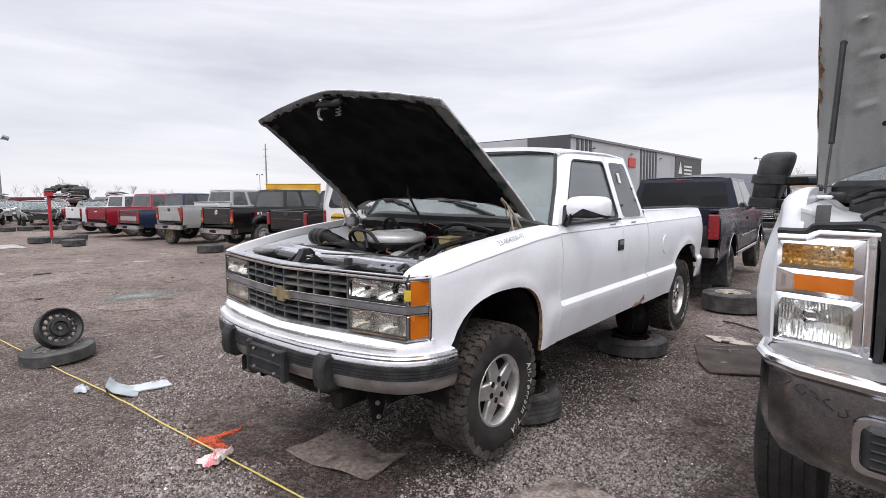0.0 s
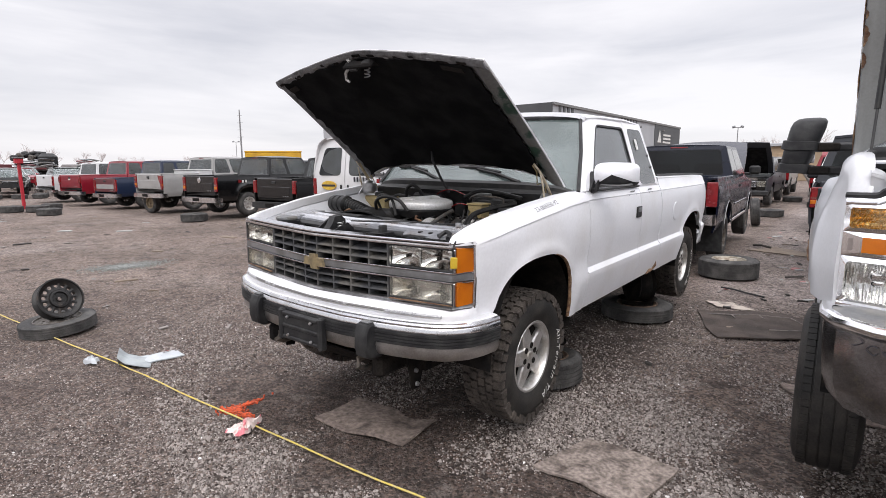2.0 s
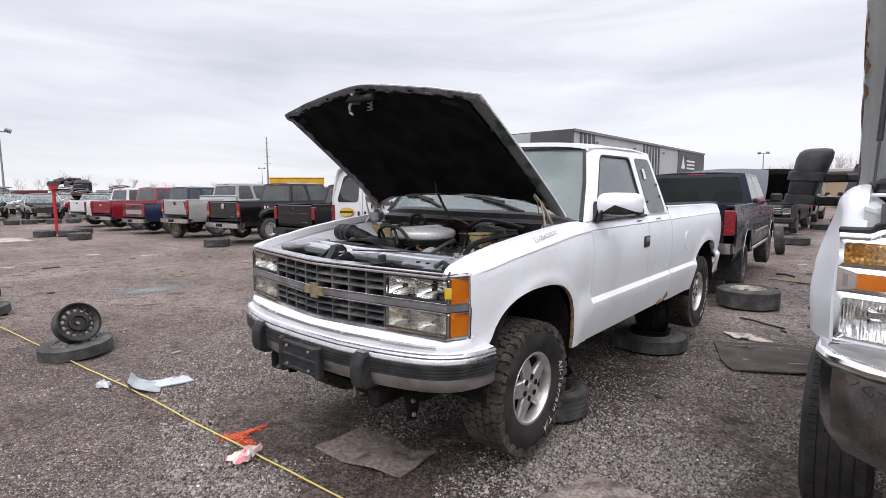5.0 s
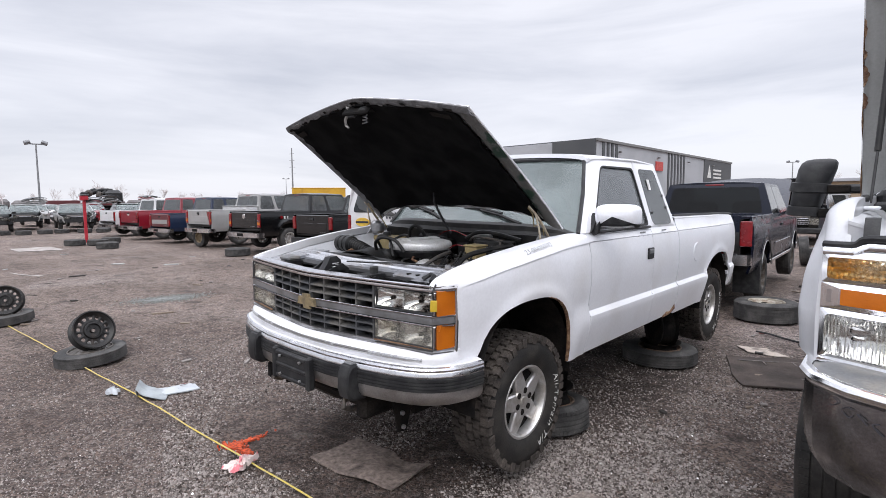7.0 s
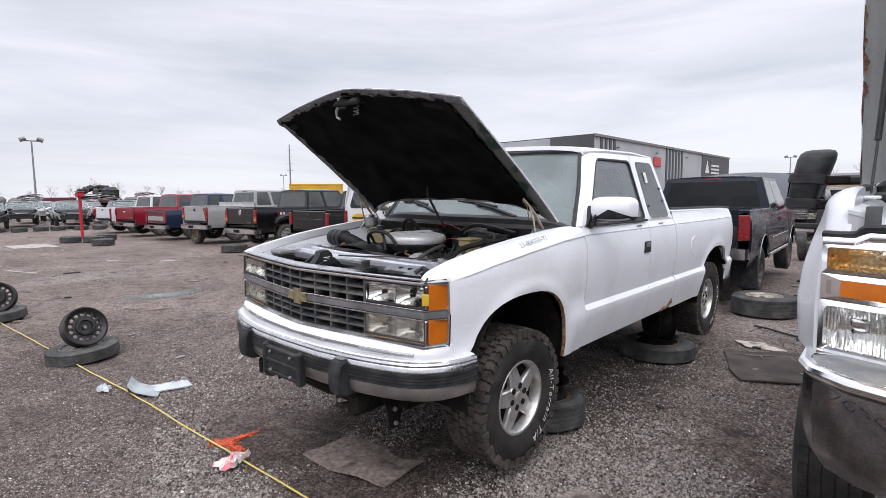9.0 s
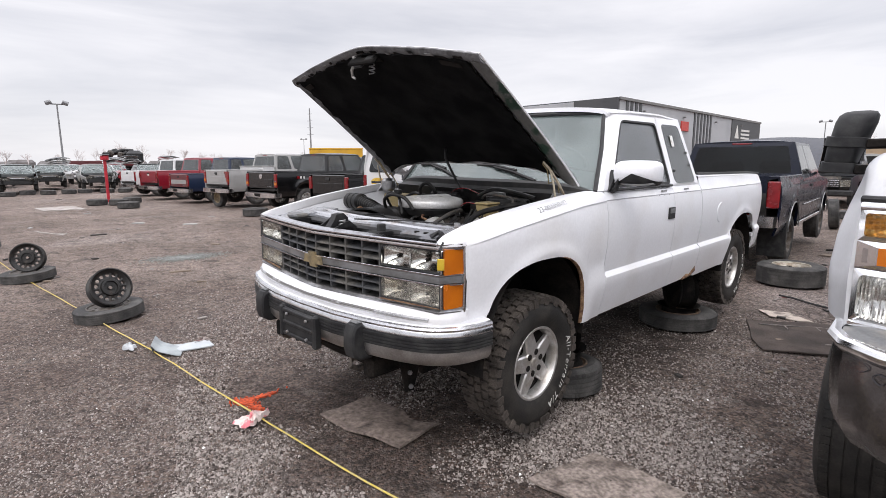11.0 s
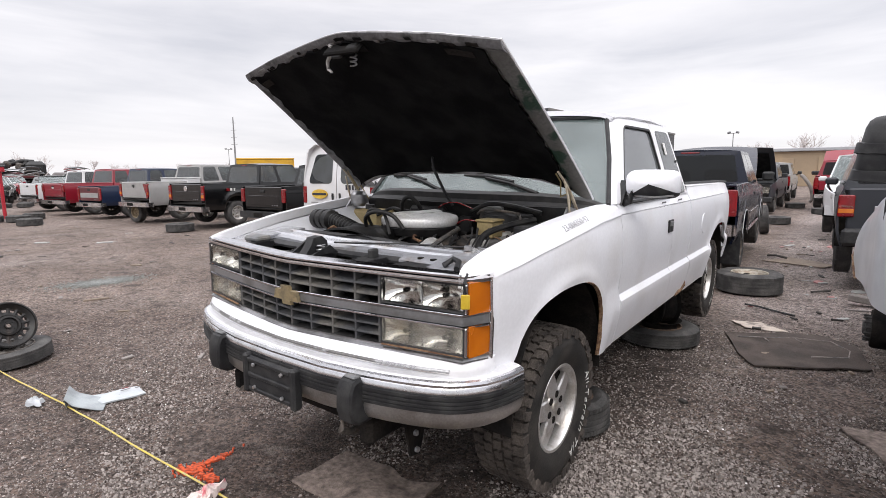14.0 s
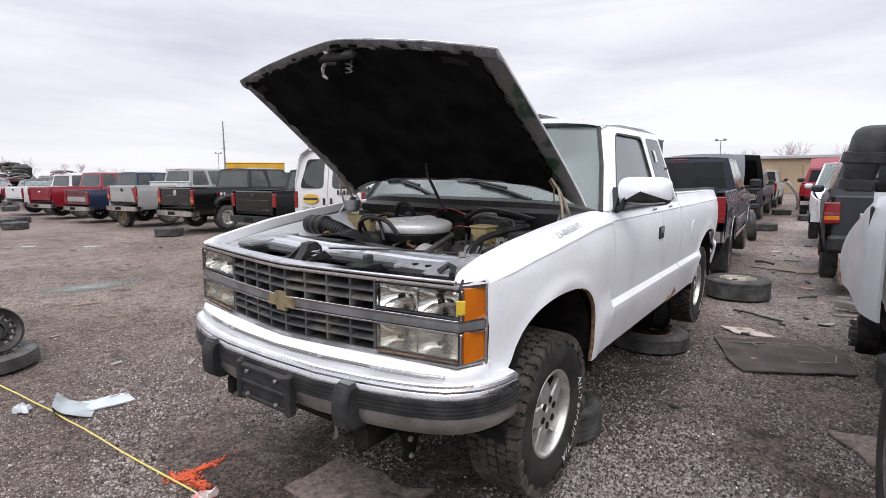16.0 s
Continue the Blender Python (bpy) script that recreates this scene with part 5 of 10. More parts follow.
for pts, rad_, mt, lab in (
        (((-0.16, -0.20, 1.30), (-0.13, -0.245, 1.375), (-0.04, -0.265, 1.415), (0.07, -0.25, 1.40), (0.13, -0.23, 1.33)), 0.011, HOSE, "black breather hose"),
        (((-0.18, -0.14, 1.31), (-0.16, -0.20, 1.39), (-0.08, -0.235, 1.425), (0.0, -0.235, 1.40), (0.06, -0.26, 1.30)), 0.009, HOSE, "black vacuum hose"),
        (((-0.24, 0.20, 1.33), (-0.22, 0.16, 1.43), (-0.17, 0.17, 1.47), (-0.13, 0.20, 1.43), (-0.12, 0.24, 1.35)), 0.013, HOSE, "looped black hose"),
        (((0.24, 0.30, 1.38), (0.32, 0.24, 1.41), (0.46, 0.20, 1.415), (0.58, 0.18, 1.40), (0.60, 0.12, 1.33)), 0.007, ENGINE, "grey brake pipe"),
        (((0.18, 0.33, 1.39), (0.30, 0.32, 1.44), (0.44, 0.34, 1.435), (0.62, 0.36, 1.40)), 0.014, HOSE, "heater hose"),
        (((0.62, -0.30, 1.27), (0.58, -0.16, 1.33), (0.60, 0.02, 1.36), (0.66, 0.20, 1.38)), 0.016, HOSE, "corrugated wire loom"),
        (((-0.52, 0.25, 1.33), (-0.42, 0.28, 1.38), (-0.30, 0.24, 1.38), (-0.20, 0.30, 1.36)), 0.010, HOSE, "wire loom"),
        (((0.34, -0.30, 1.25), (0.38, -0.20, 1.31), (0.36, -0.08, 1.33), (0.30, 0.02, 1.32)), 0.012, ENGINE, "heater hose"),
        (((-0.05, 0.30, 1.40), (0.02, 0.27, 1.43), (0.10, 0.29, 1.44), (0.2, 0.33, 1.40)), 0.003, REDL, "thin red wire"),
        (((0.24, 0.06, 1.33), (0.32, 0.05, 1.37), (0.40, 0.08, 1.36)), 0.003, REDL, "thin red wire")):
    part("hose", M().tube(smooth(pts), rad_, 9), mt, truck, lab)
part("lid_ridge", M().slab([[(0.068 + x, -0.02 + y, 1.402 + 0.008 * math.cos(math.pi * (k - 2) / 4)) for k, x in enumerate((-0.05, -0.025, 0.0, 0.025, 0.05))] for y in (-0.14, -0.05, 0.05, 0.14)], (0, 0, -0.012)), ALUM, ac)
part("wiper_motor", M().box((0.27, 0.43, 1.405), (0.17, 0.09, 0.05), 0.012), mat("pale_heater_box", (0.26, 0.265, 0.26), 0.5, col2=(0.16, 0.16, 0.155), scale=12, fine=0.15), truck, "pale grey wiper motor cover")
part("heater_case", M().grid([[(0.33 + 0.13 * math.cos(a) * f, 0.40 + 0.06 * math.sin(a) * f, z) for a in [2 * math.pi * k / 20 for k in range(20)]] for z, f in ((1.20, 0.8), (1.34, 1.0), (1.385, 1.02), (1.392, 0.96), (1.392, 0.05))], close=True), ENGINE, truck, "dark heater case")
for k in range(7):
    part("alternator_fin", M().lathe([(0.036, -0.004), (0.061, -0.004), (0.061, 0.004), (0.036, 0.004)], 18, m=pose(0.30, -0.22, 1.235, 0, 0, -60) @ Matrix.Translation((-0.04 + 0.013 * k, 0, 0))), ALUM, truck)
part("belt_pulley", M().lathe([(0.0, 0.02), (0.03, 0.02), (0.05, 0.014), (0.044, 0.0), (0.05, -0.014), (0.0, -0.014)], 20, m=pose(0.34, -0.29, 1.225, 0, 0, -60)), STEEL, truck)
part("reservoir_lid", M().box((0.448, 0.10, 1.372), (0.112, 0.122, 0.014), 0.005), TAN, truck)
part("master_flange", M().box((0.45, -0.01, 1.255), (0.09, 0.05, 0.055), 0.012), ALUM, truck)
part("fuse_block", M().box((0.68, 0.10, 1.33), (0.10, 0.16, 0.06), 0.01), BLACK, truck)
part("red_cable", M().tube([(-0.62, -0.38, 1.24), (-0.5, -0.36, 1.26), (-0.42, -0.33, 1.25)], 0.006, 6), REDL, truck, "red battery cable")
part("support_hose", M().tube([(-0.55, -0.34, 1.275), (-0.3, -0.36, 1.285), (0.1, -0.36, 1.285), (0.24, -0.33, 1.27)], 0.014, 7), BLACK, truck)
part("cap", M().lathe([(0.0, 0.022), (0.017, 0.020), (0.018, 0.0)], 14, m=pose(0.62, -0.36, 1.285, 0, -90, 0)), STEEL, truck)
part("wire_loom", M().tube([(0.68, -0.62, 1.262), (0.70, -0.58, 1.285), (0.74, -0.60, 1.28), (0.765, -0.65, 1.262)], 0.012, 7), BLACK, truck)

# ---- hood, open ----
OPEN = radians(47.3)
HY, HZ = 0.50, 1.462


def hood_pt(u, v, dz=0.0, shrink=0.0):
    """u: -1 to 1 across, v: 0 at the hinges to 1 at the front; closed place turned about the hinges."""
    x = u * lerp(0.868, 0.848, v) * (1 - shrink)
    yb, yf = HY - 0.045 - 0.155 * (1 - u ** 4), -0.655 - 0.125 * (1 - 0.55 * (u * u + 0.006) ** 0.5 - 0.45 * u * u)
    y = lerp(yb, yf, v)
    z = lerp(HZ - 0.01, 1.262, v ** 1.25) + 0.05 * lerp(1 - u * u, 1 - abs(u), v) * math.sin(math.pi * (0.15 + 0.72 * v)) + dz
    if abs(u) > 0.55 and abs(u) < 0.75:
        z += 0.004
    c, s_ = math.cos(-OPEN), math.sin(-OPEN)
    dy, dz_ = y - HY, z - HZ
    # the sheet is sprung: its right front corner stands higher
    return (x - 0.036 * v, HY + c * dy - s_ * dz_, HZ + s_ * dy + c * dz_ - (0.015 + 0.013 * u) * v + 0.012 * v * (1 - abs(u)))


hood = part("hood", M().grid([[hood_pt(k / 10 - 1, i / 12) for k in range(21)] for i in range(13)]), WHITE, truck, "open hood, white outside, black blanket and flaking frame inside", 50)
EDGE = [(k / 10 - 1, 1.0) for k in range(21)] + [(1.0, 1 - k / 12) for k in range(1, 13)] + [(1 - k / 10, 0.0) for k in range(1, 21)] + [(-1.0, k / 12) for k in range(1, 12)]
part("hood_rim", M().grid([[hood_pt(u, v, d) for u, v in EDGE] for d in (0.0, -0.008, -0.014)], close=True), mat("chipped_hood_edge", (0.60, 0.60, 0.62), 0.4, col2=(0.24, 0.24, 0.24), scale=7, lo=0.52, hi=0.56, fine=0.15), hood)


part("hood_hem", M().tube([hood_pt(1.0, k / 14, -0.004) for k in range(15)], 0.006, 7), WHITE, hood, "white folded edge")


def rim_band(u0, u1, v0, v1, n, material, label, nm, dz0=-0.022):
    rows = [[hood_pt(lerp(u0, u1, i / n), lerp(v0, v1, j / 4), dz0 - 0.012 * math.sin(math.pi * j / 4)) for j in range(5)] for i in range(n + 1)]
    return part(nm, M().slab(rows, (0, 0.004, 0.006)), material, hood, label, 50)


rim_band(-1, 1, 0.935, 1.0, 40, FRAMEP, "flaking grey inner lip", "front_frame", -0.014)
for k in range(16):
    u0 = -0.96 + 0.118 * k + 0.02 * math.sin(k * 2.1)
    v0 = 0.948 + 0.022 * (0.5 + 0.5 * math.sin(k * 1.7))
    rows = [[hood_pt(u0 + (0.05 + 0.02 * math.sin(k)) * i / 3, v0 + 0.016 * j / 2, -0.0285 - 0.002 * math.sin(3 * i + k)) for j in range(3)] for i in range(4)]
    part("paint_flake", M().slab(rows, (0, 0.002, 0.003)), (DARK, FLAKE, DARK)[k % 3], hood, "dark worn patch" if k % 3 != 1 else "peeling pale flake")
for u0, v0, du, dv in ((-0.90, 0.885, 0.10, 0.035), (0.02, 0.90, 0.12, 0.04), (0.66, 0.90, 0.16, 0.03)):
    rows = [[hood_pt(u0 + du * i / 3, v0 + dv * j / 2, -0.034) for j in range(3)] for i in range(4)]
    part("frame_pocket", M().slab(rows, (0, 0.004, 0.006)), DARK, hood, "dark opening in the hood frame")
for s in (1, -1):
    rows = [[hood_pt(s * lerp(1.0, 0.885 if s > 0 else 0.92, j / 4), lerp(0.0, 0.955, i / 14), -0.014 - 0.014 * math.sin(math.pi * j / 4)) for j in range(5)] for i in range(15)]
    part("side_frame", M().slab(rows, (0, 0.004, 0.006)), GREENP if s > 0 else FRAMEP, hood, "green and grey flaking side frame" if s > 0 else "", 50)
rng = random.Random(9)
rows = []
for i in range(31):
    v = lerp(0.03, 0.95, i / 30)
    row = []
    for k in range(41):
        u = lerp(-0.93, 0.90, k / 40) * (1 - 0.03 * (abs(k - 20) > 18) * abs(math.sin(i * 1.1)))
        v = lerp(0.03, 0.968 - 0.02 * (i == 30) * abs(math.sin(k * 0.9)), i / 30)
        d = 0.0
        for a, b, c in ((0.0, 0.0, 1), (0.45, -0.30, 1), (-0.45, 0.30, 1)):
            d += 0.014 * math.exp(-((u - a - b * (v - 0.5)) / 0.07) ** 2)
        d += 0.012 * math.exp(-((v - 0.55 - 0.15 * abs(u)) / 0.05) ** 2)
        e = 0.008 * noise.noise((u * 6, v * 7, 0.3))
        row.append(hood_pt(u, v, -0.030 - d - e))
    rows.append(row)
part("hood_blanket", M().slab(rows, (0, 0.006, 0.01)), PAD, hood, "black ribbed insulation blanket", 60)
sk = hood_pt(-0.02, 0.93, -0.05)
st = part("striker", M().box((sk[0] + 0.03, sk[1], sk[2] + 0.012), (0.21, 0.12, 0.022), 0.008, rot=(43, 0, 8)), DARK, hood, "dark hood striker plate with safety catch")
for dx, dy in ((0.0, -0.02), (0.085, 0.01)):
    part("striker_pocket", M().box((sk[0] + dx, sk[1] - 0.012 + dy * 0.5, sk[2] - 0.004 + dy), (0.06, 0.05, 0.02), 0.006, rot=(43, 0, 8)), BLACK, st)
part("striker_spring", M().tube([(sk[0] + 0.05 + 0.016 * math.cos(k * 0.9), sk[1] + 0.03 + 0.016 * math.sin(k * 0.9), sk[2] - 0.02 - 0.003 * k) for k in range(20)], 0.004, 5), STEEL, st)
part("safety_catch", M().tube([(sk[0] - 0.075, sk[1] - 0.01, sk[2] + 0.03), (sk[0] - 0.045, sk[1] - 0.02, sk[2] + 0.015), (sk[0] - 0.05, sk[1] - 0.02, sk[2] - 0.015), (sk[0] - 0.09, sk[1] - 0.01, sk[2] - 0.045), (sk[0] - 0.095, sk[1], sk[2] - 0.08), (sk[0] - 0.07, sk[1], sk[2] - 0.095)], [0.008, 0.011, 0.010, 0.009, 0.009, 0.006], 7), ALUM, st, "pale metal safety catch")
for s in (1, -1):
    hg = part("hood_hinge", M().tube([(s * 0.80, 0.44, 1.40), (s * 0.80, 0.34, 1.50), (s * 0.79, 0.27, 1.575), (s * 0.78, 0.20, 1.63)], [0.007, 0.009, 0.008, 0.006], 7), CREAM, truck, "cream painted hood hinge arm")
    part("hinge_cable", M().tube([(s * 0.76, 0.42, 1.42), (s * 0.78, 0.36, 1.52), (s * 0.75, 0.31, 1.50), (s * 0.77, 0.26, 1.58), (s * 0.76, 0.22, 1.62)], 0.004, 6), TAN, hg, "pale loose cable")
    part("hinge_link", M().tube([(s * 0.81, 0.30, 1.40), (s * 0.81, 0.27, 1.50), (s * 0.80, 0.24, 1.585)], [0.006, 0.006, 0.005], 7), CREAM, hg)
    part("hinge_plate", M().prism([(0.20, 1.34), (0.50, 1.34), (0.50, 1.42), (0.30, 1.45)], "x", s * 0.79, s * 0.80), STEEL, hg)
part("vacuum_canister", M().lathe([(0.0, 0.05), (0.04, 0.05), (0.055, 0.03), (0.055, -0.03), (0.04, -0.05), (0, -0.05)], 18, m=pose(-0.74, 0.30, 1.43, 0, -90, 0)), DULLCHROME, truck, "round canister by the hinge")
hr = hood_pt(-0.03, 0.16, -0.05)
part("hood_cable", M().tube([hr, (hr[0] + 0.03, hr[1] - 0.03, hr[2] - 0.06), (0.03, 0.26, 1.50), (0.06, 0.30, 1.42)], 0.009, 7), BLACK, truck, "black hose hanging from the hood")

# yard writing and tag
fz = fender_top(0.06) - 0.085
fx = lerp(fender_in(0.06), half(0.06, fz), 0.76)
text("yard_number", "23-004350-92", 0.050, FAINT, truck, Matrix.Translation((fx + 0.005, 0.06, fz + 0.068)) @ Matrix(((0, -0.79, 0.61, 0), (0.99, -0.07, -0.09, 0), (0.12, 0.61, 0.79, 0), (0, 0, 0, 1))), "handwritten yard number in black marker")
for y0, n in ((1.44, 6), (1.97, 5)):
    for k in range(n):
        part("marker_bar", M().box((half(y0, 1.40) + 0.001, y0 + 0.045 * k, 1.375 + 0.006 * (k % 2)), (0.003, 0.026, 0.004), 0.001, rot=(25 * (-1) ** k, 0, 0)), FAINT, truck)
text("yard_number", "23-004350-92", 0.030, mat("worn_marker", (0.28, 0.28, 0.29), 0.6, fine=0.3), truck, Matrix.Translation((0.62, bump_front(0.62) + 0.034, 0.9005)) @ pose(0, 0, 0, 40, 0, 15), "handwritten yard number on the bumper")
text("yard_number", "23-004350-92", 0.026, INK, truck, Matrix.Translation((0.585, front_y(0.585) - 0.013, 1.212)) @ pose(0, 0, 0, 90, 0, 11), "handwritten yard number on the lamp")
for y in (1.50, 1.95):
    for k in range(5):
        part("writing_bar", M().box((0.957, y + k * 0.022, 1.415), (0.003, 0.014, 0.012), 0.001), GREYPL, truck)
tag = part("tag", M().box((0.868, -0.738, 1.165), (0.034, 0.008, 0.056), 0.004, rot=(0, 0, 35)), YELLOW, truck, "yellow plastic tag hanging on the corner lamp")
part("tag_cord", M().tube([(0.868, -0.738, 1.195), (0.866, -0.745, 1.235), (0.86, -0.715, 1.266)], 0.005, 6), BLACK, tag)


# ---- other vehicles: all are built looking to +y, the tail at y = 0, on the ground at z = 0 ----
def tail_lamp(parent, x, y, z, w, h, d=0.06, amber=False):
    lamp = part("tail_lamp", M().box((x, y, z), (w, d, h), 0.014), REDL, parent, "red tail lamp")
    if amber:
        part("amber_section", M().box((x, y - 0.004, z - h * 0.22), (w * 0.96, d, h * 0.22), 0.008), AMBER, lamp)
        part("reverse_lens", M().box((x, y - 0.004, z - h * 0.02), (w * 0.96, d, h * 0.10), 0.006), HAZE, lamp)
    return lamp


def pickup(label, body, m, L=5.5, W=0.98, bed=1.95, cab=4.15, belt=1.16, roof=1.80, lift=0.12, gate=None, lamp=(0.14, 0.44), amber=False, flare=False, chrome=True, group="", glass=None,
           wheels=(1, 1, 1, 1), gate_on=True, cap=None, R=0.37, hood_up=0, rim=None, rear=0.0):
    """A pickup: bed from 0 to bed, cab to cab, then the hood."""
    t = thing("pickup_truck", label, "pickup truck", group, m)
    g = glass or DGLASS
    z0 = 0.42 + lift
    bz, rz = belt + lift, roof + lift
    ra, fa = 1.12, L - 0.92
    prof = curve([(z0, W - 0.06), (z0 + 0.12, W - 0.02), (lerp(z0, bz, 0.55), W), (bz - 0.10, W - 0.008), (bz, W - 0.04), (rz, W - 0.1)])

    def X(y, z):
        x = prof(z)
        if y > L - 0.7:
            x -= 0.12 * ((y - L + 0.7) / 0.7) ** 2
        for yc in (ra, fa):
            d = math.hypot(y - yc, (z - 0.42 - lift))
            x += (0.05 if flare else 0.012) * math.exp(-((d - 0.50) / (0.07 if flare else 0.04)) ** 2)
        return x
    lo = lambda y: max(arch(y, ra, 0.44, z0, 0.40, 2.6), arch(y, fa, 0.45, z0, 0.42, 2.6))
    bedtop = curve([(0, bz + 0.03), (bed, bz + 0.05)])
    nose = curve([(cab - 0.35, bz - 0.005), (L - 0.6, bz - 0.09), (L - 0.1, bz - 0.17), (L, bz - 0.24)])
    for s in (1, -1):
        b = part("bed_side", M().slab(side_rows(X, columns(0.03, bed - 0.01, [(ra, 0.44)], 0.12), lo, bedtop, 10, s), (-s * 0.03, 0, 0)), body, t, sharp=30)
        part("bed_rail", M().box((s * (W - 0.11), bed / 2, bz + 0.045), (0.13, bed - 0.04, 0.025), 0.008), BLACK if not chrome else body, b)
        part("bed_wall", M().box((s * (W - 0.18), bed / 2, bz - 0.25), (0.02, bed - 0.05, 0.52), 0.003), DARK, b)
        d = part("door", M().slab(side_rows(X, columns(bed + 0.012, cab - 0.31, [], 0.2), lambda y: z0, lambda y: bz, 10, s), (-s * 0.03, 0, 0)), body, t, sharp=30)
        part("door_handle", M().box((s * (W + 0.003), bed + 0.75, bz - 0.14), (0.02, 0.16, 0.045), 0.008), BLACK, d)
        part("side_trim", M().box((s * (W + 0.001), (bed + cab) / 2 - 0.15, lerp(z0, bz, 0.42)), (0.012, cab - bed - 0.4, 0.03), 0.004), CHROME if chrome else BLACK, d)
        f = part("fender", M().slab(side_rows(X, columns(cab - 0.295, L, [(fa, 0.45)], 0.12), lo, nose, 10, s), (-s * 0.03, 0, 0)), body, t, sharp=30)
        for yc, n in ((ra, 0), (fa, 1)):
            part("wheel_well", M().grid([[(s * x, yc + 0.47 * math.cos(a), 0.42 + lift + 0.52 * math.sin(a)) for a in [math.pi * k / 14 for k in range(15)]] for x in (0.45, W - 0.02)]), DARK, t)
        # side windows
        yb0, yb1, yt0, yt1 = bed + 0.02, cab - 0.30, bed + 0.16, cab - 0.72
        ymid = lerp(yb0, yb1, 0.42)
        xt = W - 0.21
        for a0, a1, c0, c1 in ((yb0, ymid, yt0, lerp(yt0, yt1, 0.42)), (ymid + 0.004, yb1, lerp(yt0, yt1, 0.42) + 0.004, yt1)):
            q = [(s * (W - 0.04), a0, bz), (s * (W - 0.04), a1, bz), (s * xt, c1, rz - 0.02), (s * xt, c0, rz - 0.02)]
            w = inset(q, 0.055)
            fr = part("window_frame", M().ring(qloop(q), rloop(w, 6, 0.14), (-s * 0.04, 0, 0)), body, t)
            part("window", pane(w, 6, 0.14, (-s * 0.005, 0, 0)), g, fr)
        part("pillar", M().slab([[(s * (W - 0.04), yb1, bz), (s * (W - 0.09), yb1 + 0.07, bz)], [(s * xt, yt1, rz - 0.02), (s * (xt - 0.04), yt1 + 0.06, rz - 0.02)]], (-s * 0.03, 0, -0.01)), body, t)
        mi = part("side_mirror", M().box((s * (W + 0.13), cab - 0.5, bz + 0.13), (0.2, 0.09, 0.17), 0.035), BLACK, t)
        part("mirror_arm", M().box((s * (W + 0.01), cab - 0.5, bz + 0.06), (0.12, 0.05, 0.05), 0.015), BLACK, mi)
        if gate_on is not None:
            tail_lamp(t, s * (W - 0.055 - lamp[0] / 2 + 0.03), 0.03, bz - 0.01 - lamp[1] / 2, lamp[0], lamp[1], 0.08, amber)
    # cab
    xt = W - 0.21
    rows = [[(xt * u, lerp(bed + 0.14, cab - 0.70, v), rz - 0.02 + 0.06 * (1 - abs(u) ** 3) * (0.55 + 0.45 * math.sin(math.pi * v))) for u in [k / 5 - 1 for k in range(11)]] for v in [k / 5 for k in range(6)]]
    part("roof", M().slab(rows, (0, 0, -0.03)), body, t, sharp=50)
    q = [(-(W - 0.06), bed + 0.01, bz), (W - 0.06, bed + 0.01, bz), (xt, bed + 0.14, rz - 0.02), (-xt, bed + 0.14, rz - 0.02)]
    w = [(-(W - 0.2), bed + 0.025, bz + 0.06), (W - 0.2, bed + 0.025, bz + 0.06), (xt - 0.08, bed + 0.12, rz - 0.08), (-xt + 0.08, bed + 0.12, rz - 0.08)]
    cb = part("cab_back", M().ring(qloop(q), rloop(w, 6, 0.12), (0, 0.03, 0)), body, t)
    part("rear_window", pane(w, 6, 0.12, (0, 0.005, 0)), g, cb)
    part("brake_light", M().box((0, bed + 0.135, rz - 0.035), (0.3, 0.02, 0.025), 0.005), REDL, cb)
    part("cab_back_lower", M().box((0, bed + 0.012, (bz + z0) / 2 + 0.05), (2 * W - 0.14, 0.03, bz - z0), 0.005), body, t)
    q = [(-(W - 0.09), cab - 0.23, bz), (W - 0.09, cab - 0.23, bz), (xt - 0.02, cab - 0.68, rz - 0.02), (-xt + 0.02, cab - 0.68, rz - 0.02)]
    part("windscreen", pane(q, 6, 0.05, (0, -0.006, 0), (0, 0.07, 0.01)), GLASS, t)
    for x in (-0.4, 0.4):
        part("seat_back", M().box((x, lerp(bed, cab, 0.45), bz - 0.05), (0.55, 0.18, 0.62), 0.07, rot=(8, 0, 0)), INTER, t)
    part("cab_floor", M().box((0, (bed + cab) / 2, z0 + 0.05), (2 * W - 0.2, cab - bed, 0.05), 0.01), DARK, t)
    part("dashboard", M().box((0, cab - 0.55, bz - 0.10), (2 * W - 0.3, 0.4, 0.22), 0.05), INTER, t)
    # hood and nose
    rows = [[((W - 0.10) * u * (1 - 0.10 * v * v), lerp(cab - 0.24, L - 0.02, v), lerp(bz - 0.005, bz - 0.19, v ** 1.4) + 0.06 * (1 - u * u)) for u in [k / 5 - 1 for k in range(11)]] for v in [k / 6 for k in range(7)]]
    if hood_up:
        py, pz = rows[0][5][1], bz
        ca, sa = math.cos(radians(hood_up)), math.sin(radians(hood_up))
        up = [[(x, py + (y - py) * ca - (z - pz) * sa, pz + (y - py) * sa + (z - pz) * ca) for x, y, z in r] for r in rows]
        hd = part("hood", M().slab(up, (0, 0.03, -0.02)), body, t, "open hood", 50)
        part("hood_blanket", M().slab([[tuple(Vector(p) + Vector((0, 0.05, -0.03))) for p in r[1:-1]] for r in up[:-1]], (0, 0.012, -0.006)), PAD, hd, "black hood underside")
        part("engine", M().box((0, L - 0.75, bz - 0.32), (0.9, 0.8, 0.3), 0.08), ENGINE, t)
    else:
        part("hood", M().slab(rows, (0, 0, -0.03)), body, t, sharp=50)
    n0 = W - 0.12
    gr = part("grille", M().box((0, L - 0.02, bz - 0.38), (1.0, 0.05, 0.26), 0.02), BLACK, t)
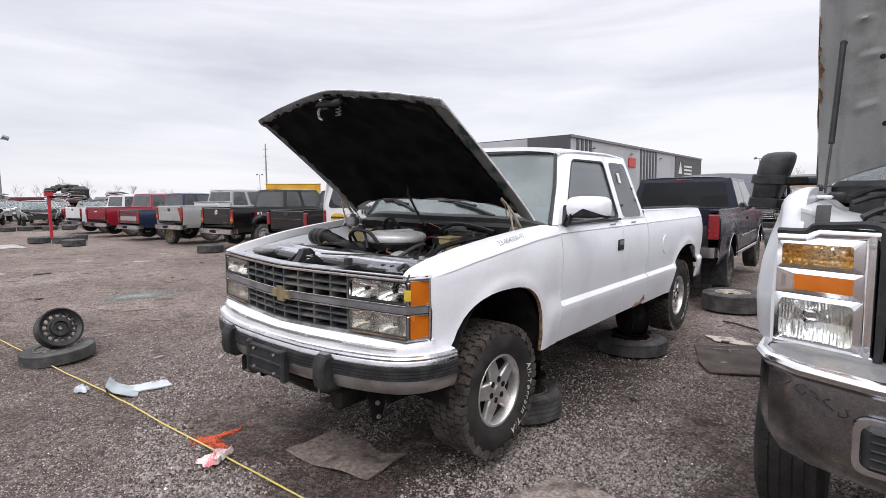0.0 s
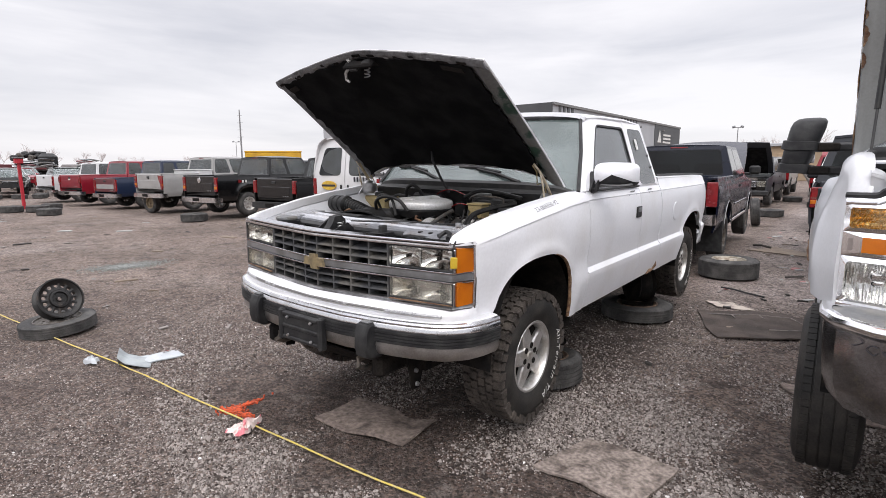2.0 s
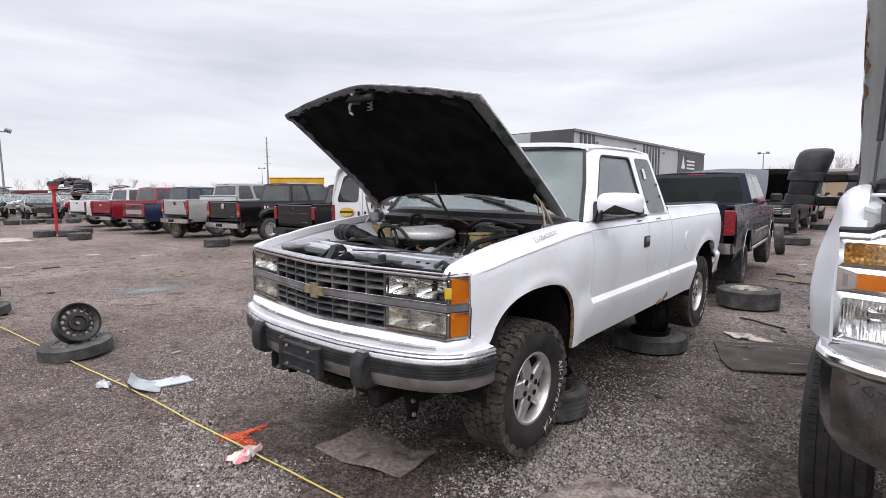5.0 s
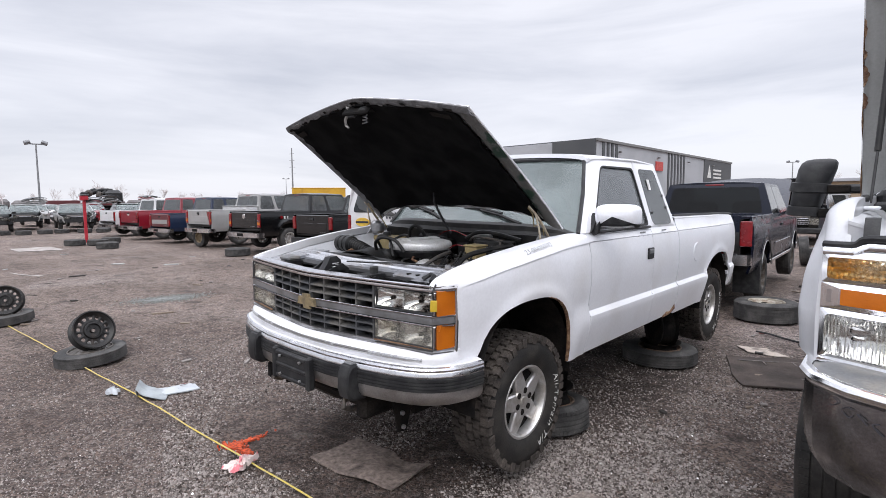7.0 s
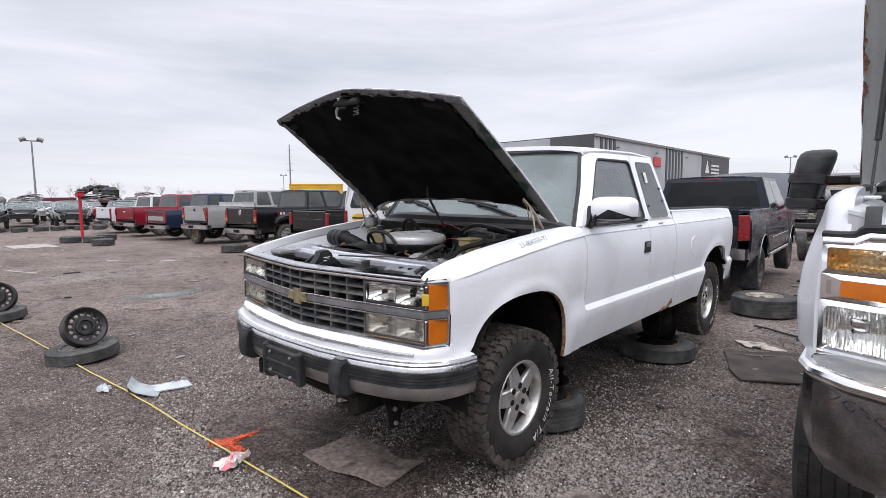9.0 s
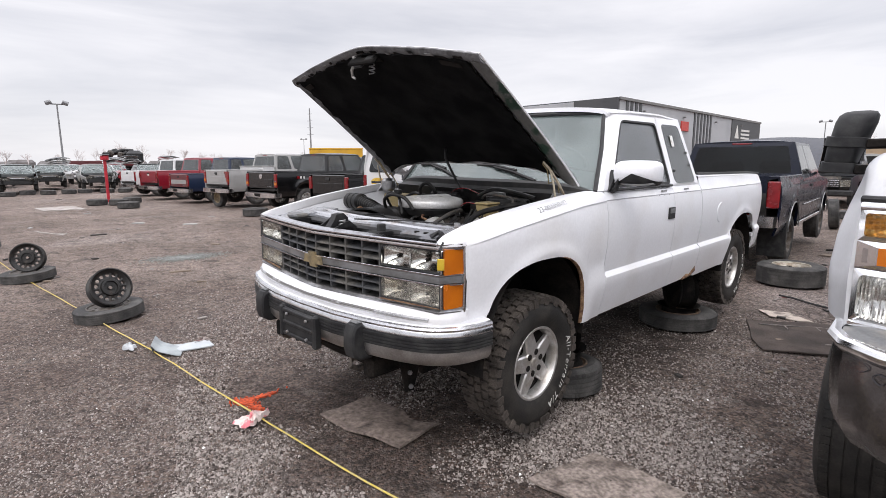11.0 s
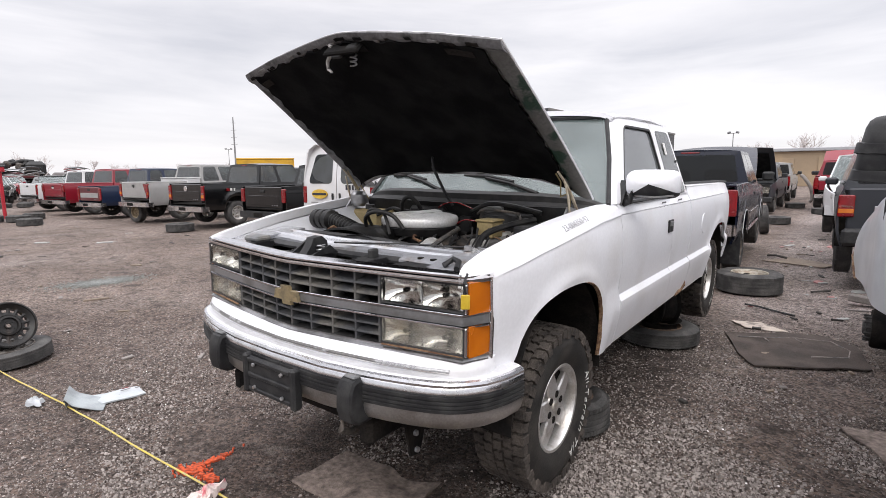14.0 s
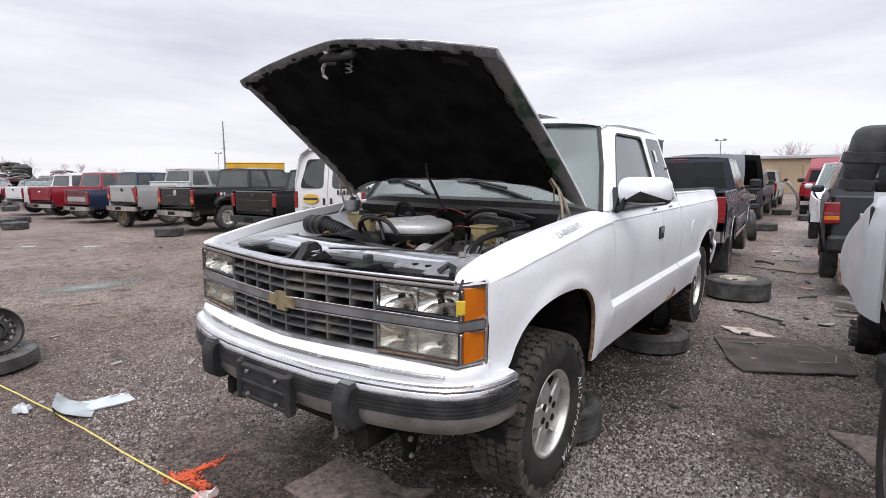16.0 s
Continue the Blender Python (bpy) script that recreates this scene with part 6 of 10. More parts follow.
    for k in range(4):
        part("grille_bar", M().box((0, L + 0.01, bz - 0.48 + k * 0.065), (1.0, 0.02, 0.016), 0.004), CHROME, gr)
    for s in (1, -1):
        part("headlamp", M().box((s * (n0 - 0.16), L - 0.03, bz - 0.38), (0.32, 0.06, 0.2), 0.02), HAZE, t, "headlamp")
    part("front_bumper", M().box((0, L + 0.04, z0 + 0.03), (2 * W - 0.1, 0.14, 0.2), 0.04), CHROME if chrome else BLACK, t)
    part("bed_floor", M().box((0, bed / 2, z0 + 0.18), (2 * W - 0.4, bed - 0.04, 0.03), 0.004), DARK, t)
    part("bed_front", M().box((0, bed - 0.03, bz - 0.25), (2 * W - 0.38, 0.03, 0.55), 0.005), body, t)
    part("underside", M().box((0, L / 2 - 0.1, z0 - 0.02), (0.9, L - 1.0, 0.16), 0.03), DARK, t)
    part("axle", M().tube([(-W + 0.2, ra, 0.40 + lift), (-0.14, ra, 0.40 + lift), (0, ra, 0.40 + lift), (0.14, ra, 0.40 + lift), (W - 0.2, ra, 0.40 + lift)], [0.045, 0.045, 0.13, 0.045, 0.045], 8), DARK, t)
    if gate_on:
        gm = gate or body
        gt = part("tailgate", M().box((0, 0.045, bz - 0.225), (2 * W - 0.33, 0.06, 0.53), 0.018), gm, t, "closed tailgate")
        part("tailgate_panel", M().box((0, 0.013, bz - 0.30), (2 * W - 0.55, 0.012, 0.24), 0.01), gm, gt)
        part("tailgate_handle", M().box((0, 0.008, bz - 0.07), (0.17, 0.022, 0.07), 0.012), BLACK, gt)
        for k in range(3):
            part("lettering_bar", M().box((W * 0.42 + k * 0.09, 0.010, bz - 0.42), (0.06, 0.006, 0.022), 0.002), DULLCHROME, gt)
    rb = part("rear_bumper", M().prism([(-W + 0.02, 0.02), (-W + 0.06, -0.09), (-0.45, -0.15), (0.45, -0.15), (W - 0.06, -0.09), (W - 0.02, 0.02), (W - 0.02, 0.16), (-W + 0.02, 0.16)], "z", z0 + rear - 0.04, z0 + rear + 0.11), CHROME if chrome else BLACK, t, "dented rear bumper")
    part("plate_recess", M().box((0, -0.15, z0 + rear + 0.04), (0.36, 0.02, 0.10), 0.006), DARK, rb)
    part("step_pad", M().box((0, -0.05, z0 + rear + 0.115), (1.3, 0.14, 0.012), 0.004), BLACK, rb)
    for k, (s, y) in enumerate(((1, ra), (-1, ra), (1, fa), (-1, fa))):
        if wheels[k]:
            simple_wheel(t, s * (W - 0.15), y, max(R, 0.36 + lift * 0.6), R, 0.25, 0.21, rim, s)
    if cap:
        h = cap
        for s in (1, -1):
            q = [(s * (W - 0.05), 0.04, bz + 0.05), (s * (W - 0.05), bed - 0.02, bz + 0.05), (s * (W - 0.18), bed - 0.06, bz + h), (s * (W - 0.18), 0.12, bz + h)]
            w = inset(q, 0.10)
            c = part("canopy_side", M().ring(qloop(q), rloop(w, 6, 0.12), (-s * 0.03, 0, 0)), body, t)
            part("canopy_window", pane(w, 6, 0.12, (-s * 0.005, 0, 0)), DGLASS, c)
        q = [(-W + 0.06, 0.04, bz + 0.05), (W - 0.06, 0.04, bz + 0.05), (W - 0.19, 0.12, bz + h), (-W + 0.19, 0.12, bz + h)]
        w = inset(q, 0.07)
        c = part("canopy_back", M().ring(qloop(q), rloop(w, 6, 0.08), (0, 0.03, 0)), body, t)
        part("canopy_glass", pane(w, 6, 0.08, (0, 0.005, 0)), DGLASS, c)
        part("canopy_roof", M().slab([[((W - 0.18) * u, y, bz + h + 0.035 * (1 - u ** 4)) for u in [k / 4 - 1 for k in range(9)]] for y in (0.10, 0.5, 1.2, bed - 0.05)], (0, 0, -0.03)), body, t, sharp=50)
    return t


def wheel_stand(x, y, h, m0=None, label="black steel wheel stand propping a vehicle", group="stands"):
    """Two old steel wheels welded into a stand: one flat, one upright on it."""
    t = thing("wheel_stand", label, "stand", group, pose(x, y, 0) @ (m0 or Matrix()))
    part("base_rim", shared(("sbase",), lambda: steel_rim(0.19, 0.14), "base_rim", DARK), DARK, t, m=pose(0, 0, 0.075, 0, -90, 0))
    part("upright_rim", shared(("sup", round(h, 2)), lambda: M().lathe([(h * 0.46, -0.08), (h * 0.46, -0.09), (h * 0.42, -0.07), (h * 0.40, 0.07), (h * 0.46, 0.09), (h * 0.36, 0.05), (0.0, 0.0), (h * 0.36, -0.03), (h * 0.46, -0.08)], 28), "upright_rim", DARK), DARK, t, m=pose(0, 0, 0.10 + h * 0.44, 0, 0, 20))
    return t


def car(label, body, m, L=4.8, W=0.9, lift=0.1, suv=False, group="", nose_lamps=True, category="car", name="car", hood_on=True, top=None, tail="hatch", wheels=True):
    """A sedan or wagon looking to +y."""
    t = thing(name, label, category, group, m)
    z0, bz = 0.36 + lift, (0.92 if not suv else 1.08) + lift
    rz = (top or (1.42 if not suv else 1.72)) + lift
    ra, fa = 0.95, L - 0.95
    prof = curve([(z0, W - 0.07), (z0 + 0.15, W - 0.02), (lerp(z0, bz, 0.6), W), (bz - 0.08, W - 0.015), (bz, W - 0.05), (rz, W - 0.1)])

    def X(y, z):
        x = prof(z)
        if y > L - 0.8:
            x -= 0.20 * ((y - L + 0.8) / 0.8) ** 2
        if y < 0.6 and not suv:
            x -= 0.12 * ((0.6 - y) / 0.6) ** 2
        return x
    lo = lambda y: max(arch(y, ra, 0.37, z0, 0.33, 2.4), arch(y, fa, 0.37, z0, 0.33, 2.4))
    cab0, cab1 = (0.02, L - 1.35) if suv else (0.75, L - 1.35)
    hi = curve([(0, bz - (0 if suv else 0.03)), (cab0, bz), (cab1, bz - 0.01), (L - 0.5, bz - 0.12), (L, bz - 0.24)])
    for s in (1, -1):
        cuts = [0.0, 1.45, 2.45, L - 1.45, L]
        for k in range(4):
            p = part(("rear_quarter", "rear_door", "front_door", "fender")[k], M().slab(side_rows(X, columns(cuts[k] + 0.005, cuts[k + 1] - 0.005, [(ra, 0.37), (fa, 0.37)], 0.16), lo, hi, 8, s), (-s * 0.03, 0, 0)), body, t, sharp=30)
            if k in (1, 2):
                part("door_handle", M().box((s * (W + 0.002), cuts[k] + 0.18, bz - 0.13), (0.02, 0.14, 0.03), 0.006), BLACK, p)
        for yc in (ra, fa):
            part("wheel_well", M().grid([[(s * x, yc + 0.39 * math.cos(a), 0.30 + lift + 0.43 * math.sin(a)) for a in [math.pi * k / 12 for k in range(13)]] for x in (0.5, W - 0.02)]), DARK, t)
        xt = W - 0.22
        y0, y1, c0, c1 = cab0, cab1, cab0 + (0.12 if suv else 0.55), cab1 - 0.75
        n = 3 if suv else 2
        for k in range(n):
            a0, a1 = lerp(y0, y1, k / n), lerp(y0, y1, (k + 1) / n)
            d0, d1 = lerp(c0, c1, k / n), lerp(c0, c1, (k + 1) / n)
            q = [(s * (W - 0.05), a0 + 0.002, bz), (s * (W - 0.05), a1 - 0.002, bz), (s * xt, d1 - 0.002, rz - 0.02), (s * xt, d0 + 0.002, rz - 0.02)]
            w = inset(q, 0.045)
            fr = part("window_frame", M().ring(qloop(q), rloop(w, 6, 0.15), (-s * 0.04, 0, 0)), body, t)
            part("window", pane(w, 6, 0.15, (-s * 0.005, 0, 0)), DGLASS, fr)
        part("side_mirror", M().box((s * (W + 0.06), cab1 - 0.45, bz + 0.06), (0.18, 0.08, 0.12), 0.03), body, t)
        part("headlamp", M().box((s * (W - 0.36), L - 0.07, bz - 0.30), (0.42, 0.14, 0.13), 0.03, rot=(0, 0, -s * 14)), HAZE if nose_lamps else DARK, t, "headlamp")
        tail_lamp(t, s * (W - (0.10 if suv else 0.16)), 0.02, bz - 0.20, 0.17 if suv else 0.2, 0.28 if suv else 0.16, 0.10, suv)
    xt = W - 0.22
    c0, c1 = cab0 + (0.12 if suv else 0.55), cab1 - 0.75
    part("roof", M().slab([[(xt * u, lerp(c0 - 0.02, c1 + 0.02, v), rz - 0.02 + 0.06 * (1 - abs(u) ** 3) * (0.5 + 0.5 * math.sin(math.pi * v))) for u in [k / 5 - 1 for k in range(11)]] for v in [k / 5 for k in range(6)]], (0, 0, -0.03)), body, t, sharp=50)
    q = [(-(W - 0.08), cab1, bz), (W - 0.08, cab1, bz), (xt - 0.01, c1, rz - 0.02), (-xt + 0.01, c1, rz - 0.02)]
    part("windscreen", pane(q, 6, 0.05, (0, -0.006, 0), (0, 0.08, 0.01)), GLASS, t)
    q = [(-(W - 0.08), cab0, bz), (W - 0.08, cab0, bz), (xt - 0.01, c0, rz - 0.02), (-xt + 0.01, c0, rz - 0.02)]
    w = inset(q, 0.08)
    bk = part("back_panel", M().ring(qloop(q), rloop(w, 6, 0.12), (0, 0.03, 0)), body, t)
    part("rear_window", pane(w, 6, 0.12, (0, 0.005, 0)), DGLASS, bk)
    if not suv:
        part("trunk_lid", M().slab([[((W - 0.08) * u, lerp(0.0, cab0 + 0.02, v), bz - 0.02 + 0.03 * (1 - u * u)) for u in [k / 4 - 1 for k in range(9)]] for v in (0, 0.5, 1)], (0, 0, -0.03)), body, t)
    part("tail_panel", M().box((0, 0.03, (z0 + bz) / 2 + 0.05), (2 * W - 0.22, 0.06, bz - z0 - 0.05), 0.02), body, t)
    if hood_on:
        part("hood", M().slab([[((W - 0.08) * u * (1 - 0.14 * v * v), lerp(cab1 + 0.02, L - 0.03, v), lerp(bz - 0.01, bz - 0.20, v ** 1.5) + 0.06 * (1 - u * u)) for u in [k / 5 - 1 for k in range(11)]] for v in [k / 6 for k in range(7)]], (0, 0, -0.03)), body, t, sharp=50)
    else:
        part("engine", M().box((0, L - 0.75, bz - 0.28), (1.0, 0.8, 0.26), 0.08), ENGINE, t)
    part("nose", M().prism([(-W + 0.18, L - 0.14), (-0.5, L - 0.03), (0.5, L - 0.03), (W - 0.18, L - 0.14), (W - 0.18, L - 0.3), (-W + 0.18, L - 0.3)], "z", bz - 0.40, bz - 0.20), body if hood_on else DARK, t)
    gr = part("grille", M().box((0, L - 0.01, bz - 0.30), (0.62, 0.05, 0.12), 0.02), BLACK, t)
    part("grille_surround", M().box((0, L - 0.005, bz - 0.235), (0.66, 0.05, 0.018), 0.006), CHROME, gr)
    part("front_bumper", M().prism([(-W + 0.06, L - 0.20), (-0.5, L + 0.06), (0.5, L + 0.06), (W - 0.06, L - 0.20), (W - 0.06, L - 0.4), (-W + 0.06, L - 0.4)], "z", z0 + 0.0, z0 + 0.20), body if hood_on else BLACK, t)
    part("rear_bumper", M().box((0, -0.03, z0 + 0.13), (2 * W - 0.14, 0.14, 0.22), 0.04), BLACK if suv else body, t)
    part("cabin_floor", M().box((0, L / 2, z0 + 0.04), (2 * W - 0.3, L - 0.6, 0.12), 0.02), DARK, t)
    for x in (-0.36, 0.36):
        part("seat_back", M().box((x, lerp(cab0, cab1, 0.55), bz - 0.02), (0.5, 0.16, 0.6), 0.06, rot=(8, 0, 0)), INTER, t)
    part("dashboard", M().box((0, cab1 - 0.25, bz - 0.10), (2 * W - 0.3, 0.35, 0.2), 0.05), INTER, t)
    if wheels:
        for s, y in ((1, ra), (-1, ra), (1, fa), (-1, fa)):
            simple_wheel(t, s * (W - 0.13), y, 0.32 + lift * 0.6, 0.32, 0.20, 0.19, None, s)
    return t


# ---- grey-white heavy pickup beside the path ----
heavy = thing("heavy_pickup_truck", "white heavy-duty pickup with hood up, big clear headlamp and chrome bumper", "pickup truck", m=pose(3.297, -0.42, 0, 0, 0, 0.6))
# local: the front looks to -y, the front face stands near y = 0; its right side is -x


def heavy_x(y, z):
    x = curve([(0.70, 0.965), (0.85, 0.99), (1.05, 1.005), (1.30, 1.005), (1.50, 0.990), (1.60, 0.965), (1.70, 0.93)])(z)
    if y < 0.5:
        x -= 0.018 * ((0.5 - y) / 0.5) ** 2
    # the front fender swells out behind the lamp
    f = max(0.0, min(1.0, (y - 0.02) / 0.42)) * max(0.0, min(1.0, (1.75 - y) / 0.4))
    x += 0.065 * f * f * (3 - 2 * f) * max(0.3, min(1.0, (1.70 - z) / 0.22))
    for yc in (0.93, 4.35):
        d = math.hypot(y - yc, z - 0.62)
        x += 0.03 * math.exp(-((d - 0.60) / 0.07) ** 2)
    return x


BRIGHT = mat("bright_chrome", (0.90, 0.90, 0.91), 0.05, 1.0, col2=(0.74, 0.74, 0.75), scale=6, lo=0.5, hi=0.8, fine=0.04, fscale=60, rvar=0.2)
wing = curve([(0.78, 1.02), (1.08, 1.055), (1.25, 1.068), (1.384, 1.052), (1.47, 1.030), (1.53, 1.010), (1.58, 0.995)])


def ease(t):
    t = max(0.0, min(1.0, t))
    return t * t * (3 - 2 * t)


for s in (-1, 1):
    lo = lambda y: max(arch(y, 0.93, 0.54, 0.78, 0.43, 2.5), 1.090 if y < 0.6 else 0.78)
    top = curve([(0.085, 1.500), (0.10, 1.535), (0.13, 1.585), (0.17, 1.625), (0.23, 1.648), (0.35, 1.662), (0.6, 1.672), (1.52, 1.680)])
    rows = []
    for y in [0.085, 0.10, 0.13, 0.17] + columns(0.21, 1.52, [(0.93, 0.54)], 0.06):
        a, b = lo(y), top(y) - 0.075
        f_ = 0.35 + 0.65 * ease((y - 0.07) / 0.30) if y > 0.086 else 0.33
        xw = lambda z: 0.938 + (wing(z) - 0.938) * f_
        r = [(s * xw(lerp(a, b, k / 14)), y, lerp(a, b, k / 14)) for k in range(15)]
        x0, x1 = xw(b), 0.918
        for k in range(1, 7):
            q = math.pi / 2 * k / 6
            r.append((s * (x1 + (x0 - x1) * math.cos(q)), y, b + 0.075 * math.sin(q)))
        r.append((s * 0.908, y, b + 0.072)), r.append((s * 0.904, y, max(b + 0.02, 1.49)))
        rows.append(r)
    f = part("fender", M().slab(rows, (-s * 0.012, 0, 0)), WHITE2, heavy, "white front fender", 40)
    part("fender_bolt", M().lathe([(0.0, 0.008), (0.009, 0.007), (0.010, 0.0)], 8, m=pose(s * 0.903, 0.13, 1.545, 0, 0, 0 if s < 0 else 180)), RUST, f)
    part("apron", M().slab([[(s * x, y, z) for x, z in ((0.906, z0_), (0.87, z0_ - 0.012), (0.83, z0_ - 0.05), (0.74, z0_ - 0.072))] for y, z0_ in ((0.10, 1.592), (0.16, 1.606), (0.5, 1.612), (1.0, 1.615), (1.5, 1.62))], (0, 0, -0.012)), WHITE2, heavy, "pale grey inner apron behind the headlamp", 40)
    part("apron_front", M().slab([[(s * x, 0.10 + d, z) for x, z in ((0.906, 1.592), (0.87, 1.580), (0.83, 1.542), (0.74, 1.520))] for d in (0.0,)] + [[(s * x, 0.115, 1.49) for x in (0.906, 0.87, 0.83, 0.74)]], (0, 0.012, 0)), WHITE2, heavy)
    part("hood_buffer", M().lathe([(0.0, 0.028), (0.014, 0.027), (0.024, 0.016), (0.026, 0.0), (0.018, -0.02), (0.0, -0.02)], 14, m=pose(s * 0.895, 0.66, 1.664, 0, -90, 0) @ Matrix.Scale(0.62, 4)), BLACK, heavy, "black rubber hood buffer")
    part("hinge_tab", M().box((s * 0.868, 0.55, 1.628), (0.055, 0.08, 0.014), 0.005), WHITE2, heavy)
    part("strut_foot", M().box((s * 0.845, 0.93, 1.632), (0.07, 0.07, 0.035), 0.012), BLACK, heavy)
    d = part("door", M().slab(side_rows(heavy_x, columns(1.53, 2.72, [], 0.15), lambda y: 0.74, lambda y: 1.62, 12, s), (-s * 0.03, 0, 0)), WHITE2, heavy, "silver-white front door", 30)
    part("door_handle", M().box((s * 1.01, 2.58, 1.42), (0.03, 0.05, 0.26), 0.012), BLACK, d)
    lo2 = lambda y: arch(y, 4.35, 0.52, 0.76, 0.42, 2.5)
    b = part("bed_side", M().slab(side_rows(heavy_x, columns(2.80, 5.6, [(4.35, 0.52)], 0.1), lo2, lambda y: 1.22, 12, s), (-s * 0.03, 0, 0)), WHITE2, heavy, "white bed side", 30)
    for yc in (0.93, 4.35):
        part("wheel_well", M().grid([[(s * x, yc + 0.56 * math.cos(a), 0.66 + 0.58 * math.sin(a)) for a in [math.pi * k / 14 for k in range(15)]] for x in (0.45, 0.985)]), DARK, heavy)
    # side windows
    for q in ([(s * 0.92, 1.55, 1.63), (s * 0.92, 2.48, 1.63), (s * 0.78, 2.46, 2.10), (s * 0.78, 2.05, 2.10)], ):
        w = inset(q, 0.06)
        fr = part("window_frame", M().ring(qloop(q), rloop(w, 6, 0.12), (-s * 0.04, 0, 0)), WHITE2, heavy)
        part("window", pane(w, 6, 0.12, (-s * 0.005, 0, 0)), DGLASS, fr)
    # tow mirror: a tall leaning shell on two arms
    rows = []
    for z, xo, xi, dp in ((1.560, 1.315, 1.262, 0.02), (1.563, 1.342, 1.240, 0.05), (1.585, 1.356, 1.226, 0.075), (1.63, 1.362, 1.212, 0.085), (1.70, 1.354, 1.192, 0.09), (1.78, 1.340, 1.166, 0.09), (1.85, 1.328, 1.146, 0.085), (1.885, 1.314, 1.142, 0.07), (1.903, 1.292, 1.152, 0.05), (1.910, 1.262, 1.178, 0.02)):
        xm, hw = (xo + xi) / 2, (xo - xi) / 2
        rows.append([(s * (xm + hw * math.copysign(abs(math.cos(a)) ** 0.5, math.cos(a))), 1.95 + dp * math.copysign(abs(math.sin(a)) ** 0.6, math.sin(a)), z) for a in [2 * math.pi * k / 32 for k in range(32)]])
    tm = part("tow_mirror", M().grid(rows, close=True), BLACK, heavy, "black towing mirror on two arms", 50, m=Matrix(((1, 0, 0, -0.055 * s), (0, 1.35, 0, 1.70 - 1.35 * 1.95), (0, 0, 0.95, 0.05 * 1.64), (0, 0, 0, 1))))
    for z, xo, xi in ((1.745, 1.356, 1.168), (1.600, 1.368, 1.208)):
        band = []
        for dz, o in ((-0.030, 0.0), (-0.026, 0.008), (0.026, 0.008), (0.030, 0.0)):
            hw, xm = (xo - xi) / 2 + o, (xo + xi) / 2 - 0.18 * dz
            band.append([(s * (xm + hw * math.copysign(abs(math.cos(a)) ** 0.4, math.cos(a))), 1.95 + (0.09 + o) * math.copysign(abs(math.sin(a)) ** 0.6, math.sin(a)), z + dz - 0.12 * (xo - xm - hw * math.cos(a))) for a in [2 * math.pi * k / 32 for k in range(32)]])
        part("mirror_band", M().grid(band, close=True), BLACK, tm, "raised band of the mirror shell", 40)
        part("mirror_arm", M().box((s * (xi - 0.085), 1.925, z - 0.022), (0.20, 0.07, 0.055), 0.014), BLACK, tm, "mirror arm")
        part("arm_clamp", M().box((s * (xi - 0.045), 1.874, z - 0.022), (0.11, 0.022, 0.050), 0.008), DARK, tm)
    part("mirror_base", M().box((s * 0.985, 1.93, 1.655), (0.03, 0.11, 0.17), 0.012), BLACK, tm)
    part("mirror_glass", M().box((s * 1.255, 2.035, 1.735), (0.12, 0.01, 0.22), 0.004), CHROME, tm)

    # lamp unit: a chrome housing with three lenses
    def lp(u, z, o=0.0):
        """Places on the lamp's face: u 0 at the outer edge to 1 inwards."""
        return (s * lerp(0.968, 0.685, u), lerp(0.082, -0.032, max(0.0, u)) + o + 0.02 * (z - 1.15), z)
    hous = part("headlamp", M().slab([[lp(u, z, 0.055) for u in (0.0, 0.25, 0.5, 0.75, 1.0)] for z in (1.12, 1.25, 1.38, 1.49)], (0, 0.10, 0)), BRIGHT, heavy, "tall headlamp unit with clear and amber lenses")
    AMBREF = mat("amber_bulb_reflector", (0.80, 0.52, 0.20), 0.2, 0.9, col2=(0.86, 0.83, 0.78), scale=9, lo=0.40, hi=0.60, fine=0.2, fscale=60)
    for (u0, u1, za, zb, mt, lab) in ((0.055, 0.775, 1.398, 1.470, LENS, "clear turn signal lens"), (0.20, 0.790, 1.312, 1.366, AMBER, "orange reflector"), (0.055, 0.81, 1.138, 1.278, LENS, "clear fluted headlamp lens")):
        q = [lp(u0, za, -0.012), lp(u1, za, -0.012), lp(u1, zb, -0.012), lp(u0, zb, -0.012)]
        part("lens", pane(q, 6, 0.16 if mt is LENS else 0.04, (0, 0.008, 0), (0, -0.006 if mt is LENS else -0.001, 0)), mt, hous, lab)
        if mt is LENS:
            n = 44 if za < 1.3 else 26
            m_ = 8
            fl = 0.004 if za < 1.3 else 0.006
            rows = [[lp(lerp(u0, u1, i / n), lerp(za, zb, k / m_), 0.010 + 0.030 * (1 - (2 * k / m_ - 1) ** 2) * (1 - 0.6 * (2 * i / n - 1) ** 2) + (fl * (1 + 0.8 * noise.noise((i * 0.9, k * 0.7, 3.0))) if i % 2 else 0.0) + (fl if za > 1.3 and k % 2 else 0.0) + 0.004 * noise.noise((i * 0.31, k * 0.55, 1.0))) for k in range(m_ + 1)] for i in range(n + 1)]
            part("reflector", M().slab(rows, (0, 0.004, 0)), BRIGHT if za < 1.3 else AMBREF, hous, sharp=25)
        zt_ = 1.492 if za > 1.39 else zb + 0.016
        o = [lp(0.0, za - 0.016, -0.003), lp(0.875, za - 0.016, -0.003), lp(0.875, zt_, -0.003), lp(0.0, zt_, -0.003)]
        part("chrome_surround", M().ring(rloop(o, 6, 0.04), rloop(q, 6, 0.16 if mt is LENS else 0.04), (0, 0.03, 0)), BRIGHT, hous)
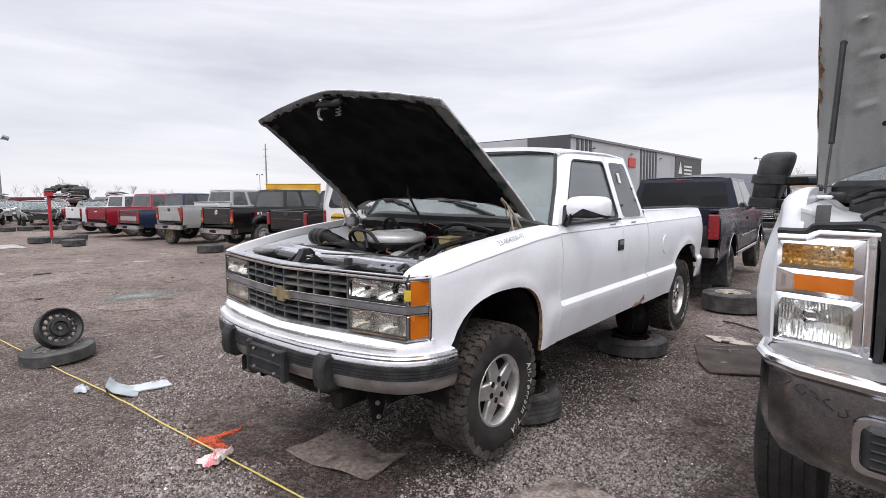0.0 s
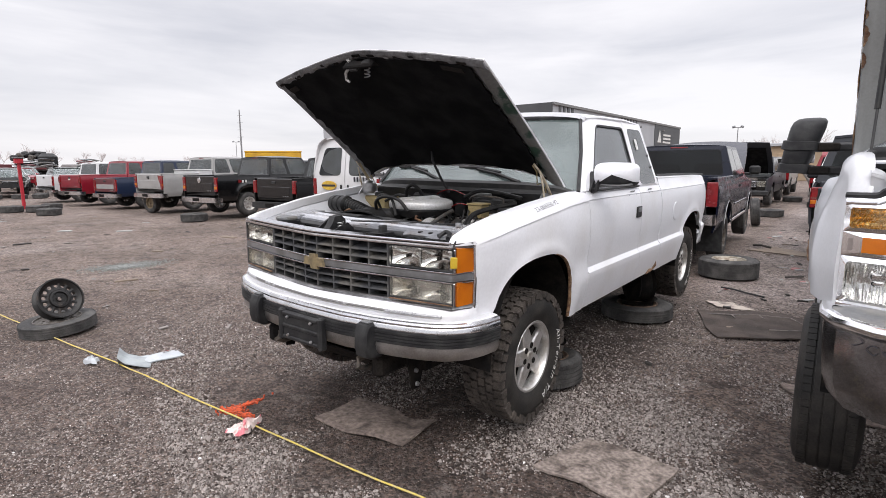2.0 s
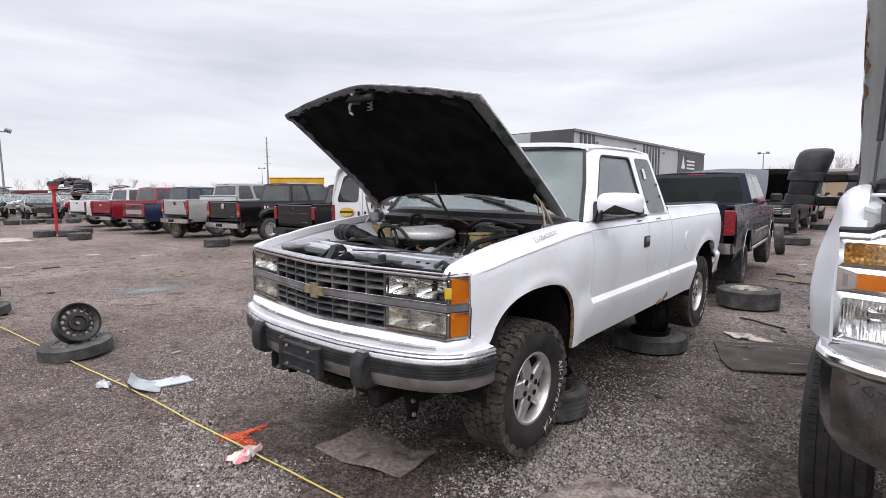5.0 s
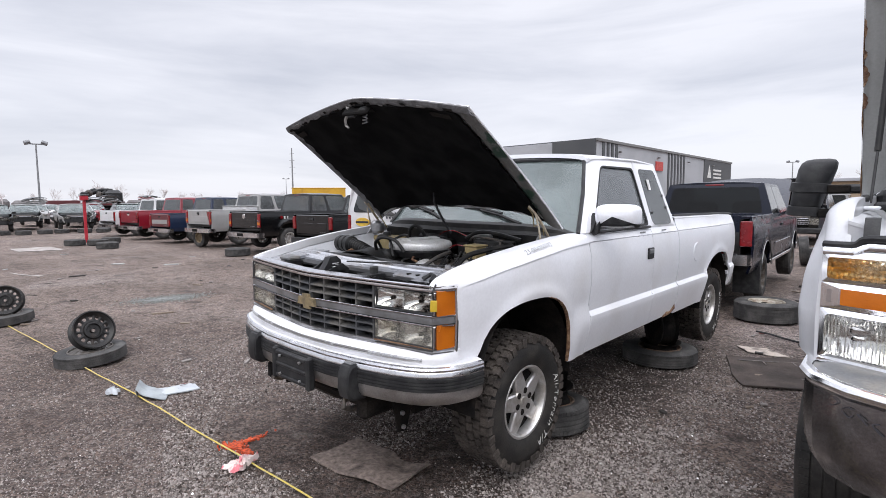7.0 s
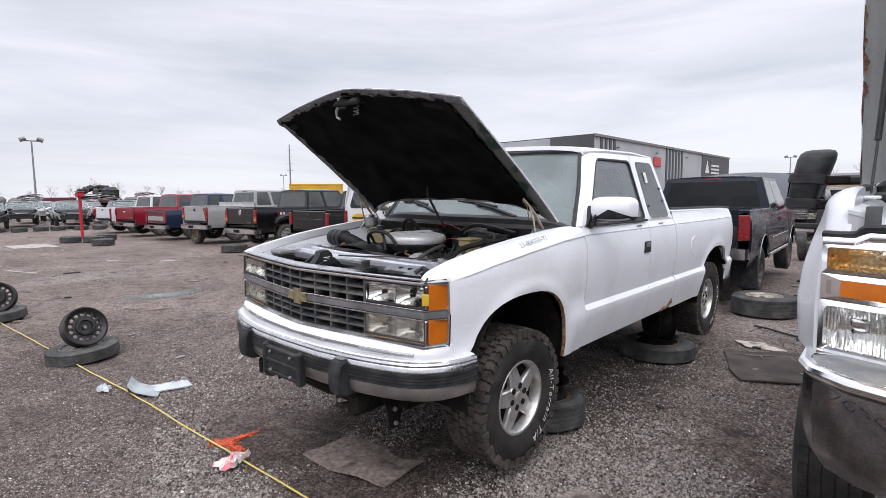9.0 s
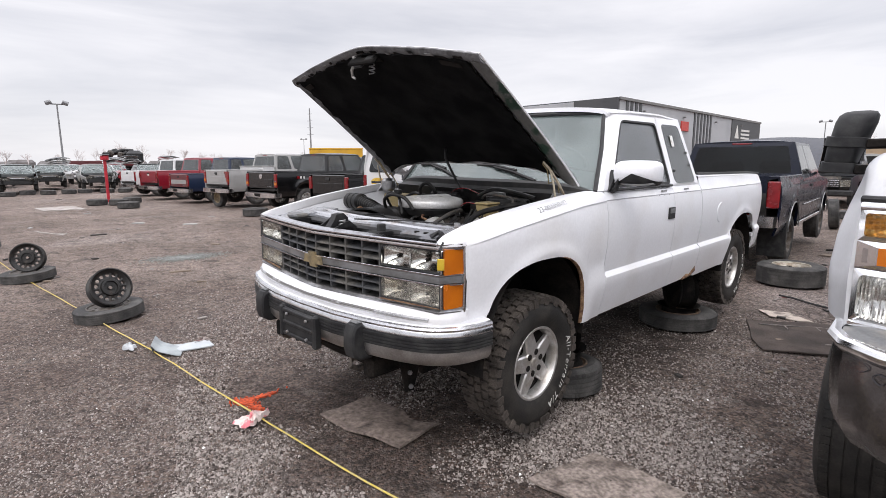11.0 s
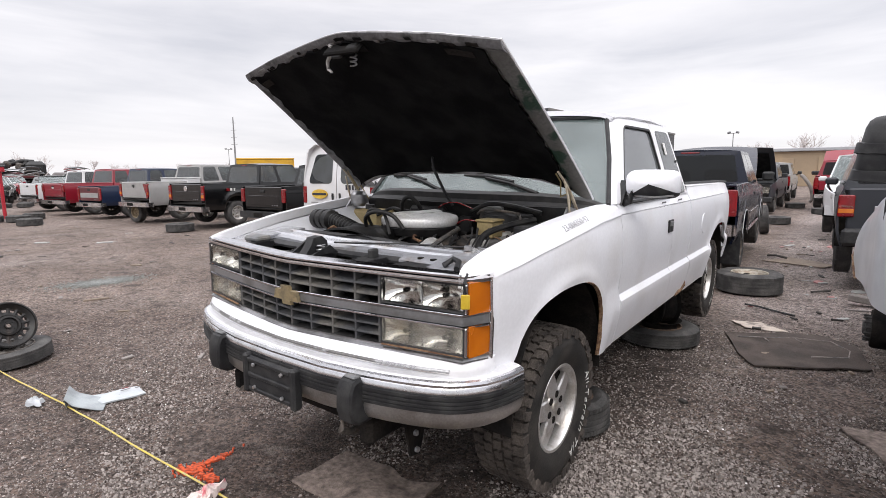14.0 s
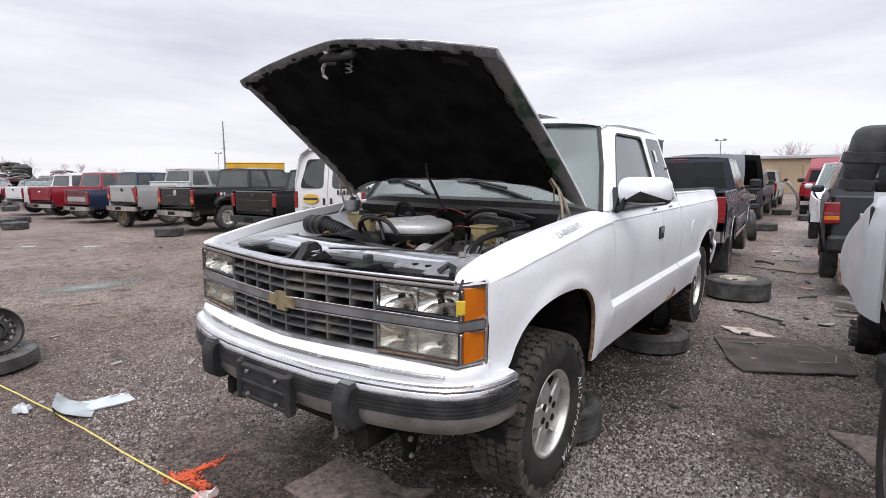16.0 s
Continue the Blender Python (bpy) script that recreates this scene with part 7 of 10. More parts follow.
    part("smoked_lens", M().slab([[lp(u, z, -0.008) for u in (0.06, 0.12, 0.19)] for z in (1.316, 1.36)], (0, 0.006, 0)), mat("smoked_lens_plastic", (0.22, 0.19, 0.18), 0.15, col2=(0.3, 0.27, 0.26), scale=9, coat=0.5), hous)
    part("bulb_shield", M().box(lp(0.40, 1.232, 0.006), (0.052, 0.02, 0.026), 0.007), CHROME, hous)
    part("bulb_shield", M().box(lp(0.40, 1.208, 0.002), (0.040, 0.02, 0.018), 0.006), BRIGHT, hous)
    part("chrome_frame", M().slab([[lp(u, z, d) for z in (1.118, 1.20, 1.30, 1.40, 1.505)] for u, d in ((0.865, 0.004), (0.885, -0.008), (0.92, -0.013), (0.96, -0.012), (0.985, -0.005), (1.0, 0.008))], (0, 0.05, 0)), BRIGHT, hous, "chrome lamp frame", 50)
    part("chrome_sill", M().slab([[lp(u, z, d) for u in (0.0, 0.25, 0.5, 0.75, 1.0)] for z, d in ((1.104, 0.006), (1.110, -0.012), (1.122, -0.012), (1.128, 0.0))], (0, 0.05, 0)), BRIGHT, hous, "", 50)
    part("chrome_brow", M().slab([[lp(u, z + (0.020 * ease((u - 0.28) / 0.16)), d) for u in (0.0, 0.15, 0.28, 0.32, 0.38, 0.44, 0.6, 0.8, 1.0)] for z, d in ((1.476, -0.006), (1.484, -0.012), (1.495, -0.009), (1.503, -0.001), (1.508, 0.012))], (0, 0.05, 0)), BRIGHT, hous, "", 50)
    part("lamp_gasket", M().tube(smooth([lp(-0.01, 1.095, 0.012), lp(0.5, 1.096, 0.006), lp(0.98, 1.096, 0.0), lp(1.045, 1.13, 0.0), lp(1.05, 1.30, 0.0), lp(1.045, 1.49, 0.0), lp(0.98, 1.538, 0.0), lp(0.6, 1.536, 0.006), lp(0.40, 1.532, 0.01), lp(0.30, 1.512, 0.012), lp(0.0, 1.510, 0.014)], 4), 0.013, 8), BLACK, hous, "black rubber gasket round the lamp")
    for z in (1.15, 1.475):
        part("frame_bolt", M().lathe([(0.0, 0.006), (0.008, 0.005), (0.009, 0.0)], 8, m=Matrix.Translation(lp(0.94, z, -0.012)) @ pose(0, 0, 0, 0, 0, -90)), STEEL, hous)
    part("lamp_bracket", M().slab([[(s * x, y, z) for x in (0.862, 0.842, 0.820)] for y, z in ((0.13, 1.602), (0.10, 1.600), (0.075, 1.575), (0.055, 1.535))], (0, 0.008, 0.0)), BLACK, heavy, "black lamp bracket")
# chrome bumper of the heavy pickup
FB = [0, 0.2, 0.4, 0.55, 0.68, 0.78, 0.86, 0.92, 0.96, 0.985, 0.998, 1.004]
FB = [-x for x in FB[:0:-1]] + FB
fby = curve([(0, -0.30), (0.4, -0.285), (0.68, -0.235), (0.86, -0.16), (0.96, -0.07), (0.998, 0.03), (1.004, 0.30)])


def heavy_strip(prof):
    pts = [(x, fby(abs(x))) for x in FB]
    rows = []
    for i, (x, y) in enumerate(pts):
        a, b = pts[max(0, i - 1)], pts[min(len(pts) - 1, i + 1)]
        t = Vector((b[0] - a[0], b[1] - a[1])).normalized()
        rows.append([(x + t.y * o, y - t.x * o, z) for o, z in prof])
    return rows


# chrome darkened and speckled in its colour to stand for mirrored ground
fb = part("front_bumper", M().grid(heavy_strip([(-0.03, 1.10), (0.0, 1.096), (0.008, 1.08), (0.008, 1.068), (-0.004, 1.055), (-0.002, 0.98), (-0.010, 0.86), (-0.03, 0.80), (-0.055, 0.765), (-0.10, 0.75)])), mat("ground_toned_chrome", (0.40, 0.41, 0.43), 0.07, 1.0, col2=(0.19, 0.19, 0.195), scale=5, lo=0.42, hi=0.62, fine=0.25, fscale=160, rvar=0.3, bump=0.06, bscale=14), heavy, "large chrome bumper, dusty and dented, mirrored ground put into its colour", 22)
part("bumper_lip", M().grid(heavy_strip([(-0.022, 1.103), (-0.004, 1.104), (0.008, 1.098), (0.014, 1.086), (0.012, 1.074), (0.004, 1.064)])), BRIGHT, fb, "bright chrome lip", 30)
part("bumper_top", M().grid(heavy_strip([(-0.025, 1.10), (-0.06, 1.112), (-0.14, 1.115), (-0.22, 1.11)])), GREYPL, fb, "grey plastic top cover")
for s in (1, -1):
    part("bumper_vent", M().box((s * 0.50, -0.285, 0.92), (0.40, 0.04, 0.14), 0.02, rot=(0, 0, s * 10)), BLACK, fb, "black vent with thin slats")
    for k in range(5):
        part("vent_slat", M().box((s * 0.50, -0.308, 0.87 + k * 0.025), (0.36, 0.012, 0.006), 0.002, rot=(0, 0, s * 10)), BLACK, fb)
    vq = [(s * 0.72, -0.252, 0.835), (s * 0.28, -0.315, 0.835), (s * 0.28, -0.315, 1.0), (s * 0.72, -0.252, 1.0)]
    part("vent_surround", M().ring(rloop(vq, 6, 0.25), rloop(inset(vq, 0.018), 6, 0.25), (0, 0.02, 0)), CHROME, fb)
for k in range(10):
    xk = -0.90 + 0.038 * k
    part("writing_stroke", M().tube(smooth([(xk + 0.014 * math.sin(j * 1.7 + k), fby(abs(xk + 0.014 * math.sin(j * 1.7 + k))) - 0.0015, 1.035 - 0.012 * k + 0.016 * math.cos(j * 1.25 + k * 2)) for j in range(4 + k % 2)], 4), 0.0013, 4), INK, fb)
part("grille_panel", M().box((0, -0.02, 1.30), (1.30, 0.06, 0.40), 0.02), BLACK, heavy, "grey grille opening panel")
part("core_support", M().box((0, 0.18, 1.26), (1.7, 0.06, 0.44), 0.01), DARK, heavy)
part("radiator_cover", M().slab([[(x, y, z - 0.02 * (abs(x) / 0.72) ** 3) for x in [0.72 * (k / 6 - 1) for k in range(13)]] for y, z in ((0.02, 1.500), (0.05, 1.535), (0.12, 1.548), (0.30, 1.552), (0.42, 1.535))], (0, 0, -0.02)), BLACK, heavy, "black plastic radiator cover", 50)
part("lower_front", M().box((0, 0.12, 0.90), (1.6, 0.4, 0.32), 0.05), DARK, heavy)
part("engine_cover", M().box((0, 0.95, 1.42), (1.0, 0.8, 0.26), 0.1), ENGINE, heavy, "dark engine cover")
part("battery", M().box((-0.60, 0.62, 1.47), (0.26, 0.2, 0.16), 0.02), BLACK, heavy)
for pts, rad_, mt in ((((-0.78, 0.62, 1.60), (-0.70, 0.7, 1.63), (-0.60, 0.85, 1.63), (-0.4, 1.0, 1.62)), 0.011, HOSE), (((-0.80, 0.9, 1.62), (-0.72, 1.1, 1.66), (-0.62, 1.3, 1.66), (-0.5, 1.42, 1.64)), 0.013, HOSE), (((-0.66, 0.55, 1.57), (-0.60, 0.62, 1.63), (-0.55, 0.72, 1.62), (-0.56, 0.8, 1.56)), 0.010, STEEL), (((-0.74, 0.42, 1.55), (-0.66, 0.46, 1.585), (-0.5, 0.5, 1.58), (-0.3, 0.6, 1.58)), 0.012, HOSE)):
    part("hose_run", M().tube(smooth(pts), rad_, 8), mt, heavy)
part("fuse_box", M().box((-0.72, 1.15, 1.585), (0.16, 0.24, 0.12), 0.02), BLACK, heavy, "black fuse box")
part("relay", M().box((-0.64, 0.80, 1.575), (0.07, 0.06, 0.08), 0.012), ENGINE, heavy)
part("cowl", M().box((0, 1.58, 1.65), (1.8, 0.26, 0.12), 0.03), BLACK, heavy)
part("firewall", M().box((0, 1.58, 1.2), (1.8, 0.04, 0.8), 0.01), DARK, heavy)
part("windscreen", M().slab([[(x * lerp(0.90, 0.76, v), lerp(1.55, 2.06, v) - 0.12 * (1 - x * x), lerp(1.64, 2.09, v)) for x in [k / 5 - 1 for k in range(11)]] for v in (0, 0.33, 0.66, 1)], (0, 0.006, 0)), GLASS, heavy, "windscreen")
part("roof", M().slab([[(0.78 * u, y, 2.10 + 0.05 * (1 - u ** 4)) for u in [k / 4 - 1 for k in range(9)]] for y in (2.03, 2.2, 2.35, 2.47)], (0, 0, -0.03)), WHITE2, heavy)
part("cab_back", M().box((0, 2.50, 1.40), (1.56, 0.05, 1.38), 0.02), WHITE2, heavy)
part("cab_floor", M().box((0, 2.1, 0.80), (1.8, 1.2, 0.06), 0.02), DARK, heavy)
part("dashboard", M().box((0, 1.95, 1.50), (1.7, 0.4, 0.25), 0.06), INTER, heavy)
part("bed_floor", M().box((0, 4.2, 1.0), (1.7, 2.7, 0.04), 0.01), DARK, heavy)
part("tailgate", M().box((0, 5.58, 1.3), (1.8, 0.06, 0.36), 0.02), WHITE2, heavy)
part("chassis", M().box((0, 2.6, 0.72), (0.9, 4.8, 0.18), 0.04), DARK, heavy)
part("brake_hub", M().lathe([(0.0, -0.10), (0.08, -0.10), (0.09, -0.06), (0.17, -0.05), (0.17, 0.0), (0.06, 0.02), (0.06, 0.5)], 22, m=pose(-0.86, 4.35, 0.70)), RUST, heavy, "bare rusty wheel hub")
# its hood, nearly upright
gap = lambda u, v: 0.17 * (1 - math.exp(-(1 - abs(u)) / 0.3)) * (1 - v)
rows = [[((0.955 + 0.02 * v) * u, 1.42 - 0.30 * v + 0.05 * (1 - u * u), 1.66 + 1.16 * v + 0.03 * (1 - u * u) + gap(u, v)) for u in [k / 6 - 1 for k in range(13)]] for v in [k / 8 for k in range(9)]]
fh = part("hood", M().slab(rows, (0, 0.03, 0.008)), WHITE2, heavy, "raised hood, grey-white pressed inner panel with rusty edge", 50)
IN = mat("grey_hood_inner", (0.235, 0.24, 0.238), 0.35, col2=(0.15, 0.147, 0.142), scale=7, lo=0.52, hi=0.75, fine=0.06, bump=0.04, bscale=8, coat=0.2)
sig = lambda t: 1 / (1 + math.exp(-max(-30.0, min(30.0, t))))
us = [-1 + 0.006 * k for k in range(70)] + [lerp(-0.58, 1.0, k / 40) for k in range(41)]
rows = []
for i in range(73):
    v = i / 72
    row = []
    for u in us:
        w = abs(u)
        # a raised flange along the edge, a scalloped step, and pressed ribs
        step = 0.905 + 0.010 * math.sin(16 * v) * ease((0.45 - v) / 0.15)
        d = 0.022 * sig((step - w) / 0.006) + 0.016 * sig((w - 0.965) / 0.005)
        d -= 0.020 * sig((0.735 + 0.16 * (v - 0.35) - w) / 0.010) * sig((v - 0.10) / 0.012)
        d += 0.018 * math.exp(-((v - 0.50 - 0.10 * (0.7 - w)) / 0.020) ** 2) * sig((0.66 - w) / 0.02)
        d += 0.015 * math.exp(-((v - 0.28 + 0.5 * (0.6 - w) ** 2) / 0.018) ** 2) * sig((0.62 - w) / 0.02)
        for a, b, c, e in ((0.80, 0.30, 0.045, 0.010), (0.79, 0.52, 0.05, 0.012), (0.82, 0.68, 0.04, 0.010), (0.60, 0.70, 0.05, 0.02)):
            d += 0.010 * math.exp(-((w - a) / c) ** 4 - ((v - b) / e) ** 4)
        d += 0.02 * math.exp(-((v - 0.95) / 0.05) ** 4)
        row.append(((0.95 + 0.02 * v) * u, 1.398 - 0.30 * v + 0.05 * (1 - u * u) - d, 1.665 + 1.145 * v + 0.03 * (1 - u * u) + gap(u, v)))
    rows.append(row)
part("hood_inner", M().slab(rows, (0, 0.008, 0.0)), IN, fh, "grey pressed inner panel", 60)
part("rust_edge", M().tube([(-0.957 - 0.02 * v, 1.415 - 0.30 * v, 1.67 + 1.15 * v) for v in [k / 12 for k in range(13)]], [0.001 + 0.004 * max(0.0, math.sin(k * 1.9)) for k in range(13)], 6), RUST, fh, "rusty hood edge")
for v0, v1, w_ in ((0.38, 0.45, 0.018), (0.47, 0.56, 0.022), (0.58, 0.62, 0.012), (0.66, 0.74, 0.010)):
    part("rust_patch", M().slab([[(-0.953 - 0.02 * v + w_ * j / 2 * math.sin(math.pi * k / 10) ** 0.6 * (1 + 0.7 * noise.noise((9 * v, 3 * k, 2.0))), 1.366 - 0.30 * v + 0.006 * (1 - j / 2), 1.667 + 1.145 * v) for j in range(3)] for k, v in enumerate([lerp(v0, v1, q / 10) for q in range(11)])], (0, 0.004, 0)), RUST, fh, "rust creeping from the hood edge")
for v, u in ((0.28, -0.8), (0.45, -0.62), (0.55, -0.83), (0.66, -0.7), (0.8, -0.86), (0.2, -0.68)):
    part("panel_hole", M().lathe([(0.0, 0.004), (0.012, 0.004), (0.013, -0.003)], 10, m=pose(0.86 * u, 1.412 - 0.30 * v + 0.05 * (1 - u * u) - 0.040, 1.665 + 1.145 * v, 0, 0, -90)), DARK, fh)
pr = part("gas_strut", M().tube([(-0.892, 0.93, 1.645), (-0.882, 1.02, 1.90)], 0.006, 8), BLACK, heavy, "hood gas strut")
part("strut_body", M().tube([(-0.883, 1.015, 1.88), (-0.866, 1.13, 2.36)], 0.013, 10), HOSE, pr)
part("strut_mount", M().box((-0.865, 1.14, 2.365), (0.03, 0.03, 0.03), 0.01), BLACK, pr)
for s, y in ((-1, 0.93), (1, 0.93), (1, 4.35)):
    simple_wheel(heavy, s * (0.945 if y < 2 else 0.86), y, 0.50, 0.41, 0.27, 0.22, DULLRIM, s, RUBBER, 72)


# ---- ground ----
def axis(lo, hi, step, far):
    a = list(np.arange(lo, hi + 1e-6, step))
    g, d = [], step
    while (a[-1] + (g[-1] if g else 0)) < far:
        d *= 1.22
        g.append((g[-1] if g else 0) + d)
    return [lo - v for v in reversed(g)] + a + [hi + v for v in g]


def ground_z(x, y):
    fade = 1.0 / (1.0 + ((x * x + y * y) / 500.0) ** 2)
    return fade * (0.022 * noise.noise((x * 0.7, y * 0.7, 0.0)) + 0.010 * noise.noise((x * 2.6, y * 2.6, 3.0)) + 0.007 * noise.noise((x * 6.3, y * 6.3, 7.0)) + 0.003 * noise.noise((x * 15.0, y * 15.0, 5.0)) - 0.008)


GM = bpy.data.materials.new("gravel_ground")
GM.use_nodes = True
nt = GM.node_tree
gb = nt.nodes["Principled BSDF"]
gk, gl = nt.nodes.new, nt.links.new
gco = gk("ShaderNodeTexCoord")


def gnoise(scale, detail=5, rough=0.6):
    n = gk("ShaderNodeTexNoise")
    n.inputs["Scale"].default_value, n.inputs["Detail"].default_value, n.inputs["Roughness"].default_value = scale, detail, rough
    gl(gco.outputs["Object"], n.inputs["Vector"])
    return n.outputs[0]


def grange(v, a, b, c=0.0, d=1.0):
    r = gk("ShaderNodeMapRange")
    for k, q in zip(("From Min", "From Max", "To Min", "To Max"), (a, b, c, d)):
        r.inputs[k].default_value = q
    gl(v, r.inputs["Value"])
    return r.outputs[0]


def gmix(f, a, b):
    m = gk("ShaderNodeMix")
    m.data_type = "RGBA"
    gl(f, m.inputs["Factor"])
    for k, q in (("A", a), ("B", b)):
        if isinstance(q, tuple):
            m.inputs[k].default_value = (*q, 1)
        else:
            gl(q, m.inputs[k])
    return m.outputs["Result"]


gc = gmix(grange(gnoise(0.35, 6), 0.40, 0.62), (0.172, 0.129, 0.108), (0.292, 0.226, 0.193))
gc = gmix(grange(gnoise(1.3, 6), 0.50, 0.68), gc, (0.25, 0.193, 0.160))
gc = gmix(grange(gnoise(0.22, 7), 0.56, 0.70), gc, (0.33, 0.275, 0.248))
gc = gmix(grange(gnoise(2.1, 6, 0.65), 0.54, 0.70), gc, (0.088, 0.067, 0.059))
# damp dark soil along the pickup's side, plus its under-body shade painted in
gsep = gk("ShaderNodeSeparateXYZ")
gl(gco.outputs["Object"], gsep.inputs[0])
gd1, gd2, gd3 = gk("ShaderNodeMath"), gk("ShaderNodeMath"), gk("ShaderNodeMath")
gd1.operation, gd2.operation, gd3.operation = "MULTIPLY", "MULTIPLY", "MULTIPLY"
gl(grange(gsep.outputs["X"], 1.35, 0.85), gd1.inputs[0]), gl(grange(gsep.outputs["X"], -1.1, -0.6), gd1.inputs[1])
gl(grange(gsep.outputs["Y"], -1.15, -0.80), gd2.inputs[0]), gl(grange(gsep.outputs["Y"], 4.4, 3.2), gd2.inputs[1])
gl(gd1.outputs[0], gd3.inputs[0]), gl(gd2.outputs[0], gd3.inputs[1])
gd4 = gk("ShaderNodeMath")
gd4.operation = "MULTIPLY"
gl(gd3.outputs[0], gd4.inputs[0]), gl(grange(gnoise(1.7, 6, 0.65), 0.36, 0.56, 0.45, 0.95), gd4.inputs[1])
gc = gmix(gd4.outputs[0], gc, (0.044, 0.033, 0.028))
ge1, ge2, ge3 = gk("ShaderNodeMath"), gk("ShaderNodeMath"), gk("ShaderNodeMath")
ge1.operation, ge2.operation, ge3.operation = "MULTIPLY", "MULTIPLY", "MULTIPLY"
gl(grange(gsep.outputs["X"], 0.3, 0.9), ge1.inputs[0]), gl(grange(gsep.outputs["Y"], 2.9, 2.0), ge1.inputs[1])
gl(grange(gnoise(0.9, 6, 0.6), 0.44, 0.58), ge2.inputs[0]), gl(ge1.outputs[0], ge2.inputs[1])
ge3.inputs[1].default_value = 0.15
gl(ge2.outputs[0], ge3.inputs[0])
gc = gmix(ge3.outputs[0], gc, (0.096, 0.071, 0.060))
# the darker bed under the loose gravel in the foreground
gf1, gf2 = gk("ShaderNodeMath"), gk("ShaderNodeMath")
gf1.operation, gf2.operation = "MULTIPLY", "MULTIPLY"
gf3 = gk("ShaderNodeMath")
gf3.operation = "MULTIPLY"
gl(grange(gsep.outputs["X"], -6.5, -2.5), gf3.inputs[0]), gl(grange(gsep.outputs["X"], 1.9, 1.0, 0.8, 1.0), gf3.inputs[1])
gl(grange(gsep.outputs["Y"], 2.6, 0.4), gf1.inputs[0]), gl(gf3.outputs[0], gf1.inputs[1])
gl(gf1.outputs[0], gf2.inputs[0]), gl(grange(gnoise(1.1, 5, 0.6), 0.38, 0.60, 0.55, 0.95), gf2.inputs[1])
gc = gmix(gf2.outputs[0], gc, (0.130, 0.094, 0.079))
# lane colour lightened, broken by noise, in place of the open light there
gd5, gd6, gd7 = gk("ShaderNodeMath"), gk("ShaderNodeMath"), gk("ShaderNodeMath")
gd5.operation, gd6.operation, gd7.operation = "MULTIPLY", "MULTIPLY", "MULTIPLY"
gl(grange(gsep.outputs["X"], 0.7, 1.2), gd5.inputs[0]), gl(grange(gsep.outputs["X"], 3.4, 2.6), gd5.inputs[1])
gl(grange(gsep.outputs["Y"], 3.4, 5.2), gd6.inputs[0]), gl(gd5.outputs[0], gd6.inputs[1])
gl(gd6.outputs[0], gd7.inputs[0]), gl(grange(gnoise(1.1, 6, 0.65), 0.34, 0.58, 0.45, 1.0), gd7.inputs[1])
gc = gmix(gd7.outputs[0], gc, (0.38, 0.315, 0.29))
# grit: every little cell its own shade
gv = gk("ShaderNodeTexVoronoi")
gv.inputs["Scale"].default_value = 62
gl(gco.outputs["Object"], gv.inputs["Vector"])
gsp = gk("ShaderNodeSeparateColor")
gl(gv.outputs["Color"], gsp.inputs[0])
ghs = gk("ShaderNodeHueSaturation")
gl(gc, ghs.inputs["Color"]), gl(grange(gsp.outputs[0], 0.0, 1.0, 0.40, 1.62), ghs.inputs["Value"]), gl(grange(gsp.outputs[1], 0.0, 1.0, 0.7, 1.15), ghs.inputs["Saturation"])
gc = ghs.outputs[0]
gm_ = gk("ShaderNodeMath")
gm_.operation = "MULTIPLY"
gl(grange(gsp.outputs[0], 0.86, 0.97), gm_.inputs[0]), gl(grange(gv.outputs["Distance"], 0.42, 0.25), gm_.inputs[1])
gm2 = gk("ShaderNodeMath")
gm2.operation = "MULTIPLY"
gl(gm_.outputs[0], gm2.inputs[0]), gl(grange(gnoise(0.8, 4), 0.42, 0.60, 0.1, 0.8), gm2.inputs[1])
gc = gmix(gm2.outputs[0], gc, (0.34, 0.31, 0.29))
gc = gmix(grange(gnoise(26, 5, 0.75), 0.52, 0.66, 0.0, 0.9), gc, (0.036, 0.030, 0.028))
gc = gmix(grange(gnoise(7, 9, 0.8), 0.52, 0.62, 0.0, 0.72), gc, (0.042, 0.034, 0.031))
gc = gmix(grange(gnoise(3.3, 10, 0.82), 0.53, 0.63, 0.0, 0.6), gc, (0.050, 0.040, 0.036))
gc = gmix(grange(gnoise(4.6, 10, 0.82), 0.56, 0.66, 0.0, 0.6), gc, (0.36, 0.31, 0.285))
gc = gmix(grange(gnoise(9.7, 9, 0.8), 0.57, 0.68, 0.0, 0.55), gc, (0.36, 0.31, 0.29))
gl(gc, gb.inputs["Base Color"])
gl(grange(gnoise(0.5, 5), 0.35, 0.65, 0.7, 0.95), gb.inputs["Roughness"])
gb.inputs["Specular IOR Level"].default_value = 0.25
gbp = gk("ShaderNodeBump")
gbp.inputs["Strength"].default_value, gbp.inputs["Distance"].default_value = 1.0, 0.03
gh = gk("ShaderNodeMath")
gh.operation = "ADD"
gl(gnoise(45, 8, 0.8), gh.inputs[0]), gl(grange(gv.outputs["Distance"], 0.5, 0.0, 0.0, 0.6), gh.inputs[1])
gl(gh.outputs[0], gbp.inputs["Height"]), gl(gbp.outputs[0], gb.inputs["Normal"])

gx, gy = axis(-9.0, 4.0, 0.06, 1800), axis(-2.4, 7.0, 0.06, 1800)
gmesh = M().grid([[(x, y, ground_z(x, y)) for y in gy] for x in gx])
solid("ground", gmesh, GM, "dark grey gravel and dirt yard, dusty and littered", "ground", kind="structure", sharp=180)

# loose stones on it

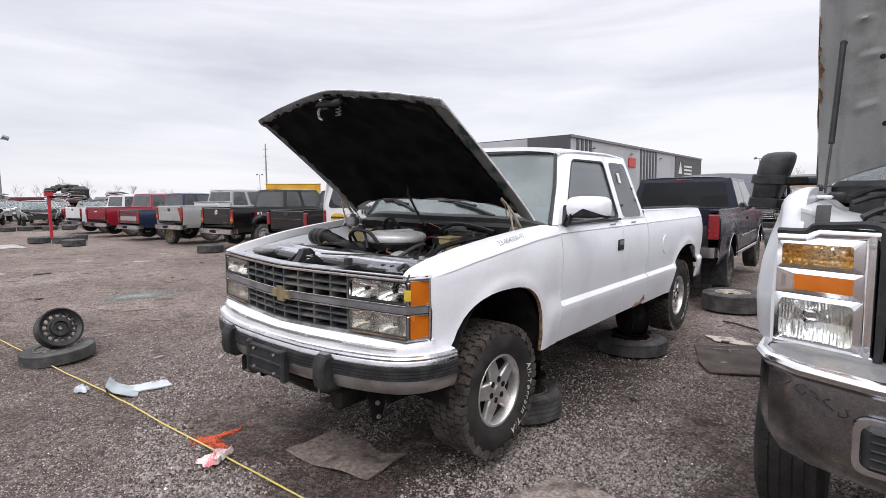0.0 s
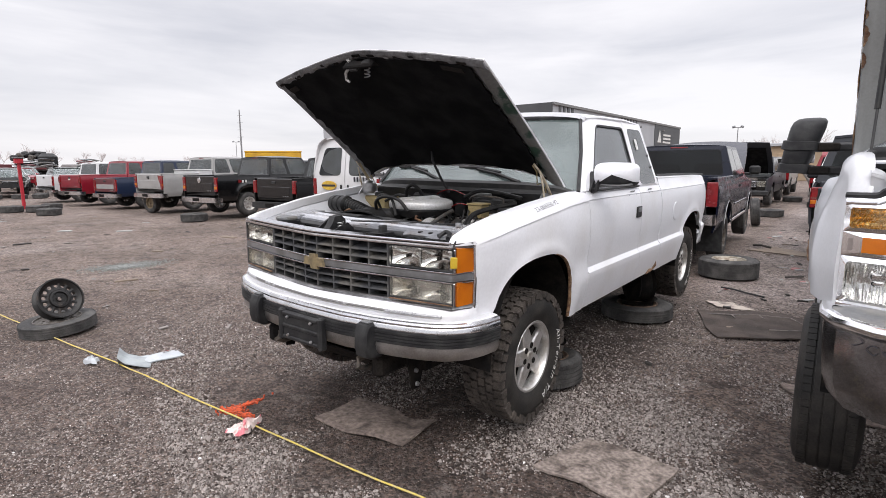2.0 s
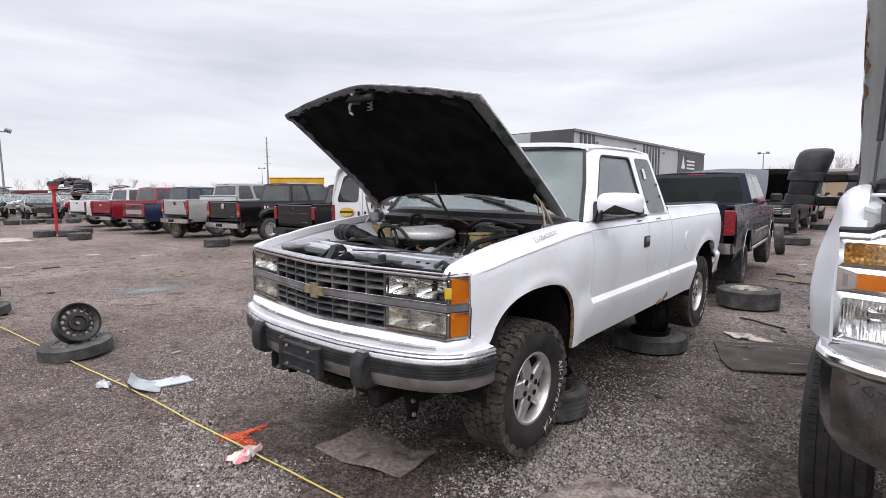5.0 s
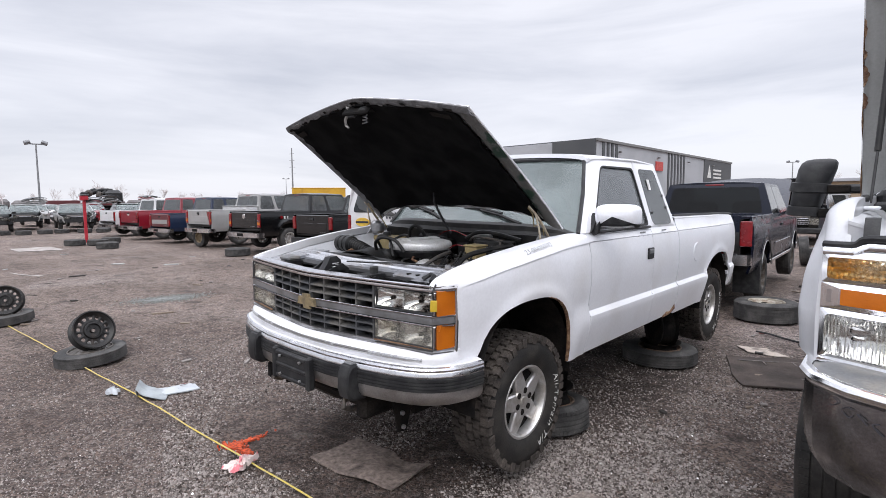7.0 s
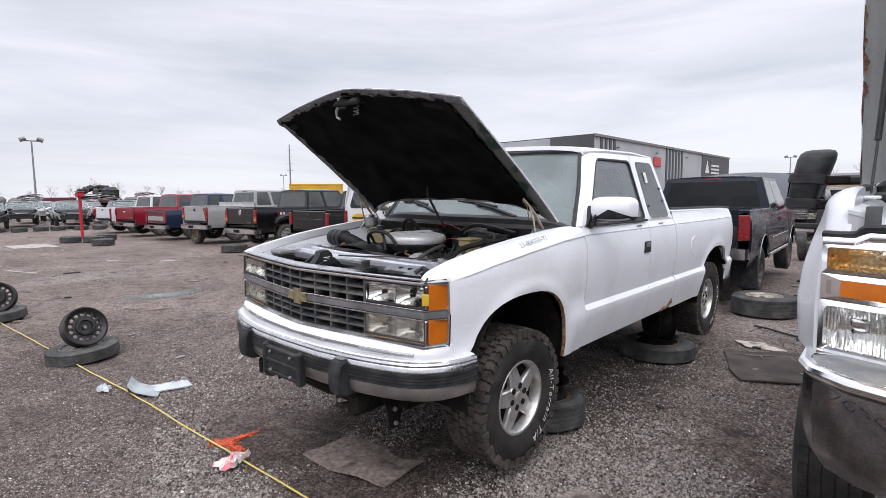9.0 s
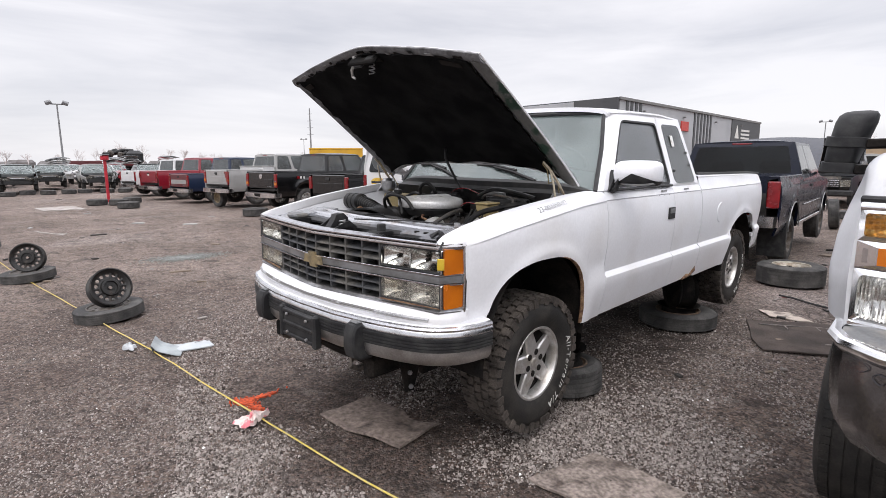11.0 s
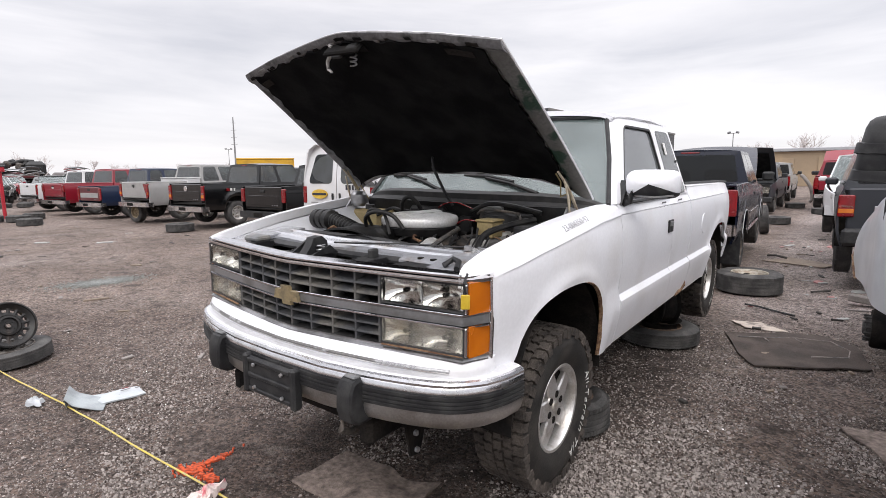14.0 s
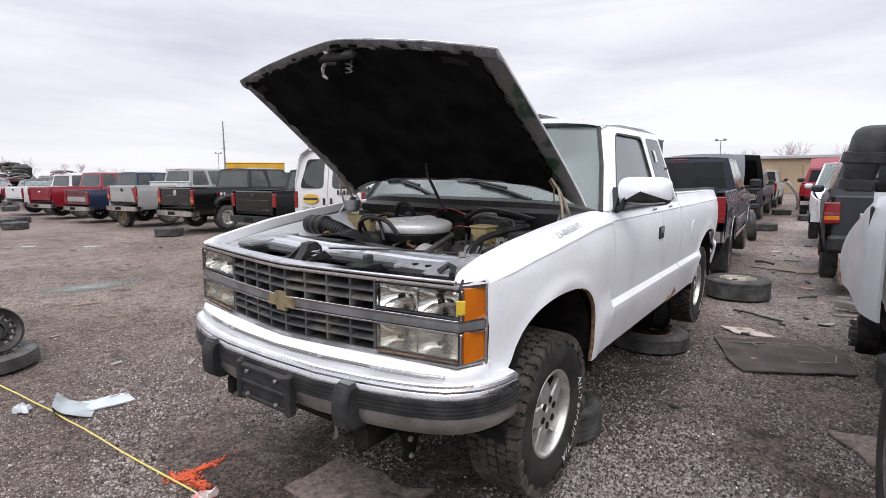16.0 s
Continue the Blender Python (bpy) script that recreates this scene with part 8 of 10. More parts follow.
def stones(n, r0, r1, s0, s1, seed, name="gravel", label="loose brown-grey gravel stones", keep=0.0, fan=(74, 184), material=None):
    """Angular pebbles, each a small facet on a five-cornered foot."""
    rs = np.random.RandomState(seed)
    # strewn round one corner of the yard, thinner with the distance
    rr = (r0 ** 0.4 + (r1 ** 0.4 - r0 ** 0.4) * rs.uniform(0, 1, n)) ** 2.5
    an = np.radians(rs.uniform(*fan, n))
    xs, ys = 2.2 + rr * np.cos(an), -2.5 + rr * np.sin(an)
    d = np.array([noise.noise((x * 0.9 + 5, y * 0.9, 1.7)) + 0.6 * noise.noise((x * 3.1, y * 3.1, 8.0)) for x, y in zip(xs.tolist(), ys.tolist())])
    shade = 0.95 * np.clip((xs + 1.1) / 0.3, 0, 1) * np.clip((1.45 - xs) / 0.6, 0, 1) * np.clip((ys + 1.1) / 0.4, 0, 1) * np.clip((4.6 - ys) / 0.8, 0, 1)
    low = np.array([noise.noise((x * 0.5 + 3, y * 0.62, 4.2)) + 0.5 * noise.noise((x * 1.6, y * 1.6, 9.2)) for x, y in zip(xs.tolist(), ys.tolist())])
    d = d * 1.2 + 1.9 * low
    bare = np.array([noise.noise((x * 0.8 - 4, y * 0.8, 6.1)) + 0.5 * noise.noise((x * 2.1, y * 2.1, 2.2)) for x, y in zip(xs.tolist(), ys.tolist())])
    ok = (d > keep + shade + rs.uniform(-0.6, 0.6, n)) & (rs.uniform(0, 1, n) > (rr - 3.2) / (r1 - 3.2)) & (bare < 0.42 + rs.uniform(-0.25, 0.25, n))
    xs, ys, rr = xs[ok], ys[ok], rr[ok]
    n = len(xs)
    zs = np.array([ground_z(x, y) for x, y in zip(xs.tolist(), ys.tolist())])
    s = s0 * (s1 / s0) ** (rs.uniform(0, 1, n) ** 1.8)
    base = np.array([(-1, -0.5, -0.5), (0.1, -1, -0.5), (1, -0.35, -0.5), (0.65, 0.8, -0.5), (-0.6, 0.85, -0.5), (-0.45, -0.3, 0.5), (0.5, -0.25, 0.45), (0.0, 0.45, 0.5)])
    v = base[None] * rs.uniform(0.75, 1.15, (n, 8, 1)) + rs.uniform(-0.2, 0.2, (n, 8, 3))
    v *= s[:, None, None] * np.stack([np.ones(n), rs.uniform(0.6, 1.0, n), rs.uniform(0.7, 1.25, n)], 1)[:, None, :]
    a = rs.uniform(0, 6.283, n)
    c, q = np.cos(a)[:, None], np.sin(a)[:, None]
    out = np.stack([v[:, :, 0] * c - v[:, :, 1] * q + xs[:, None], v[:, :, 0] * q + v[:, :, 1] * c + ys[:, None], v[:, :, 2] + zs[:, None] + 0.1 * s[:, None]], 2)
    tri = np.array([(0, 1, 5), (1, 6, 5), (1, 2, 6), (2, 3, 6), (3, 7, 6), (3, 4, 7), (4, 5, 7), (4, 0, 5), (5, 6, 7)])
    fs = (tri[None] + 8 * np.arange(n)[:, None, None]).reshape(-1, 3)
    me = bpy.data.meshes.new(name)
    me.from_pydata(out.reshape(-1, 3).tolist(), [], fs.tolist())
    me.materials.append(material or STONE)
    return tagged(new(name, me), label, "gravel", kind="stuff")


STONE = bpy.data.materials.new("stones")
STONE.use_nodes = True
sb = STONE.node_tree.nodes["Principled BSDF"]
sg, sr = STONE.node_tree.nodes.new("ShaderNodeNewGeometry"), STONE.node_tree.nodes.new("ShaderNodeValToRGB")
for p, c in ((0.0, (0.038, 0.027, 0.0225)), (0.36, (0.095, 0.068, 0.058)), (0.70, (0.175, 0.130, 0.111)), (0.90, (0.25, 0.195, 0.171)), (0.97, (0.33, 0.275, 0.25)), (1.0, (0.46, 0.41, 0.38))):
    e = sr.color_ramp.elements.new(p) if p not in (0.0, 1.0) else sr.color_ramp.elements[0 if p == 0 else 1]
    e.position, e.color = p, (*c, 1)
STONE.node_tree.links.new(sg.outputs["Random Per Island"], sr.inputs[0])
STONE.node_tree.links.new(sr.outputs[0], sb.inputs["Base Color"])
sb.inputs["Roughness"].default_value = 0.8
sb.inputs["Specular IOR Level"].default_value = 0.3
STONE2 = STONE.copy()
STONE2.name = "pale_stones"
for e, f in zip(next(n for n in STONE2.node_tree.nodes if n.type == "VALTORGB").color_ramp.elements, (0.8, 0.9, 1.1, 1.2, 1.2, 1.1)):
    e.color = (*[q * f for q in e.color[:3]], 1)
stones(180000, 1.9, 9.5, 0.0035, 0.0095, 11, keep=-0.75)
stones(60000, 1.9, 6.5, 0.002, 0.004, 14, keep=-1.1, label="fine brown grit")
stones(105000, 2.0, 7.5, 0.0058, 0.0175, 17, keep=-0.65, label="coarse pale brown gravel", fan=(80, 160), material=STONE2)
stones(42000, 2.4, 7.0, 0.0050, 0.0130, 21, keep=-2.2, label="brown-grey gravel beside the pickup", fan=(84, 120), material=STONE2)
stones(2600, 2.0, 15.0, 0.009, 0.019, 13, keep=-0.2, label="scattered larger stones")

# ---- things lying about ----
def flat_piece(name, corners, material, label, category, h=0.01, wave=0.015, n=14, seed=0, group=""):
    """A limp flat piece lying on the ground: four corners on the plan, a little rumpled."""
    a, b, c, d = [Vector((*p, 0)) for p in corners]
    rows = []
    for i in range(n + 1):
        u = i / n
        row = []
        for k in range(n + 1):
            v = k / n
            p = (a * (1 - u) + b * u) * (1 - v) + (d * (1 - u) + c * u) * v
            jit = 0.09 * noise.noise((p.x * 3.1 + seed, p.y * 3.1, 0.5)) * max(abs(2 * u - 1), abs(2 * v - 1)) ** 4
            z = ground_z(p.x, p.y) + 0.012 + h + wave * max(-0.3, noise.noise((p.x * 3.1 + seed, p.y * 3.1, seed)))
            row.append((p.x + jit, p.y + jit * 0.7, z))
        rows.append(row)
    return solid(name, M().slab(rows, (0, 0, -h)), material, label, category, group, sharp=60)


CARPET = mat("brown_carpet", (0.225, 0.180, 0.156), 0.95, col2=(0.105, 0.082, 0.071), scale=6.5, lo=0.50, hi=0.68, fine=0.42, fscale=34, bump=0.5, bscale=180)
CARPET1 = mat("stained_carpet", (0.255, 0.212, 0.186), 0.95, col2=(0.085, 0.066, 0.057), scale=9, lo=0.46, hi=0.66, fine=0.45, fscale=48, bump=0.5, bscale=180)
CARPET2 = mat("dark_carpet", (0.092, 0.072, 0.062), 0.95, col2=(0.058, 0.047, 0.042), scale=4, fine=0.25, fscale=300, bump=0.4)
CARD = mat("pale_board", (0.52, 0.45, 0.39), 0.85, col2=(0.2, 0.17, 0.15), scale=9, lo=0.5, hi=0.65, fine=0.15)
def cut_piece(name, outline, material, label, category, h=0.008, wave=0.02, seed=0, rings=9):
    """A limp piece with a drawn outline lying on the ground."""
    k = 6
    pts = []
    for i, (x, y) in enumerate(outline):
        x1, y1 = outline[(i + 1) % len(outline)]
        for j in range(k):
            x2, y2 = lerp(x, x1, j / k), lerp(y, y1, j / k)
            w = 0.018 * math.sin(math.pi * j / k) * noise.noise((x2 * 7, y2 * 7, seed))
            pts.append((x2 + w, y2 - w))
    cx, cy = sum(p[0] for p in pts) / len(pts), sum(p[1] for p in pts) / len(pts)
    rows = []
    for q in range(rings + 1):
        f = 1 - q / rings * 0.98
        row = []
        for x, y in pts:
            x2, y2 = lerp(cx, x, f), lerp(cy, y, f)
            row.append((x2, y2, ground_z(x2, y2) + 0.014 + h + wave * max(-0.35, noise.noise((x2 * 3.3 + seed, y2 * 3.3, seed)))))
        rows.append(row)
    m = M().grid(rows, close=True)
    m.grid([rows[0], [(x, y, z - h - 0.006) for x, y, z in rows[0]]], close=True)
    return solid(name, m, material, label, category, sharp=60)


cut_piece("floor_mat", ((-0.31, -0.68), (-0.31, -0.28), (0.05, -0.27), (0.14, -0.30), (0.37, -0.26), (0.39, -0.60), (0.02, -0.68)), CARPET, "worn brown carpet piece lying on the gravel", "mat", wave=0.05, seed=1)
cut_piece("floor_mat", ((1.10, -0.34), (1.22, 0.10), (1.38, 0.15), (1.74, 0.10), (1.66, -0.36)), CARPET1, "stained grey-brown carpet scrap on the gravel", "mat", wave=0.02, seed=4)
flat_piece("floor_mat", ((2.05, 1.80), (2.45, 1.86), (2.75, 1.35), (2.33, 1.30)), CARPET, "grey carpet scrap near the heavy pickup", "mat", seed=7)
m3 = cut_piece("floor_mat", ((1.10, 3.53), (1.87, 3.92), (2.15, 3.72), (2.24, 3.03), (1.80, 2.80), (1.46, 2.66), (1.31, 2.90)), CARPET2, "large dark car carpet with pale fold lines", "mat", seed=9)
CHALK = mat("pale_seam", (0.34, 0.29, 0.27), 0.9, col2=(0.15, 0.14, 0.14), scale=12, fine=0.2)
for pts in (((1.23, 3.41), (1.46, 3.54), (1.70, 3.66), (1.96, 3.74)), ((1.96, 3.74), (2.10, 3.48), (2.09, 3.24), (1.83, 3.13)), ((1.44, 3.52), (1.49, 3.42)), ((1.68, 3.64), (1.74, 3.52))):
    part("fold_line", M().tube([(x, y, ground_z(x, y) + 0.024) for x, y in pts], 0.006, 5), CHALK, m3)
flat_piece("board", ((1.10, 4.05), (1.40, 4.18), (1.66, 3.92), (1.22, 3.80)), CARD, "pale torn cardboard lying beside the carpet", "cardboard", 0.006, 0.01, seed=3)
solid("plastic_strip", M().tube(smooth([(1.10, 4.90, 0.018), (1.25, 4.80, 0.03), (1.4, 4.72, 0.022), (1.62, 4.60, 0.02)]), 0.013, 6), BLACK, "black plastic strip on the ground", "debris")

# yellow string on the ground
pts = [(-60, -2.6), (-30, -1.95), (-14, -1.55), (-7.07, -1.31), (-4.6, -1.17), (-2.43, -1.05), (-0.68, -0.985), (0.1, -0.955), (0.52, -0.935), (1.3, -0.90), (2.4, -0.86)]
STRING = mat("yellow_string", (0.6, 0.47, 0.10), 0.7, col2=(0.5, 0.42, 0.2), scale=30, fine=0.1)
fine = []
for (ax, ay), (bx, by) in zip(pts, pts[1:]):
    n = max(2, int((bx - ax) / 0.25)) if ax > -15 else 3
    for i in range(n):
        fine.append((lerp(ax, bx, i / n), lerp(ay, by, i / n)))
fine.append(pts[-1])
solid("string", M().tube([(x, y, ground_z(x, y) + 0.022 + 0.006 * noise.noise((x * 3, y, 2))) for x, y in fine], 0.0055, 6), STRING, "yellow string stretched along the ground", "string")

# barrier posts: a bare rim standing on a flat spare tyre
RIMB = mat("dark_steel_rim", (0.014, 0.013, 0.0125), 0.4, 0.1, col2=(0.045, 0.034, 0.028), scale=14, lo=0.55, hi=0.75, fine=0.2)
for x, y, turn, lean in ((-3.95, -0.98, 186, 22), (-6.95, -1.26, 158, 14), (-11.0, -1.45, 172, 20), (-16.5, -1.65, 170, 15)):
    tyre = loose_tyre(0.33, 0.135, 0.20, "thin spare tyre lying under a bare rim", None, pose(x, y, ground_z(x, y) + 0.01, 4, 0, 0), "barrier wheels", "spare_tyre", 52)
    part("spare_rim", shared(("spare_rim",), lambda: steel_rim(0.20, 0.13), "spare_rim", DULLRIM), DULLRIM, tyre, "grey rim of the spare", m=pose(0, 0, 0.07, 0, 90, 0))
    rim = thing("steel_wheel", "bare dark steel wheel rim standing on a spare tyre", "wheel", "barrier wheels", pose(x - 0.01, y + 0.02, ground_z(x, y) + 0.135 + 0.188, 0, 0, turn) @ pose(0, 0, 0, 0, lean, 0))
    part("rim", shared(("bare_rim",), lambda: steel_rim(0.195, 0.15, 14, 0.0185), "rim", RIMB), RIMB, rim)

# curled panel, orange paint, pink cloth
PANEL = mat("grey_sheet", (0.32, 0.35, 0.36), 0.5, col2=(0.22, 0.24, 0.25), scale=5, fine=0.08)
PAPER = mat("printed_sheet", (0.46, 0.48, 0.5), 0.6, col2=(0.42, 0.45, 0.47), scale=6, fine=0.06)
rows = []
for i in range(21):
    u = i / 20
    # the near end is rolled up over itself
    cx, cy = lerp(-2.47, -2.20, u), lerp(-1.05, -0.86, u)
    z = 0.022 + 0.065 * math.exp(-((u - 0.10) / 0.16) ** 2) + 0.012 * math.sin(5 * u)
    if i < 3:
        cx, cy, z = cx + 0.05 * (3 - i) / 3, cy + 0.035 * (3 - i) / 3, 0.024 + 0.02 * i
    rows.append([(cx - 0.115 * (k / 6 - 0.5) * 2.0 * (1 - 0.12 * u), cy + 0.055 * (k / 6 - 0.5) * 2.0, z + 0.012 * (k / 6) * (1 - u)) for k in range(7)])
solid("sheet_metal_piece", M().slab(rows, (0, 0, -0.005)), PANEL, "curled grey plastic panel lying over the string", "debris", sharp=60)
card = cut_piece("printed_card", ((-2.45, -0.88), (-2.20, -0.88), (-2.16, -0.60), (-2.38, -0.57)), PAPER, "pale printed card lying on the gravel", "paper", 0.004, 0.012, seed=12)
for k, (x, y, l) in enumerate(((-2.36, -0.66, 0.05), (-2.31, -0.68, 0.07), (-2.29, -0.60, 0.04))):
    part("print_bar", M().box((x, y, ground_z(x, y) + 0.030), (0.012, l, 0.003), 0.0), (REDL, GREYPL, GREYPL)[k], card)
rows = [[(-2.60 + 0.07 * r * (1 + 0.4 * math.sin(3 * a + 1)) * math.cos(a), -1.17 + 0.05 * r * (1 + 0.3 * math.cos(5 * a)) * math.sin(a), 0.02 + z + 0.02 * noise.noise((math.cos(a) * 2, math.sin(a) * 2, r * 3 + 4))) for a in [2 * math.pi * k / 24 for k in range(24)]] for r, z in ((1.0, 0.0), (0.8, 0.025), (0.5, 0.03), (0.25, 0.045), (0.03, 0.04))]
solid("paper_scrap", M().grid(rows, close=True), PAPER, "crumpled white paper scrap on the gravel", "paper", sharp=50)
ORANGE = mat("orange_spray", (0.66, 0.10, 0.03), 0.85, col2=(0.30, 0.06, 0.03), scale=60, lo=0.42, hi=0.6, fine=0.25, fscale=120)
PINK = mat("pink_cloth", (0.72, 0.22, 0.25), 0.85, col2=(0.78, 0.66, 0.63), scale=17, lo=0.42, hi=0.52, fine=0.1)


def speckled_patch(name, cx, cy, n, rx, ry, turn, material, label, category, seed, s0=0.004, s1=0.013):
    """Paint or shards lying in a patch: many small low flakes."""
    r = random.Random(seed)
    m = M()
    for _ in range(n):
        u, v = r.gauss(0, 0.45), r.gauss(0, 0.45)
        a = radians(turn)
        x, y = cx + rx * u * math.cos(a) - ry * v * math.sin(a), cy + rx * u * math.sin(a) + ry * v * math.cos(a)
        s = r.uniform(s0, s1)
        k = r.uniform(0, 6)
        z = ground_z(x, y) + 0.010
        m.prism([(x + s * r.uniform(0.6, 1) * math.cos(k + q * 1.25), y + s * r.uniform(0.6, 1) * math.sin(k + q * 1.25)) for q in range(5)], "z", z - 0.012, z + r.uniform(0.0, 0.003))
    return solid(name, m, material, label, category, kind="stuff")


speckled_patch("spray_paint", -0.87, -0.93, 170, 0.10, 0.06, 35, ORANGE, "orange spray paint mark on the gravel", "paint", 5)
speckled_patch("spray_paint", -0.885, -0.81, 130, 0.16, 0.025, 88, ORANGE, "orange spray paint stroke on the gravel", "paint", 6)
speckled_patch("spray_paint", -0.73, -0.92, 90, 0.11, 0.035, 5, ORANGE, "orange spray paint spot on the gravel", "paint", 7)
rows = []
for r_, z in ((1.0, 0.0), (0.9, 0.03), (0.7, 0.045), (0.5, 0.035), (0.3, 0.055), (0.03, 0.05)):
    row = []
    for k in range(40):
        a = 2 * math.pi * k / 40
        w = 1 + 0.28 * math.sin(3 * a + 0.6) + 0.12 * math.sin(7 * a)
        u, v = 0.10 * w * r_ * math.cos(a), 0.062 * w * r_ * math.sin(a)
        row.append((-0.54 + u * 0.15 - v * 0.95, -1.05 + u * 0.98 + v * 0.2, 0.014 + z * (0.6 + 0.4 * math.cos(a)) + 0.03 * noise.noise((math.cos(a) * 3, math.sin(a) * 3, r_ * 5))))
    rows.append(row)
solid("cloth_scrap", M().grid(rows, close=True), PINK, "crumpled pink and white cloth beside the string", "cloth", sharp=35)
SHARD = mat("glass_shards", (0.27, 0.285, 0.27), 0.25, col2=(0.17, 0.175, 0.165), scale=20, fine=0.3)
speckled_patch("broken_glass", -7.2, 0.98, 2600, 0.62, 0.34, 78, SHARD, "pale green shards of broken glass", "broken glass", 8, 0.004, 0.012)
SCRAP = [mat("scrap_pale", (0.24, 0.215, 0.2), 0.8, fine=0.2), mat("scrap_dark", (0.05, 0.045, 0.042), 0.8, fine=0.3), mat("scrap_white", (0.4, 0.4, 0.39), 0.7, fine=0.1), mat("scrap_wood", (0.24, 0.19, 0.15), 0.85, fine=0.3), mat("scrap_pink", (0.42, 0.2, 0.19), 0.7, fine=0.1)]
r = random.Random(21)
for k in range(105):
    if k < 50:
        x, y = r.uniform(-13, -1.2), r.uniform(-1.6, 6.5)
    elif k < 80:
        x, y = r.uniform(1.1, 2.2), r.uniform(1.2, 14)
    else:
        x, y = r.uniform(-30, -12), r.uniform(-4, 4.5)
    big = 1.0 + 0.09 * math.hypot(x - 2, y + 2)
    l, w = r.uniform(0.025, 0.08) * big, r.uniform(0.012, 0.032) * big
    kind = r.choice((0, 1, 1, 2, 3, 3, 4) if k > 50 else (0, 1, 1, 0, 3, 3))
    a = r.uniform(0, 180)
    z = ground_z(x, y)
    solid("scrap", M().box((0, 0, 0), (l, w, r.uniform(0.008, 0.025)), 0.003), SCRAP[kind], ("pale scrap of plastic on the gravel", "dark scrap of rubber on the gravel", "white scrap of paper on the gravel", "broken wood splinter on the gravel", "pink scrap on the gravel")[kind], "debris", "scraps", m=pose(x, y, z + 0.012, r.uniform(-5, 5), r.uniform(-5, 5), a))
for x, y, l, w, a, k in ((-9.2, 4.0, 0.5, 0.10, 8, 3), (-12.6, 3.1, 0.35, 0.12, 60, 2), (-11.8, 0.73, 0.32, 0.09, 80, 1), (-13.86, 2.17, 0.3, 0.14, 40, 2), (-5.98, 0.47, 0.30, 0.05, 72, 3), (-8.44, 2.04, 0.2, 0.08, 20, 3)):
    solid("board", M().box((0, 0, 0), (l, w, 0.025), 0.004), SCRAP[k], ("pale flat board on the ground", "dark rubber strip on the ground", "pale sheet lying on the ground", "weathered wooden lath on the ground", "")[k], "board", m=pose(x, y, ground_z(x, y) + 0.012, 0, 0, a))

PALE = mat("pale_sheet", (0.36, 0.33, 0.31), 0.8, col2=(0.24, 0.21, 0.19), scale=5, fine=0.15)
cut_piece("sheet", ((-20.76, 1.11), (-20.37, 2.36), (-22.68, 2.4), (-22.55, 1.12)), PALE, "pale plastic sheet flat on the dirt", "debris", 0.006, 0.02, seed=21)
cut_piece("sheet", ((-13.81, -0.21), (-12.48, 0.15), (-12.73, 0.33), (-13.04, -0.08)), PALE, "torn pale plastic scrap on the dirt", "debris", 0.006, 0.03, seed=22)

# ---- tyres and stands round the vehicles ----
DIRTYRIM = mat("pale_steel_wheel", (0.46, 0.43, 0.38), 0.5, 0.4, col2=(0.25, 0.2, 0.15), scale=12, fine=0.15)
RUSTRIM = mat("rusty_wheel", (0.10, 0.075, 0.06), 0.7, 0.3, col2=(0.2, 0.13, 0.09), scale=14, fine=0.25)
big = loose_tyre(0.395, 0.27, 0.215, "large off-road tyre with a pale rim lying flat", DIRTYRIM, pose(1.02, 5.80, 0.0, 0, 0, 20), "loose tyres", "tyre", 40)
PALERIM = mat("pale_wheel_paint", (0.42, 0.39, 0.33), 0.5, 0.2, col2=(0.26, 0.22, 0.17), scale=12, fine=0.15)
part("wheel_face", M().lathe([(0.0, 0.215), (0.055, 0.215), (0.075, 0.205), (0.12, 0.212), (0.180, 0.205), (0.198, 0.215), (0.212, 0.262), (0.222, 0.266)], 40, m=pose(0, 0, 0, 0, -90, 0)), PALERIM, big, "pale painted wheel face")
for k in range(5):
    a = 1.257 * k + 0.3
    part("wheel_opening", M().lathe([(0.0, 0.004), (0.036, 0.003), (0.040, -0.002)], 14, m=pose(0.15 * math.cos(a), 0.15 * math.sin(a), 0.211, 0, -90, 0)), DARK, big)
loose_tyre(0.365, 0.15, 0.20, "flat grey tyre with a rusty rim under a stand", RUSTRIM, pose(0.60, 2.98, 0.0), "loose tyres")
loose_tyre(0.28, 0.20, 0.17, "tyre lying behind the front wheel", RUSTRIM, pose(0.60, 0.80, 0.0, -3, -3, 30), "loose tyres")
loose_tyre(0.35, 0.21, 0.20, "tyre lying flat under the far side", RUSTRIM, pose(-0.6, 2.98, 0.0), "loose tyres")
wheel_stand(0.60, 3.00, 0.46, pose(0, 0, 0.06, 0, 0, 25), "black welded rim standing on a tyre under the chassis")
wheel_stand(-0.6, 2.98, 0.46, pose(0, 0, 0.17, 0, 0, 25), "black welded rim standing on a tyre under the chassis")
wheel_stand(0.52, 0.86, 0.40, pose(0, 0, 0.15, 0, 0, 35), "black welded rim standing on a tyre under the chassis")
wheel_stand(-0.52, 0.86, 0.40, pose(0, 0, 0.0, 0, 0, 35), "black welded rim under the chassis")
loose_tyre(0.36, 0.24, 0.2, "tyre lying under the heavy pickup", RUSTRIM, pose(2.70, 2.95, 0.0), "loose tyres")
wheel_stand(2.48, 4.1, 0.5, pose(0, 0, 0.02, 0, 0, 15), "rusty rim stand under the heavy pickup")
